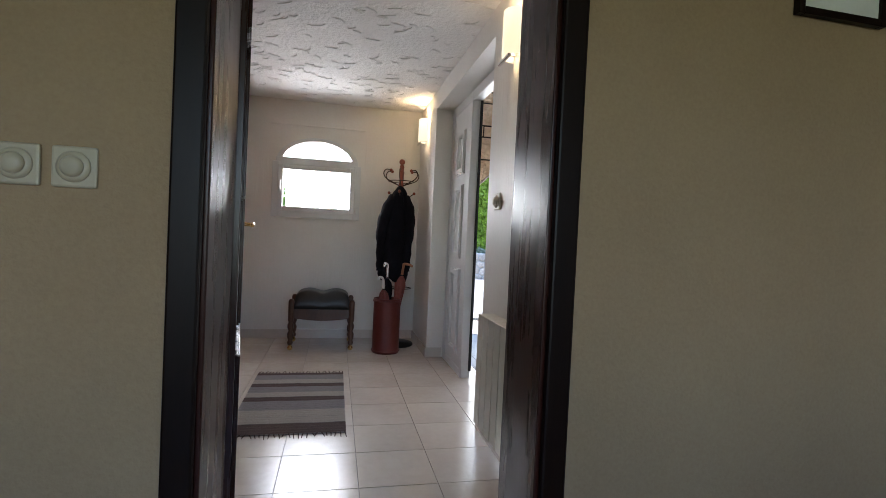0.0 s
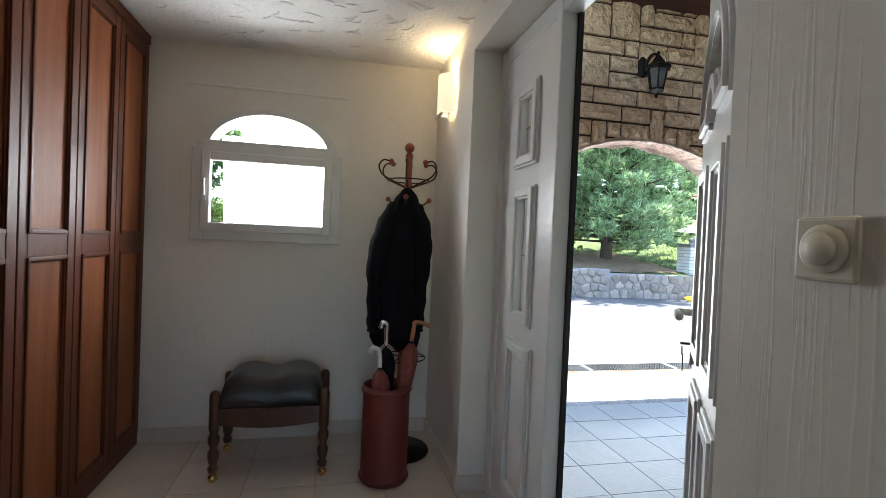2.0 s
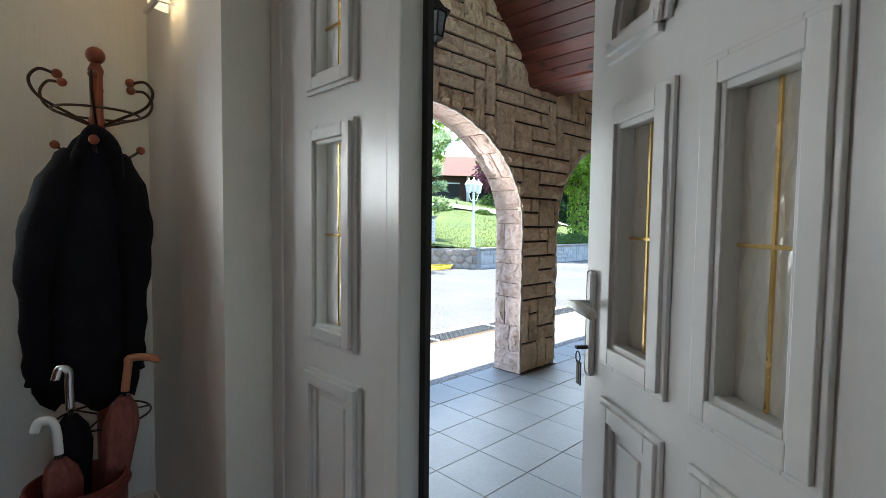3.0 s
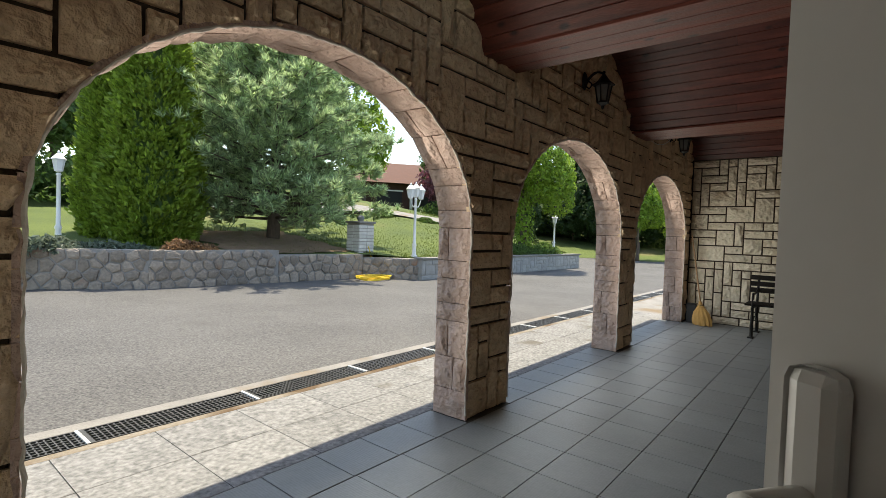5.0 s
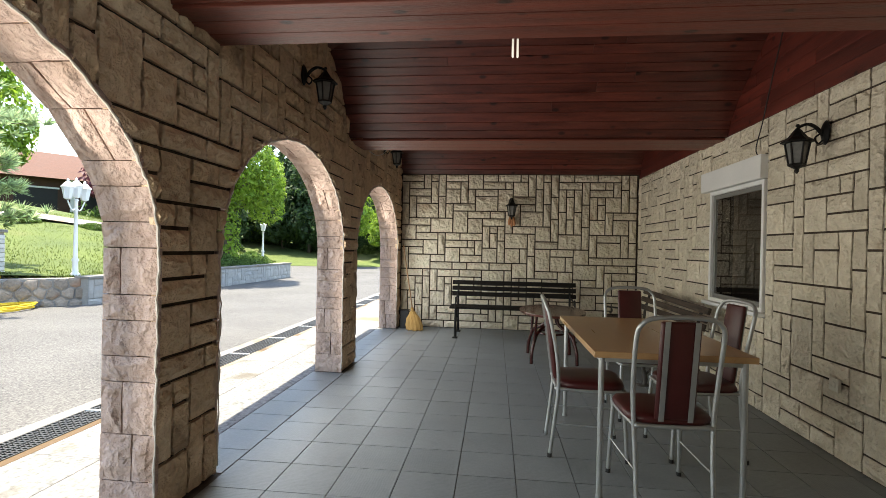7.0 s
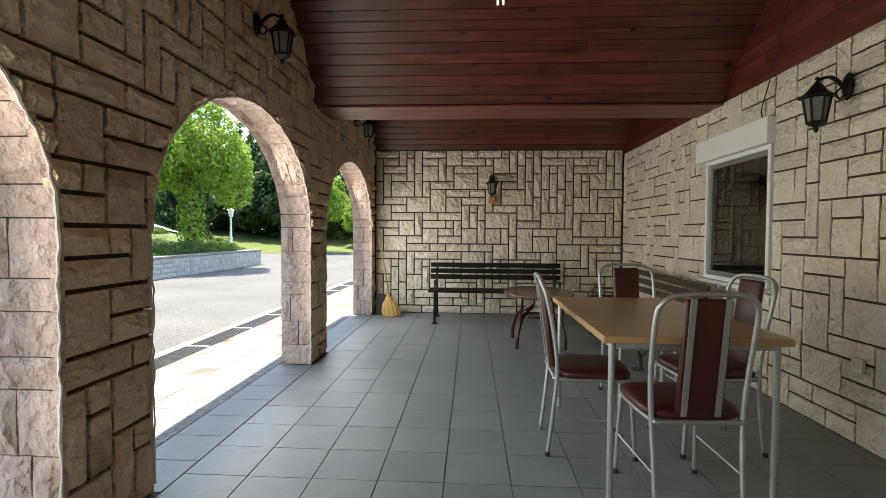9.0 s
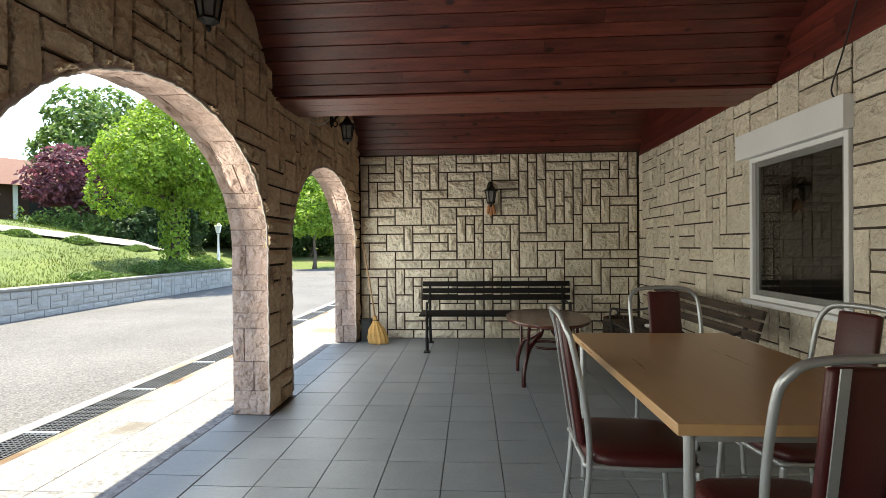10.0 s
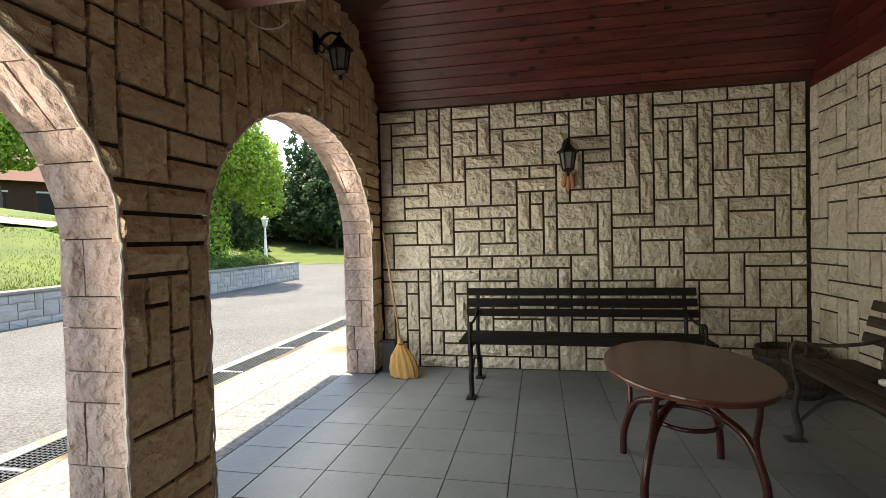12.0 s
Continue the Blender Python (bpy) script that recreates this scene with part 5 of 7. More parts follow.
# ---- porch things ----
def house_window():
    ob = thing("window_2", "grey-framed sliding window below a pale shutter box", "window", kind="structure")
    x0, x1, z0, z1 = 5.60, 6.58, 0.79, 1.85
    ya, yb = YH - 0.05, YH + 0.004
    part("shutter_box", bx(5.58, 6.70, YH - 0.028, YH + 0.045, 1.855, 2.045, 0.004), M_LAMPW, ob, "pale roller shutter box")
    bm = bmesh.new()
    w = 0.035
    box(bm, x0, x0 + w, ya, yb, z0, z1, 0.003)
    box(bm, x1 - w, x1, ya, yb, z0, z1, 0.003)
    box(bm, x0 + w, x1 - w, ya, yb, z0, z0 + w, 0.003)
    box(bm, x0 + w, x1 - w, ya, yb, z1 - w, z1, 0.003)
    part("window_frame", bm, M_LAMPW, ob)
    dark_alu = surf("grey_aluminium", (0.20, 0.20, 0.19), (0.26, 0.26, 0.25), 5, 0.4, 0.05, 60, metal=0.5)
    for a, b, dy in ((x0 + w + 0.002, x1 - w - 0.002, -0.030),):
        bm = bmesh.new()
        s = 0.04
        y0, y1 = YH + dy - 0.012, YH + dy + 0.010
        box(bm, a, a + s, y0, y1, z0 + w, z1 - w, 0.002)
        box(bm, b - s, b, y0, y1, z0 + w, z1 - w, 0.002)
        box(bm, a + s, b - s, y0, y1, z0 + w, z0 + w + s, 0.002)
        box(bm, a + s, b - s, y0, y1, z1 - w - s, z1 - w, 0.002)
        sash = part("sash", bm, dark_alu, ob)
        part("pane", bx(a + s - 0.003, b - s + 0.003, YH + dy - 0.003, YH + dy + 0.002, z0 + w + s - 0.003, z1 - w - s + 0.003), M_GLASS, sash)
    part("window_sill", bx(5.56, 6.62, YH - 0.02, YH + 0.05, 0.755, 0.788, 0.004), M_LAMPW, ob)


house_window()


def lantern(m, label):
    """A black wall lantern; local -y points away from the wall."""
    ob = thing("wall_lantern", label, "wall lantern", "porch wall lanterns", m)
    bm = bmesh.new()
    lathe(bm, [(0.045, 0), (0.05, 0.006), (0.04, 0.016), (0.028, 0.024), (0.014, 0.028)], 16, Matrix.Diagonal((0.85, 1, 1.6, 1)) @ Matrix.Rotation(radians(90), 4, "X"))
    part("wall_plate", bm, M_BLACK, ob, smooth=True)
    bm = bmesh.new()
    tube(bm, curve_pts([(0, -0.02, -0.02), (0, -0.06, 0.03), (0, -0.11, 0.055), (0, -0.16, 0.04), (0, -0.175, 0.015)], 5), [0.012] * 10 + [0.009] * 11, 8)
    tube(bm, curve_pts([(0, -0.03, 0.0), (0, -0.07, -0.035), (0, -0.05, -0.07), (0, -0.025, -0.05)], 4), 0.006, 6)
    part("arm", bm, M_BLACK, ob, smooth=True)
    c = Matrix.Translation((0, -0.175, 0))
    bm = bmesh.new()
    lathe(bm, [(0.008, 0.055), (0.014, 0.045), (0.006, 0.035), (0.022, 0.015), (0.055, -0.03), (0.092, -0.055), (0.094, -0.065), (0.07, -0.062)], 6, c)
    part("roof", bm, M_BLACK, ob)
    bm = bmesh.new()
    for i in range(6):
        a = 2 * math.pi * i / 6
        bar = bmesh.new()
        cyl(bar, (0.068 * math.cos(a), -0.175 + 0.068 * math.sin(a), -0.065), (0.045 * math.cos(a), -0.175 + 0.045 * math.sin(a), -0.205), 0.006, n=6)
        part("cage_bar", bar, M_BLACK, ob)
    lathe(bm, [(0.05, -0.20), (0.052, -0.212), (0.03, -0.225), (0.012, -0.235), (0.014, -0.25), (0.004, -0.265)], 6, c)
    part("base_finial", bm, M_BLACK, ob)
    bm = bmesh.new()
    lathe(bm, [(0.041, -0.205), (0.062, -0.068)], 6, c)
    part("glass", bm, M_LANTG, ob, "grey lantern glass")


M_LANTG = surf("dusty_lantern_glass", (0.13, 0.135, 0.13), (0.22, 0.22, 0.21), 9, 0.15, 0.1, 60)
LZ = 2.54
for x in (2.36, 5.06, 7.78):
    lantern(Matrix.Translation((x, YA0, LZ)), "black iron wall lantern on the arcade wall")
lantern(pose(4.88, YH, 2.045, 0, 0, 180), "black iron wall lantern on the house wall")
end_l = Matrix.Translation((XE, 3.06, 1.96)) @ Matrix.Rotation(radians(-90), 4, "Z")
lantern(end_l, "black iron wall lantern on the end wall")
# dried corn hung under the lantern
corn = thing("dried_corn", "orange dried husks hanging below the wall lantern", "dried husks", m=Matrix.Translation((XE - 0.02, 3.05, 1.60)))
M_HUSK = surf("orange_husk", (0.38, 0.16, 0.07), (0.50, 0.24, 0.11), 9, 0.7, 0.4, 80)
for i, (dy, ln) in enumerate(((-0.035, 0.16), (0.0, 0.17), (0.04, 0.15))):
    bm = bmesh.new()
    lathe(bm, [(0.006, 0.0), (0.022, -0.03), (0.028, -ln * 0.5), (0.022, -ln * 0.85), (0.005, -ln)], 10, pose(-0.03, dy * 0.4, 0.16, dy * 280, 0, 0))
    part("husk", bm, M_HUSK, corn, smooth=True)
bm = bmesh.new()
tube(bm, [(-0.03, 0, 0.155), (-0.01, 0.0, 0.25)], 0.003, 5)
part("string", bm, M_STICK, corn)

# ceiling bulb lamp
cfl = thing("ceiling_lamp", "bare white twin-tube energy saving lamp", "ceiling lamp", m=Matrix.Translation((5.20, 3.175, 2.70)))
bm = bmesh.new()
for dx in (-0.018, 0.018):
    cyl(bm, (0, dx, 0.0), (0.02, dx, 0.15), 0.0085, n=10)
    ball(bm, (0, dx, 0.0), 0.0085, u=8, v=6)
part("twin_tube", bm, glow("lit_tube", (1.0, 0.98, 0.92), 0.12), cfl, smooth=True)
bm = bmesh.new()
lathe(bm, [(0.026, 0.15), (0.028, 0.20), (0.018, 0.23), (0.018, 0.50)], 14, Matrix.Translation((0.02, 0, 0)))
part("socket", bm, M_BLACK, cfl)

# sagging cable on the house wall, junction wire at the beam
bm = bmesh.new()
tube(bm, curve_pts([(5.36, YH + 0.01, 2.95), (5.46, YH + 0.03, 2.62), (5.60, YH + 0.025, 2.30), (5.70, YH + 0.02, 2.12), (5.69, YH + 0.012, 2.05)], 6), 0.005, 6)
tagged(part("cable", bm, M_DARK, smooth=True), "thin dark cable hanging down the house wall", "cable")
bm = bmesh.new()
tube(bm, curve_pts([(6.95, YA0 - 0.02, 2.34), (6.98, YA0 - 0.08, 2.30), (7.02, YA0 - 0.15, 2.31), (7.05, YA0 - 0.2, 2.36)], 6), 0.004, 6)
tagged(part("cable", bm, M_LAMPW, smooth=True), "loose white wire end by the beam", "cable")
out = thing("wall_socket", "cream plastic power socket on the house wall", "socket", m=pose(4.73, YH, 0.46, 0, 0, 180))
part("plate", bx(-0.04, 0.04, -0.022, 0, -0.04, 0.04, 0.004), M_IVORY, out)
bm = bmesh.new()
lathe(bm, [(0.022, 0), (0.022, 0.004), (0.016, 0.004), (0.016, 0.001)], 16, Matrix.Translation((0, -0.022, 0)) @ Matrix.Rotation(radians(90), 4, "X"))
part("well", bm, M_IVORY, out)


# dining table
tab = thing("dining_table", "beech laminate dining table on grey tube legs", "table", m=Matrix.Translation((4.65, 2.40, 0)))
part("tabletop", bx(-0.655, 0.655, -0.39, 0.39, 0.718, 0.75, 0.003), M_LAMIN, tab)
for sx in (-1, 1):
    for sy in (-1, 1):
        bm = bmesh.new()
        cyl(bm, (sx * 0.615, sy * 0.345, 0.004), (sx * 0.615, sy * 0.345, 0.718), 0.0145, n=14)
        cyl(bm, (sx * 0.615, sy * 0.345, 0.0), (sx * 0.615, sy * 0.345, 0.016), 0.0165, n=14)
        part("leg", bm, M_STEEL, tab, smooth=False)
for sy in (-1, 1):
    part("apron_rail", bx(-0.60, 0.60, sy * 0.345 - 0.009, sy * 0.345 + 0.009, 0.692, 0.7175, 0.002), M_STEEL, tab)
for sx in (-1, 1):
    part("apron_rail", bx(sx * 0.615 - 0.009, sx * 0.615 + 0.009, -0.33, 0.33, 0.692, 0.7175, 0.002), M_STEEL, tab)


def dining_chair(m, label):
    """A tube-framed chair that faces local +y; its back is at -y."""
    ob = thing("dining_chair", label, "chair", "chairs round the table", m)
    R = 0.0115
    pts = [(-0.178, -0.235, 0.0), (-0.180, -0.205, 0.25), (-0.188, -0.19, 0.45), (-0.198, -0.207, 0.64), (-0.200, -0.250, 0.85), (-0.182, -0.270, 0.912), (-0.130, -0.279, 0.944), (0.0, -0.283, 0.952)]
    full = pts + [(-x, y, z) for x, y, z in pts[-2::-1]]
    bm = bmesh.new()
    tube(bm, curve_pts(full, 5), R, 10)
    part("back_frame", bm, M_STEEL, ob, smooth=True)
    for s in (-1, 1):
        bm = bmesh.new()
        tube(bm, curve_pts([(s * 0.195, 0.215, 0.0), (s * 0.188, 0.20, 0.22), (s * 0.180, 0.185, 0.425)], 4), R, 10)
        leg = part("leg", bm, M_STEEL, ob, smooth=True)
        for yy in (0.215, -0.235):
            bm = bmesh.new()
            cyl(bm, (s * (0.195 if yy > 0 else 0.185), yy, 0.0), (s * (0.194 if yy > 0 else 0.184), yy, 0.022), 0.0135, n=10)
            part("foot_cap", bm, M_DARK, leg)
        bm = bmesh.new()
        tube(bm, [(s * 0.181, -0.20, 0.20), (s * 0.19, 0.205, 0.20)], 0.0045, 6)
        part("stretcher", bm, M_STEEL, ob)
        part("back_strap", bx(s * 0.068 - 0.012, s * 0.068 + 0.012, -0.004, 0.0, 0, 0.49, m=Matrix.Translation((0, -0.215, 0.445)) @ Matrix.Rotation(radians(8.0), 4, "X")), M_STEEL, ob, "grey flat metal back strap")
    bm = bmesh.new()
    loop = [(-0.185, -0.17, 0.415), (-0.19, 0.15, 0.415), (-0.14, 0.198, 0.415), (0.14, 0.198, 0.415), (0.19, 0.15, 0.415), (0.185, -0.17, 0.415), (0.13, -0.198, 0.415), (-0.13, -0.198, 0.415)]
    tube(bm, curve_pts(loop, 4, True), 0.0105, 8, True)
    part("seat_frame", bm, M_STEEL, ob, smooth=True)
    bm = bmesh.new()
    n, k = 32, 6
    rings = []
    for j, (f, z) in enumerate(((0.97, 0.418), (1.03, 0.428), (1.05, 0.444), (1.0, 0.460), (0.85, 0.468), (0.5, 0.472))):
        ring = []
        for i in range(n):
            t = 2 * math.pi * i / n
            cx, cy = math.cos(t), math.sin(t)
            sq = (abs(cx) ** 5 + abs(cy) ** 5) ** (-0.2)
            ring.append(bm.verts.new((0.198 * f * cx * sq, 0.195 * f * cy * sq + 0.003, z)))
        rings.append(ring)
    for p, q in zip(rings, rings[1:]):
        for i in range(n):
            bm.faces.new((p[i], p[(i + 1) % n], q[(i + 1) % n], q[i]))
    bm.faces.new(rings[-1])
    bm.faces.new(rings[0][::-1])
    part("seat", bm, M_VINYL, ob, "maroon vinyl padded seat", smooth=True)
    bm = bmesh.new()
    box(bm, -0.094, 0.094, -0.002, 0.026, 0.0, 0.485, 0.012, Matrix.Translation((0, -0.208, 0.447)) @ Matrix.Rotation(radians(8.0), 4, "X"))
    part("backrest", bm, M_VINYL, ob, "maroon vinyl back pad", smooth=True)
    return ob


chair = dining_chair(pose(4.67, 2.70, 0, 0, 0, 178), "grey tube chair with maroon vinyl seat and back")
copy_thing(chair, pose(4.13, 2.43, 0, 0, 0, -88))
copy_thing(chair, pose(4.73, 2.03, 0, 0, 0, 5))
copy_thing(chair, pose(5.42, 2.17, 0, 0, 0, 92))


# low oval table with bentwood legs
def oval_table():
    ob = thing("oval_table", "low oval red-brown lacquered table with bentwood legs", "table", m=Matrix.Translation((7.19, 2.63, 0)))
    A, B, Z = 0.56, 0.37, 0.565
    bm = bmesh.new()
    n = 48
    rings = []
    for f, z in ((0.95, Z - 0.030), (0.985, Z - 0.026), (0.99, Z - 0.012), (1.0, Z - 0.008), (0.995, Z - 0.001), (0.98, Z), (0.3, Z)):
        rings.append([bm.verts.new((A * f * math.cos(2 * math.pi * i / n), B * f * math.sin(2 * math.pi * i / n), z)) for i in range(n)])
    for p, q in zip(rings, rings[1:]):
        for i in range(n):
            bm.faces.new((p[i], p[(i + 1) % n], q[(i + 1) % n], q[i]))
    bm.faces.new(rings[-1])
    bm.faces.new(rings[0][::-1])
    part("tabletop", bm, M_TABLER, ob, smooth=False)
    for sx in (-1, 1):
        for sy in (-1, 1):
            bm = bmesh.new()
            pts = [(sx * 0.275, sy * 0.245, 0.0), (sx * 0.268, sy * 0.238, 0.14), (sx * 0.21, sy * 0.19, 0.30), (sx * 0.10, sy * 0.12, 0.36), (sx * 0.05, sy * 0.06, 0.42), (sx * 0.05, sy * 0.05, Z - 0.03)]
            tube(bm, curve_pts(pts, 6), 0.0185, 9)
            part("leg", bm, M_BENTW, ob, smooth=True)
            bm = bmesh.new()
            pts = [(sx * 0.33, sy * 0.20, Z - 0.032), (sx * 0.30, sy * 0.205, 0.42), (sx * 0.255, sy * 0.21, 0.30), (sx * 0.262, sy * 0.232, 0.17)]
            tube(bm, curve_pts(pts, 6), 0.013, 8)
            part("brace", bm, M_BENTW, ob, smooth=True)
    bm = bmesh.new()
    tube(bm, [(0.17 * math.cos(2 * math.pi * i / 28), 0.15 * math.sin(2 * math.pi * i / 28), 0.305) for i in range(28)], 0.011, 8, True)
    part("ring", bm, M_BENTW, ob, smooth=True)


oval_table()


def garden_bench(m, label, mat, worn, L, seat_n, group):
    """A slatted bench with cast iron ends; local x along it, faces local -y."""
    ob = thing("garden_bench", label, "bench", group, m)
    r = random.Random(9 if worn else 4)
    for sx in (-1, 1):
        x = sx * (L / 2 - (0.19 if worn else 0.09))
        bm = bmesh.new()
        tube(bm, curve_pts([(x, -0.27, 0.0), (x, -0.25, 0.06), (x, -0.275, 0.18), (x, -0.255, 0.30), (x, -0.275, 0.385)], 5), [0.020] * 10 + [0.017] * 11, 8)
        tube(bm, curve_pts([(x, 0.27, 0.0), (x, 0.235, 0.12), (x, 0.17, 0.26), (x, 0.15, 0.385)], 5), 0.018, 8)
        tube(bm, curve_pts([(x, -0.275, 0.385), (x, -0.06, 0.375), (x, 0.15, 0.385), (x, 0.19, 0.55), (x, 0.245, 0.75)], 5), 0.016, 8)
        tube(bm, curve_pts([(x, -0.275, 0.385), (x, -0.29, 0.50), (x, -0.27, 0.56), (x, -0.22, 0.545), (x, -0.215, 0.50), (x, -0.24, 0.49)], 5), 0.011, 7)
        tube(bm, curve_pts([(x, -0.27, 0.56), (x, -0.10, 0.545), (x, 0.08, 0.56), (x, 0.20, 0.60)], 5), 0.011, 7)
        tube(bm, curve_pts([(x, -0.26, 0.10), (x, -0.10, 0.24), (x, 0.08, 0.22), (x, 0.20, 0.14)], 5), 0.009, 7)
        for yy in (-0.275, 0.275):
            box(bm, x - 0.035, x + 0.035, yy - 0.05, yy + 0.05, 0.0, 0.016, 0.004)
        part("iron_end", bm, M_IRONW if worn else M_BLACK, ob, "cast iron bench end", smooth=True)
    for i in range(seat_n):
        y = -0.265 + 0.41 * (i + 0.5) / seat_n
        w = 0.41 / seat_n * 0.42
        bm = bmesh.new()
        box(bm, -L / 2, L / 2, y - w, y + w, 0.402, 0.428, 0.006, Matrix.Rotation(r.uniform(-0.01, 0.01) if worn else 0, 4, "Z"))
        part("seat_slat", bm, mat, ob)
    for i in range(3):
        z = 0.575 + i * 0.083
        y = 0.178 + (z - 0.55) * 0.27
        bm = bmesh.new()
        box(bm, -L / 2, L / 2, -0.013, 0.013, -0.031, 0.031, 0.006, Matrix.Translation((0, y, z)) @ Matrix.Rotation(radians(-15), 4, "X") @ Matrix.Rotation(r.uniform(-0.012, 0.012) if worn else 0, 4, "Y"))
        part("back_slat", bm, mat, ob)


M_IRONW = surf("rusty_cast_iron", (0.030, 0.026, 0.022), (0.085, 0.075, 0.065), 9, 0.75, 0.6, 60)
garden_bench(pose(8.545, 3.015, 0, 0, 0, -90), "long dark painted slatted bench with black iron ends", M_BENCHD, False, 1.80, 5, "porch benches")
garden_bench(pose(7.0, 1.62, 0, 0, 0, 180), "weathered old slatted bench with rusty cast iron ends", M_BENCHO, True, 1.92, 4, "porch benches")
# clutter on the old bench
bottle = thing("glue_bottle", "small white bottle with a black cap on the bench", "bottle", m=pose(7.38, 1.66, 0.447, 0, 90, 35))
bm = bmesh.new()
lathe(bm, [(0.016, -0.05), (0.018, -0.045), (0.018, 0.03), (0.010, 0.045)], 14)
part("body", bm, M_LAMPW, bottle, smooth=True)
bm = bmesh.new()
lathe(bm, [(0.012, 0.043), (0.012, 0.065), (0.008, 0.07)], 12)
part("cap", bm, M_BLACK, bottle, smooth=True)
cloth = thing("dark_cloth", "crumpled dark cloth lying on the old bench", "cloth", m=Matrix.Translation((7.02, 1.60, 0.43)))
bm = bmesh.new()
bmesh.ops.create_grid(bm, x_segments=22, y_segments=12, size=0.5)
for v in bm.verts:
    v.co.x *= 0.44
    v.co.y *= 0.26
    e = max(abs(v.co.x) / 0.22, abs(v.co.y) / 0.13)
    v.co.z = 0.006 + 0.035 * max(0, 1 - e * 0.8) * (0.6 + noise.noise(v.co * 22)) + 0.01 * max(0, noise.noise(v.co * 30))
part("fold", bm, M_COAT, cloth, smooth=True)

# half barrel in the corner
bar = thing("wooden_tub", "old dark wooden tub with iron hoops in the corner", "tub", m=Matrix.Translation((8.70, 1.50, 0)))
for i in range(18):
    a0, a1 = 2 * math.pi * i / 18 + 0.012, 2 * math.pi * (i + 1) / 18 - 0.012
    bm = bmesh.new()
    V = []
    for rr in (0, 1):
        for z, R in ((0.0, 0.20), (0.14, 0.235), (0.33, 0.225)):
            for a in (a0, a1):
                V.append(bm.verts.new(((R - rr * 0.02) * math.cos(a), (R - rr * 0.02) * math.sin(a), z)))
    for k in (0, 2):
        bm.faces.new((V[k], V[k + 1], V[k + 3], V[k + 2]))
        bm.faces.new((V[k + 6], V[k + 8], V[k + 9], V[k + 7]))
        bm.faces.new((V[k], V[k + 2], V[k + 8], V[k + 6]))
        bm.faces.new((V[k + 1], V[k + 7], V[k + 9], V[k + 3]))
    bm.faces.new((V[4], V[5], V[11], V[10]))
    part("stave", bm, M_BENCHO, bar)
for z, R in ((0.06, 0.218), (0.27, 0.235)):
    bm = bmesh.new()
    lathe(bm, [(R, z - 0.015), (R + 0.003, z - 0.014), (R + 0.003, z + 0.014), (R, z + 0.015)], 36)
    part("hoop", bm, M_IRONW, bar)
bm = bmesh.new()
lathe(bm, [(0.19, 0.02), (0.205, 0.27), (0.03, 0.285)], 24)
part("filling", bm, M_SOIL, bar)

# broom and black post in the arcade corner
br = thing("broom", "straw broom with a thin wooden stick leaning in the corner", "broom", m=Matrix.Translation((8.74, 4.47, 0)))
bm = bmesh.new()
n = 24
rings = []
for z, a, b in ((0.0, 0.115, 0.055), (0.08, 0.12, 0.055), (0.18, 0.095, 0.045), (0.25, 0.05, 0.032), (0.30, 0.022, 0.020), (0.34, 0.018, 0.018)):
    rings.append([bm.verts.new((b * math.cos(2 * math.pi * i / n) * (1 + 0.12 * (i % 2)) + 0.10 * z, a * math.sin(2 * math.pi * i / n) * (1 + 0.12 * (i % 2)) + 0.15 * z, z + (0.012 * (i % 3) if z == 0 else 0))) for i in range(n)])
for p, q in zip(rings, rings[1:]):
    for i in range(n):
        bm.faces.new((p[i], p[(i + 1) % n], q[(i + 1) % n], q[i]))
bm.faces.new(rings[-1])
bm.faces.new(rings[0][::-1])
part("head", bm, M_STRAW, br, "golden straw broom head")
bm = bmesh.new()
tube(bm, [(0.03, 0.04, 0.28), (0.20, 0.235, 1.28)], 0.010, 8)
part("stick", bm, M_STICK, br, smooth=True)
bm = bmesh.new()
for z in (0.26, 0.29):
    tube(bm, [(0.026 + 0.024 * math.cos(2 * math.pi * i / 14), 0.04 + 0.03 * math.sin(2 * math.pi * i / 14), z) for i in range(14)], 0.004, 5, True)
part("binding", bm, M_DARK, br)
post = thing("boot_scraper_box", "small dark box standing in the arcade corner", "box", m=Matrix.Translation((8.93, 4.66, 0)))
part("body", bx(-0.05, 0.05, -0.06, 0.06, 0.0, 0.27, 0.006), M_DARK, post)
part("rim", bx(-0.055, 0.055, -0.065, 0.065, 0.2705, 0.285, 0.004), M_BLACK, post)

# ---- garden ----
def leafmat(name, c1, c2, rough=0.55, vary=0.35):
    """Leaf colour that changes from leaf to leaf, with light passing through."""
    mt = surf(name, c1, c2, 1.2, rough, 0.0, 9, vary=vary, island=True, fine=0.3)
    nt = mt.node_tree
    b = nt.nodes["Principled BSDF"]
    tr = nt.nodes.new("ShaderNodeBsdfTranslucent")
    mx = nt.nodes.new("ShaderNodeMixShader")
    mx.inputs["Fac"].default_value = 0.45
    src = b.inputs["Base Color"].links[0].from_socket
    nt.links.new(src, tr.inputs["Color"])
    nt.links.new(b.outputs["BSDF"], mx.inputs[1])
    nt.links.new(tr.outputs["BSDF"], mx.inputs[2])
    nt.links.new(mx.outputs["Shader"], nt.nodes["Material Output"].inputs["Surface"])
    return mt


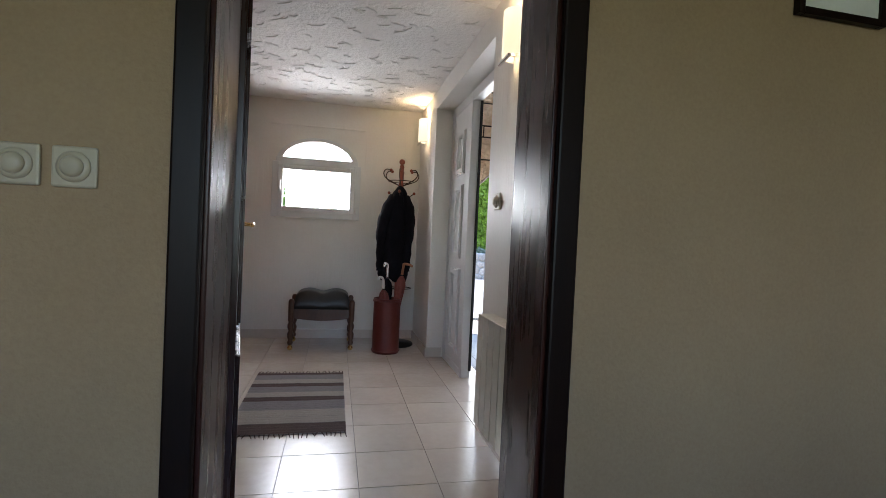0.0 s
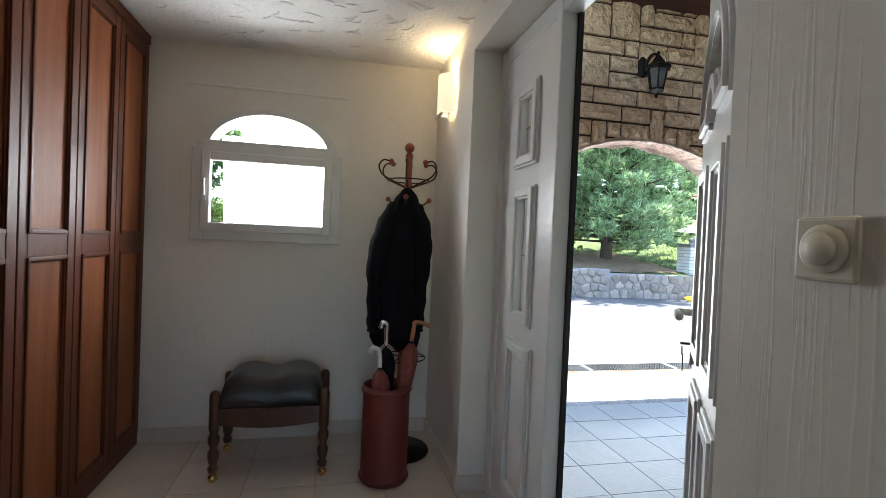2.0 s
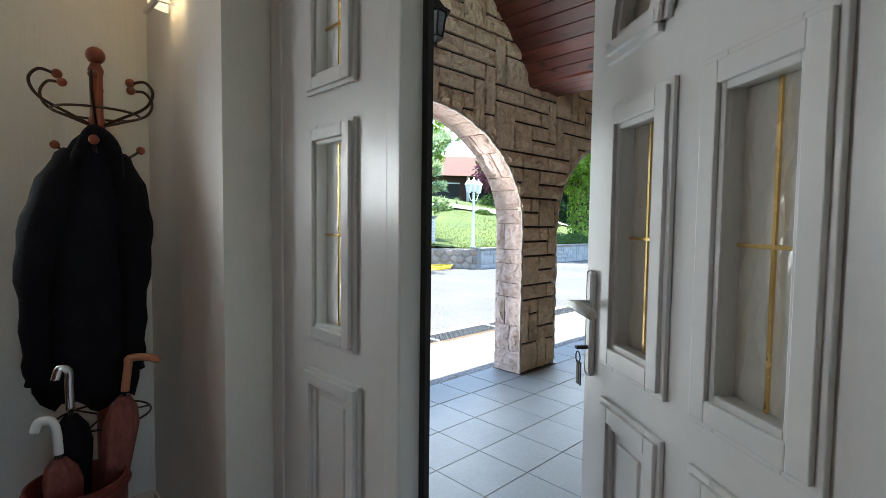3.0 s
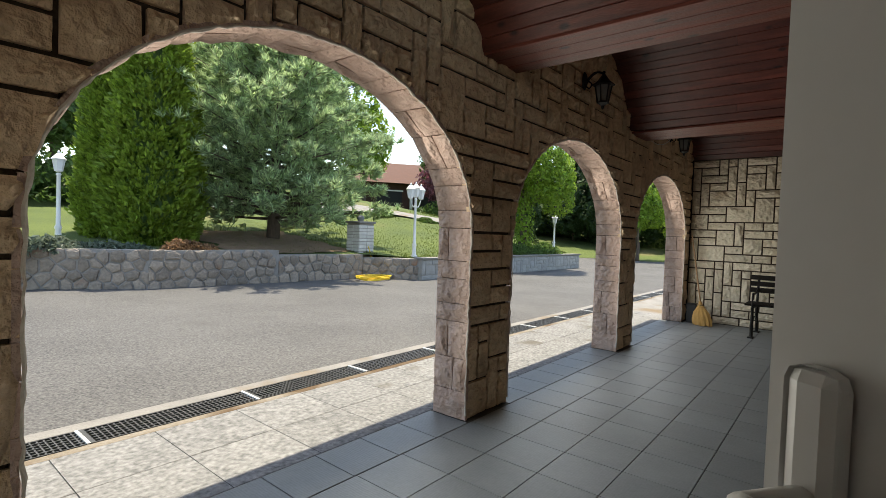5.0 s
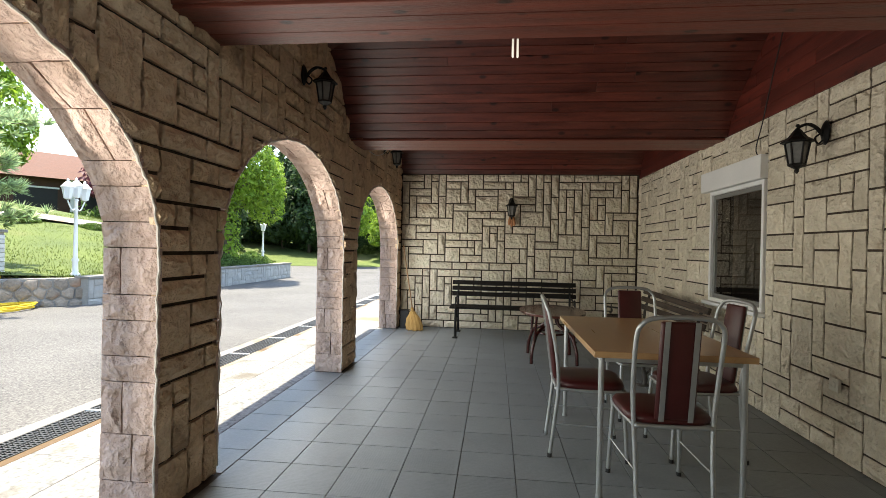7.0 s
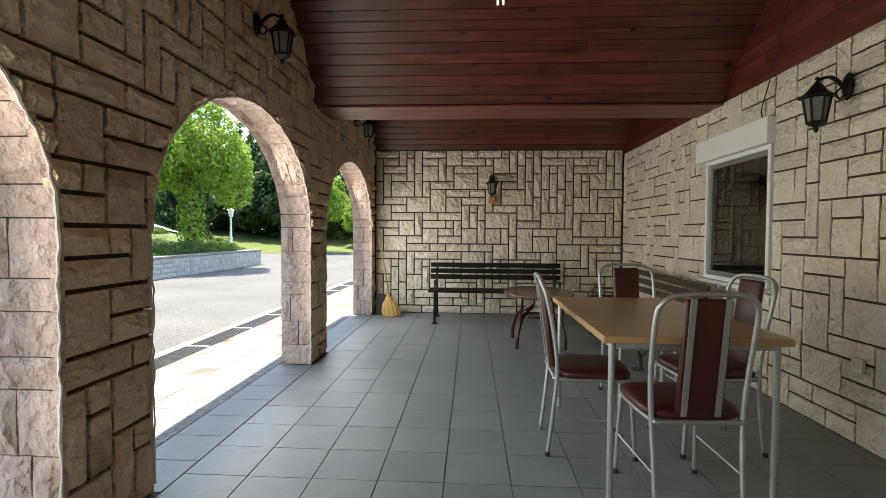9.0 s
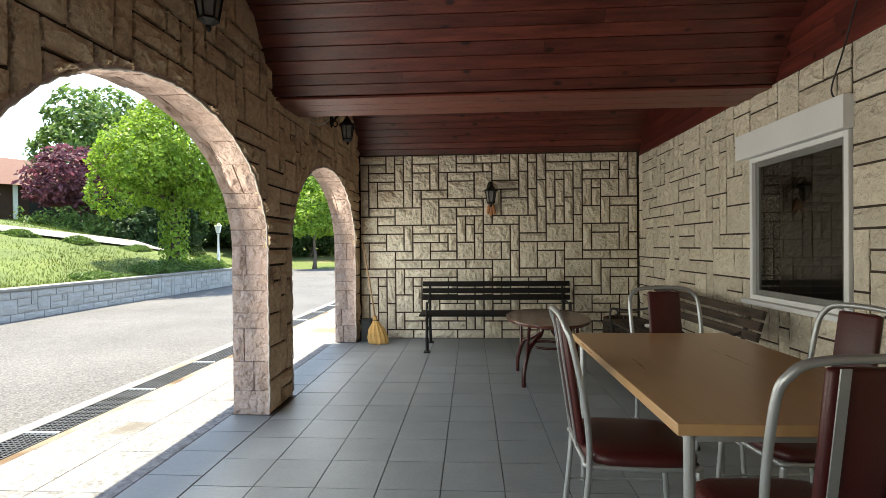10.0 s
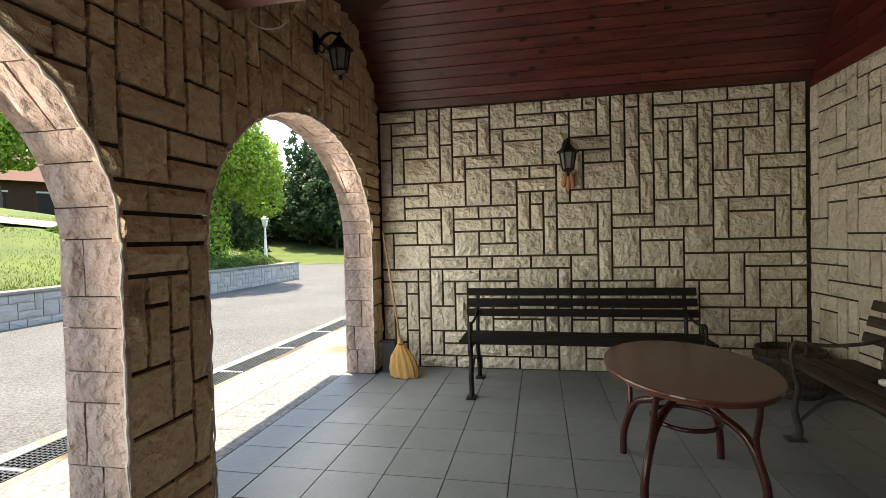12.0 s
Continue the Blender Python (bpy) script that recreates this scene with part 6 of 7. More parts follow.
M_PINE = leafmat("pine_needles", (0.20, 0.31, 0.14), (0.54, 0.66, 0.37), vary=0.55)
M_THUJA = leafmat("thuja_sprays", (0.13, 0.22, 0.025), (0.30, 0.41, 0.055))
M_LIME = leafmat("yellow_green_leaves", (0.12, 0.24, 0.02), (0.27, 0.38, 0.05))
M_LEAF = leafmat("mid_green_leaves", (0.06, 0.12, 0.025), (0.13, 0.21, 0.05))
M_LEAFD = leafmat("dark_green_leaves", (0.025, 0.055, 0.018), (0.06, 0.11, 0.035))
M_PURPLE = leafmat("purple_leaves", (0.09, 0.028, 0.045), (0.17, 0.06, 0.085))
M_JUN = leafmat("grey_green_juniper", (0.10, 0.14, 0.10), (0.19, 0.23, 0.17))
M_DRY = leafmat("dry_brown_twigs", (0.18, 0.10, 0.05), (0.29, 0.18, 0.10))


def quads(cen, nor, size, aspect, r):
    """Leaf quads at cen with normals nor: numpy arrays of vertices and faces."""
    n = len(cen)
    up = r.normal(size=(n, 3))
    t = np.cross(nor, up)
    t /= np.linalg.norm(t, axis=1)[:, None] + 1e-9
    b = np.cross(nor, t)
    s = (size * r.uniform(0.6, 1.3, n))[:, None]
    bend = nor * s * 0.25
    V = np.stack([cen - t * s, cen - b * s * aspect + bend, cen + t * s, cen + b * s * aspect + bend], 1).reshape(-1, 3)
    F = np.arange(4 * n).reshape(n, 4)
    return V, F


def leaf_mesh(name, V, F, mat):
    mesh = bpy.data.meshes.new(name)
    mesh.from_pydata(V.tolist(), [], F.tolist())
    mesh.materials.append(mat)
    return mesh


def trunk_bm(h, r0, limbs, r):
    bm = bmesh.new()
    pts = [(0.06 * h * 0.2 * math.sin(i * 1.3), 0.05 * h * 0.2 * math.cos(i * 1.7), h * i / 6) for i in range(7)]
    tube(bm, pts, [r0 * (1.35 if i == 0 else 1) * (1 - 0.11 * i) for i in range(7)], 9)
    for e in limbs:
        s = Vector(pts[3 + r.integers(0, 3)])
        e = Vector(e)
        mid = s.lerp(e, 0.5) + Vector((0, 0, 0.12 * (e - s).length))
        tube(bm, curve_pts([s, mid, e], 4), [r0 * 0.45 * (1 - i / 12) + 0.008 for i in range(9)], 6)
    return bm


def leafy_tree(label, pos, h, lobes, nleaf, size, mat, seed, trunk=0.12, group="", name="tree", climb=0, aspect=0.55):
    """Trunk, limbs and a crown of leaves on uneven lobes (x, y, z, rx, rz)."""
    r = np.random.default_rng(seed)
    ob = thing(name, label, name.replace("_", " "), group, Matrix.Translation(pos))
    part("trunk", trunk_bm(h, trunk, [(l[0] * 0.8, l[1] * 0.8, l[2]) for l in lobes], r), M_BARK, ob, smooth=True)
    C, Nn = [], []
    tot = sum(l[3] ** 2 for l in lobes)
    for lx, ly, lz, rx, rz in lobes:
        k = int(nleaf * rx * rx / tot)
        d = r.normal(size=(k, 3))
        d /= np.linalg.norm(d, axis=1)[:, None]
        clump = np.array([noise.noise(Vector(p * 2.6) + Vector((seed, 0, 0))) for p in d])
        rad = (1 + 0.30 * clump) * r.uniform(0.55, 1.0, k) ** 0.35
        keep = clump > -0.28 + 0.12 * r.normal(size=k)
        p = np.array([lx, ly, lz]) + d * rad[:, None] * np.array([rx, rx, rz])
        C.append(p[keep])
        Nn.append((d * 0.7 + r.normal(size=(k, 3)) * 0.6 + np.array([0, 0, 0.4]))[keep])
    if climb:
        a = r.uniform(0, 6.28, climb)
        z = r.uniform(0.1, h, climb)
        rad = trunk + r.uniform(0.02, 0.28, climb)
        C.append(np.stack([np.cos(a) * rad, np.sin(a) * rad, z], 1))
        Nn.append(np.stack([np.cos(a), np.sin(a), r.uniform(-0.5, 0.8, climb)], 1))
    C, Nn = np.concatenate(C), np.concatenate(Nn)
    Nn /= np.linalg.norm(Nn, axis=1)[:, None]
    crown = new("crown", leaf_mesh("crown", *quads(C, Nn, size, aspect, r), mat))
    crown.parent = ob
    return ob


def pine_tree(pos, h, rad, seed):
    r = np.random.default_rng(seed)
    ob = thing("pine_tree", "broad blue-green pine with long soft needles", "pine tree", m=Matrix.Translation(pos))
    bm = bmesh.new()
    tube(bm, [(0.03 * math.sin(i), 0.03 * math.cos(i), h * i / 8) for i in range(9)], [0.19 * (1 - i / 9.2) for i in range(9)], 10)
    part("trunk", bm, M_BARK, ob, smooth=True)
    bm = bmesh.new()
    V, F = [], []
    nv = 0
    for i in range(170):
        f = (i + 0.5) / 170
        z0 = 0.72 + (h - 1.0) * f ** 0.95
        L = rad * (0.55 + 0.62 * math.sin(math.pi * min(1, 0.30 + 0.72 * f)) ** 0.9) * (1 - 0.80 * f ** 2.2) * r.uniform(0.72, 1.12)
        a = i * 2.399 + r.uniform(-0.3, 0.3)
        c, s = math.cos(a), math.sin(a)
        rise = 0.05 + 0.5 * f
        pts = [Vector((0, 0, z0)), Vector((c * L * 0.5, s * L * 0.5, z0 + L * rise * 0.25)), Vector((c * L, s * L, z0 + L * rise * 0.75))]
        tube(bm, pts, [0.045 * (1 - f * 0.6), 0.025 * (1 - f * 0.5), 0.008], 5)
        nt = int(12 + L * 13)
        for k in range(nt):
            t = 1.0 - 0.72 * r.uniform(0, 1) ** 1.3
            base = pts[0].lerp(pts[1], t * 2) if t < 0.5 else pts[1].lerp(pts[2], t * 2 - 1)
            spread = 0.30 * (1.15 - t) + 0.09
            base = np.array(base) + r.normal(size=3) * np.array([spread, spread, spread * 0.6]) * 0.75
            dirn = np.array([c, s, 0.9]) * 0.6 + r.normal(size=3) * 0.35
            dirn /= np.linalg.norm(dirn)
            m = 24
            d = dirn * 0.9 + r.normal(size=(m, 3)) * 0.42
            d /= np.linalg.norm(d, axis=1)[:, None]
            ln = r.uniform(0.15, 0.27, m)[:, None]
            side = np.cross(d, r.normal(size=(m, 3)))
            side /= np.linalg.norm(side, axis=1)[:, None] + 1e-9
            tip = base + d * ln
            tri = np.stack([np.repeat(base[None], m, 0) - side * 0.018, np.repeat(base[None], m, 0) + side * 0.018, tip + side * 0.004], 1).reshape(-1, 3)
            V.append(tri)
            F.append(np.arange(m * 3).reshape(m, 3) + nv)
            nv += m * 3
    part("branch_frame", bm, M_BARK, ob, smooth=True)
    ob2 = new("needles", leaf_mesh("needles", np.concatenate(V), np.concatenate(F), M_PINE))
    ob2.parent = ob
    return ob


def thuja(pos, h, rad, seed, mat=M_THUJA, name="thuja_tree", label="dense dark green columnar thuja tree", dense=46000):
    r = np.random.default_rng(seed)
    ob = thing(name, label, name.replace("_", " "), m=Matrix.Translation(pos))
    bm = bmesh.new()
    tube(bm, [(0, 0, h * 0.8 * i / 5) for i in range(6)], [0.12 * (1 - i / 6) + 0.01 for i in range(6)], 8)
    part("trunk", bm, M_BARK, ob, smooth=True)
    n = dense // 18
    f = r.uniform(0, 1, n) ** 1.2
    a = r.uniform(0, 6.2832, n)
    prof = np.where(f < 0.12, 0.72 + f * 2.3, 1.0) * np.clip(1 - ((f - 0.12) / 0.88), 0, 1) ** 0.55
    cl = np.array([noise.noise(Vector((math.cos(q) * 2.2, math.sin(q) * 2.2, g * 6 + seed))) for q, g in zip(a, f)])
    R = rad * prof * (0.97 + 0.22 * cl) * r.uniform(0.90, 1.06, n)
    C = np.stack([np.cos(a) * R, np.sin(a) * R, 0.05 + f * h], 1)
    out = np.stack([np.cos(a), np.sin(a), np.full(n, 0.75)], 1)
    k = 18
    P = np.repeat(C, k, 0) + r.normal(size=(n * k, 3)) * np.array([0.055, 0.055, 0.06])
    t = np.repeat(out, k, 0) + r.normal(size=(n * k, 3)) * 0.45
    t /= np.linalg.norm(t, axis=1)[:, None]
    Nn = np.cross(t, r.normal(size=(n * k, 3)))
    Nn /= np.linalg.norm(Nn, axis=1)[:, None] + 1e-9
    b = np.cross(Nn, t)
    m = len(P)
    s = (0.050 * r.uniform(0.6, 1.3, m))[:, None]
    V = np.stack([P - t * s, P - b * s * 0.6 + t * s * 0.3, P + t * s * 1.5, P + b * s * 0.6 + t * s * 0.3], 1).reshape(-1, 3)
    crown = new("crown", leaf_mesh("crown", V, np.arange(4 * m).reshape(m, 4), mat))
    crown.parent = ob
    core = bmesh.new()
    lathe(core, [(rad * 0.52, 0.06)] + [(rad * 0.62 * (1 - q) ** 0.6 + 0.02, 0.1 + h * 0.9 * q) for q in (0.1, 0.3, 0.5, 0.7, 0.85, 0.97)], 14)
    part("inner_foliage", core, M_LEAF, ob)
    return ob


def low_shrub(pos, lx, ly, h, n, size, mat, seed, label, name="shrub"):
    r = np.random.default_rng(seed)
    ob = thing(name, label, name, "garden shrubs", Matrix.Translation(pos))
    u, v = r.uniform(-1, 1, n), r.uniform(-1, 1, n)
    env = np.clip((1 - u ** 4) * (1 - v ** 2), 0, 1) ** 0.5
    hh = np.array([0.65 + 0.6 * noise.noise(Vector((p * lx * 1.6, q * ly * 2, seed))) for p, q in zip(u, v)])
    P = np.stack([u * lx, v * ly, np.clip(env * h * hh, 0.02, None) * r.uniform(0.45, 1.05, n)], 1)
    Nn = r.normal(size=(n, 3)) + np.array([0, 0, 0.6])
    Nn /= np.linalg.norm(Nn, axis=1)[:, None]
    crown = new("foliage", leaf_mesh("foliage", *quads(P, Nn, size, 0.35, r), mat))
    crown.parent = ob
    return ob


def gz(x, y):
    return slope(x, y)


# rubble garden wall: stones in mortar along two straight runs
def cells(L, H, step, r):
    """Shrunken Voronoi cells of a jittered grid: outlines in the wall's plane."""
    P = []
    nx, nz = int(L / step) + 1, max(2, int(H / (step * 0.8)))
    for j in range(-1, nz + 1):
        for i in range(-1, nx + 1):
            P.append(((i + 0.5 + (0.5 if j % 2 else 0) + r.uniform(-0.3, 0.3)) * L / nx, (j + 0.5 + r.uniform(-0.28, 0.28)) * H / nz))
    outl = []
    for (px, pz) in P:
        if not (0 < px < L and 0 < pz < H):
            continue
        poly = [(max(0, px - step * 1.5), max(0, pz - step * 1.5)), (min(L, px + step * 1.5), max(0, pz - step * 1.5)), (min(L, px + step * 1.5), min(H, pz + step * 1.5)), (max(0, px - step * 1.5), min(H, pz + step * 1.5))]
        for (qx, qz) in P:
            dx, dz = qx - px, qz - pz
            if (dx == 0 and dz == 0) or dx * dx + dz * dz > (3 * step) ** 2:
                continue
            c = (qx * qx + qz * qz - px * px - pz * pz) / 2 - 0.012 * math.hypot(dx, dz)
            new_poly = []
            for k in range(len(poly)):
                a, b = poly[k], poly[(k + 1) % len(poly)]
                fa, fb = a[0] * dx + a[1] * dz - c, b[0] * dx + b[1] * dz - c
                if fa <= 0:
                    new_poly.append(a)
                if fa * fb < 0:
                    t = fa / (fa - fb)
                    new_poly.append((a[0] + (b[0] - a[0]) * t, a[1] + (b[1] - a[1]) * t))
            poly = new_poly
            if len(poly) < 3:
                break
        if len(poly) >= 3:
            outl.append((px, pz, poly))
    return outl


def rubble_run(p, q, H, seed, parent):
    p, q = Vector((*p, 0)), Vector((*q, 0))
    L = (q - p).length
    ang = math.atan2(q.y - p.y, q.x - p.x)
    m = Matrix.Translation((p.x, p.y, -0.06)) @ Matrix.Rotation(ang, 4, "Z")
    part("core", bx(0, L, 0.02, 0.30, 0, H - 0.01), M_MORTAR, parent, m=m)
    r = random.Random(seed)
    for px, pz, poly in cells(L, H, 0.235, r):
        bm = bmesh.new()
        d = r.uniform(0.015, 0.04)
        cx, cz = sum(a[0] for a in poly) / len(poly), sum(a[1] for a in poly) / len(poly)
        base = [bm.verts.new((a[0] - cx, 0.022, a[1] - cz)) for a in poly]
        mid = [bm.verts.new(((a[0] - cx) * 0.93, 0.022 - d * 0.8, (a[1] - cz) * 0.93)) for a in poly]
        inn = [bm.verts.new(((a[0] - cx) * 0.55, 0.022 - d - r.uniform(0, 0.012), (a[1] - cz) * 0.55)) for a in poly]
        k = len(poly)
        for i in range(k):
            bm.faces.new((base[i], base[(i + 1) % k], mid[(i + 1) % k], mid[i]))
            bm.faces.new((mid[i], mid[(i + 1) % k], inn[(i + 1) % k], inn[i]))
        bm.faces.new(inn)
        part("stone", bm, M_RUBBLE, parent, m=m @ Matrix.Translation((cx, 0, cz)))


rub = thing("garden_wall", "low grey rubble stone garden wall along the drive", "garden wall", kind="structure")
rubble_run((-1.6, 16.45), (4.5, 12.68), 0.76, 1, rub)
rubble_run((4.5, 12.68), (7.0, 12.45), 0.76, 2, rub)
rubble_run((7.0, 12.45), (9.25, 12.27), 0.66, 3, rub)
rubble_run((9.25, 12.27), (10.2, 11.24), 0.58, 4, rub)

# brick gate pillar
pil = thing("garden_pillar", "white brick garden pillar with a dark stone cap", "pillar", m=Matrix.Translation((9.55, 12.75, 0)))
part("core", bx(-0.235, 0.235, -0.235, 0.235, 0.0, 1.36), M_MORTAR, pil)
r = random.Random(8)
bm = bmesh.new()
box(bm, -0.118, 0.118, -0.012, 0.012, -0.036, 0.036, 0.005)
brick_mesh = finish(bm, "brick", M_WBRICK)
for k in range(9):
    for side in range(4):
        for i in (0, 1):
            o = new("brick", brick_mesh)
            o.parent = pil
            o.matrix_basis = Matrix.Rotation(side * math.pi / 2, 4, "Z") @ Matrix.Translation((-0.123 + 0.246 * i + (0.0 if k % 2 else 0.004), -0.240 - r.uniform(0, 0.006), 0.60 + k * 0.085))
bm = bmesh.new()
box(bm, -0.28, 0.28, -0.28, 0.28, 1.362, 1.42, 0.012)
part("cap", bm, M_CONC, pil, "dark weathered cap slab")
bm = bmesh.new()
lathe(bm, [(0.10, 1.42), (0.07, 1.45), (0.10, 1.50), (0.08, 1.55), (0.03, 1.58)], 14)
part("finial", bm, M_CONC, pil, smooth=True)

# coiled hose
hose = thing("garden_hose", "yellow garden hose coiled by the wall", "hose", m=Matrix.Translation((9.15, 11.75, 0)))
for i in range(4):
    bm = bmesh.new()
    rr = random.Random(i)
    tube(bm, curve_pts([((0.42 + 0.03 * i + rr.uniform(-0.05, 0.05)) * math.cos(t * 0.628), (0.27 + rr.uniform(-0.05, 0.05)) * math.sin(t * 0.628), 0.012 + 0.024 * i + rr.uniform(0, 0.008)) for t in range(10)], 4, True), 0.014, 7, True)
    part("coil", bm, M_HOSE, hose, smooth=True)
bm = bmesh.new()
tube(bm, curve_pts([(0.35, 0.1, 0.10), (0.5, 0.35, 0.08), (0.45, 0.55, 0.40), (0.42, 0.70, 0.78)], 6), 0.014, 7)
part("free_end", bm, M_HOSE, hose, smooth=True)


def street_lamp(pos, h, heads, label):
    ob = thing("garden_lamp", label, "garden lamp", "white garden lamps", Matrix.Translation(pos))
    bm = bmesh.new()
    lathe(bm, [(0.09, 0), (0.09, 0.05), (0.055, 0.10), (0.05, 0.30), (0.065, 0.34), (0.04, 0.40), (0.032, h - 0.42), (0.045, h - 0.40), (0.03, h - 0.37)], 14)
    part("post", bm, M_LAMPW, ob, smooth=True)
    for dx in heads:
        c = Matrix.Translation((dx, 0, h - 0.36 if dx == 0 else h - 0.40))
        bm = bmesh.new()
        lathe(bm, [(0.03, 0.0), (0.06, 0.02), (0.10, 0.24), (0.075, 0.245)], 6, c)
        head = part("lantern", bm, M_LAMPG, ob, "frosted pale lantern glass")
        bm = bmesh.new()
        lathe(bm, [(0.125, 0.24), (0.125, 0.255), (0.06, 0.33), (0.02, 0.37), (0.025, 0.39), (0.005, 0.42)], 6, c)
        part("cap", bm, M_LAMPW, head)
        bm = bmesh.new()
        for i in range(6):
            a = 2 * math.pi * i / 6
            cyl(bm, c @ Vector((0.062 * math.cos(a), 0.062 * math.sin(a), 0.02)), c @ Vector((0.102 * math.cos(a), 0.102 * math.sin(a), 0.24)), 0.007, n=5)
        part("cage", bm, M_LAMPW, head)
        if dx:
            bm = bmesh.new()
            tube(bm, curve_pts([(0, 0, h - 0.55), (dx * 0.5, 0, h - 0.60), (dx, 0, h - 0.42)], 5), 0.014, 7)
            part("arm", bm, M_LAMPW, ob, smooth=True)


M_LAMPG = surf("frosted_lamp_glass", (0.68, 0.70, 0.70), (0.76, 0.78, 0.78), 5, 0.3, 0.05, 60)
street_lamp((3.60, 14.6, gz(3.60, 14.6) - 0.02), 1.75, (0,), "white garden lamp post with one lantern head")
street_lamp((10.55, 11.75, gz(10.55, 11.75) - 0.02), 1.95, (-0.2, 0, 0.2), "white garden lamp post with three lantern heads")
street_lamp((19.1, 12.0, gz(19.1, 12.0) - 0.02), 1.45, (0,), "white garden lamp post with one lantern head")

# trees
thuja((4.8, 15.7, 0.6), 5.8, 0.66, 3)
thuja((5.35, 14.8, 0.6), 6.9, 0.98, 5)
pine_tree((8.35, 14.9, 0.62), 6.6, 2.75, 11)
leafy_tree("yellow-green round-crowned tree with ivy on its trunk", (16.6, 12.0, gz(16.6, 12.0)), 2.9, [(0, 0, 3.4, 1.45, 1.2), (-1.0, 0.3, 3.0, 1.1, 0.9), (1.0, -0.3, 2.9, 1.1, 0.95), (0.1, 0.8, 2.7, 1.0, 0.95), (0.2, -0.85, 2.6, 0.95, 0.95), (0, 0, 4.3, 0.95, 0.7), (-1.2, 0.9, 2.1, 0.65, 0.75), (1.2, -0.7, 2.0, 0.65, 0.75)], 20000, 0.068, M_LIME, 21, 0.14, climb=1500)
leafy_tree("round purple-leaved ornamental plum tree", (26.6, 23.2, gz(26.6, 23.2)), 2.4, [(0, 0, 3.6, 1.9, 1.5), (-1.2, 0.3, 3.2, 1.3, 1.1), (1.3, -0.2, 3.1, 1.3, 1.1), (0.1, 0.5, 4.5, 1.2, 0.9), (-0.4, -0.9, 2.9, 1.1, 1.0)], 5200, 0.15, M_PURPLE, 31, 0.16)
base_tree = leafy_tree("tall mid-green broadleaf tree behind the lawn", (3.5, 27.0, gz(3.5, 27)), 4.0, [(0, 0, 5.6, 2.4, 2.0), (-1.7, 0.4, 4.8, 1.7, 1.5), (1.8, -0.3, 4.9, 1.7, 1.5), (0.2, 0.9, 7.2, 1.6, 1.5), (-0.5, -1.3, 4.3, 1.5, 1.3), (0.9, 1.2, 4.2, 1.4, 1.2)], 6500, 0.19, M_LEAF, 41, 0.2, "background trees")
dark_tree = leafy_tree("tall dark green tree in the far belt", (40.0, 19.5, 0.6), 4.0, [(0, 0, 5.0, 2.2, 2.6), (-1.4, 0.5, 3.6, 1.7, 1.7), (1.5, -0.4, 3.8, 1.7, 1.8), (0.1, 0.3, 7.4, 1.3, 1.7), (0.3, -1.2, 2.6, 1.6, 1.6)], 5600, 0.20, M_LEAFD, 43, 0.2, "background trees")
lime_tree = leafy_tree("fresh green young tree beside the drive", (29.5, 12.0, -0.05), 2.6, [(0, 0, 3.6, 1.3, 1.5), (-0.8, 0.2, 2.8, 1.0, 1.0), (0.9, -0.2, 2.9, 1.0, 1.1), (0.1, 0.1, 5.0, 0.8, 1.0)], 4200, 0.13, M_LIME, 47, 0.11, "background trees")
rt = random.Random(77)
for src, spots in (
    (base_tree, [(-8, 30, 1.2), (7.5, 33, 1.2), (13, 36, 1.4), (5.6, 24.5, 0.72), (21, 38, 1.5), (30, 43, 1.5), (36, 30, 1.2), (44, 33, 1.4), (-14, 24, 1.1), (15.5, 31, 1.0), (20.5, 30.5, 1.0)]),
    (dark_tree, [(29, 20.5, 0.95), (39, 24, 1.1), (36, 16.8, 0.9), (35.5, 14.2, 0.75), (37.5, 19.5, 1.0), (41, 13, 1.1), (36.5, 9.5, 1.15), (42, 5, 1.2), (44, 18, 1.2), (33, 26, 1.1), (48, 9, 1.3), (-7, 22, 1.0), (50, 24, 1.4), (39, 27, 1.2), (46, 0, 1.3), (44, -7, 1.3), (31, 23.2, 0.75), (56, 14, 1.4), (26.5, 20.2, 0.55)]),
    (lime_tree, [(34.5, 10.6, 1.0), (40, 22, 0.9), (23.5, 28.5, 1.3), (38, 16, 1.2), (47, 14, 1.4)]),
):
    for x, y, k in spots:
        z = gz(x, y) if y > front(x) else -0.05
        copy_thing(src, pose(x, y, z - 0.45, 0, 0, rt.uniform(0, 360)) @ Matrix.Diagonal((k, k, k * rt.uniform(0.9, 1.12), 1)))

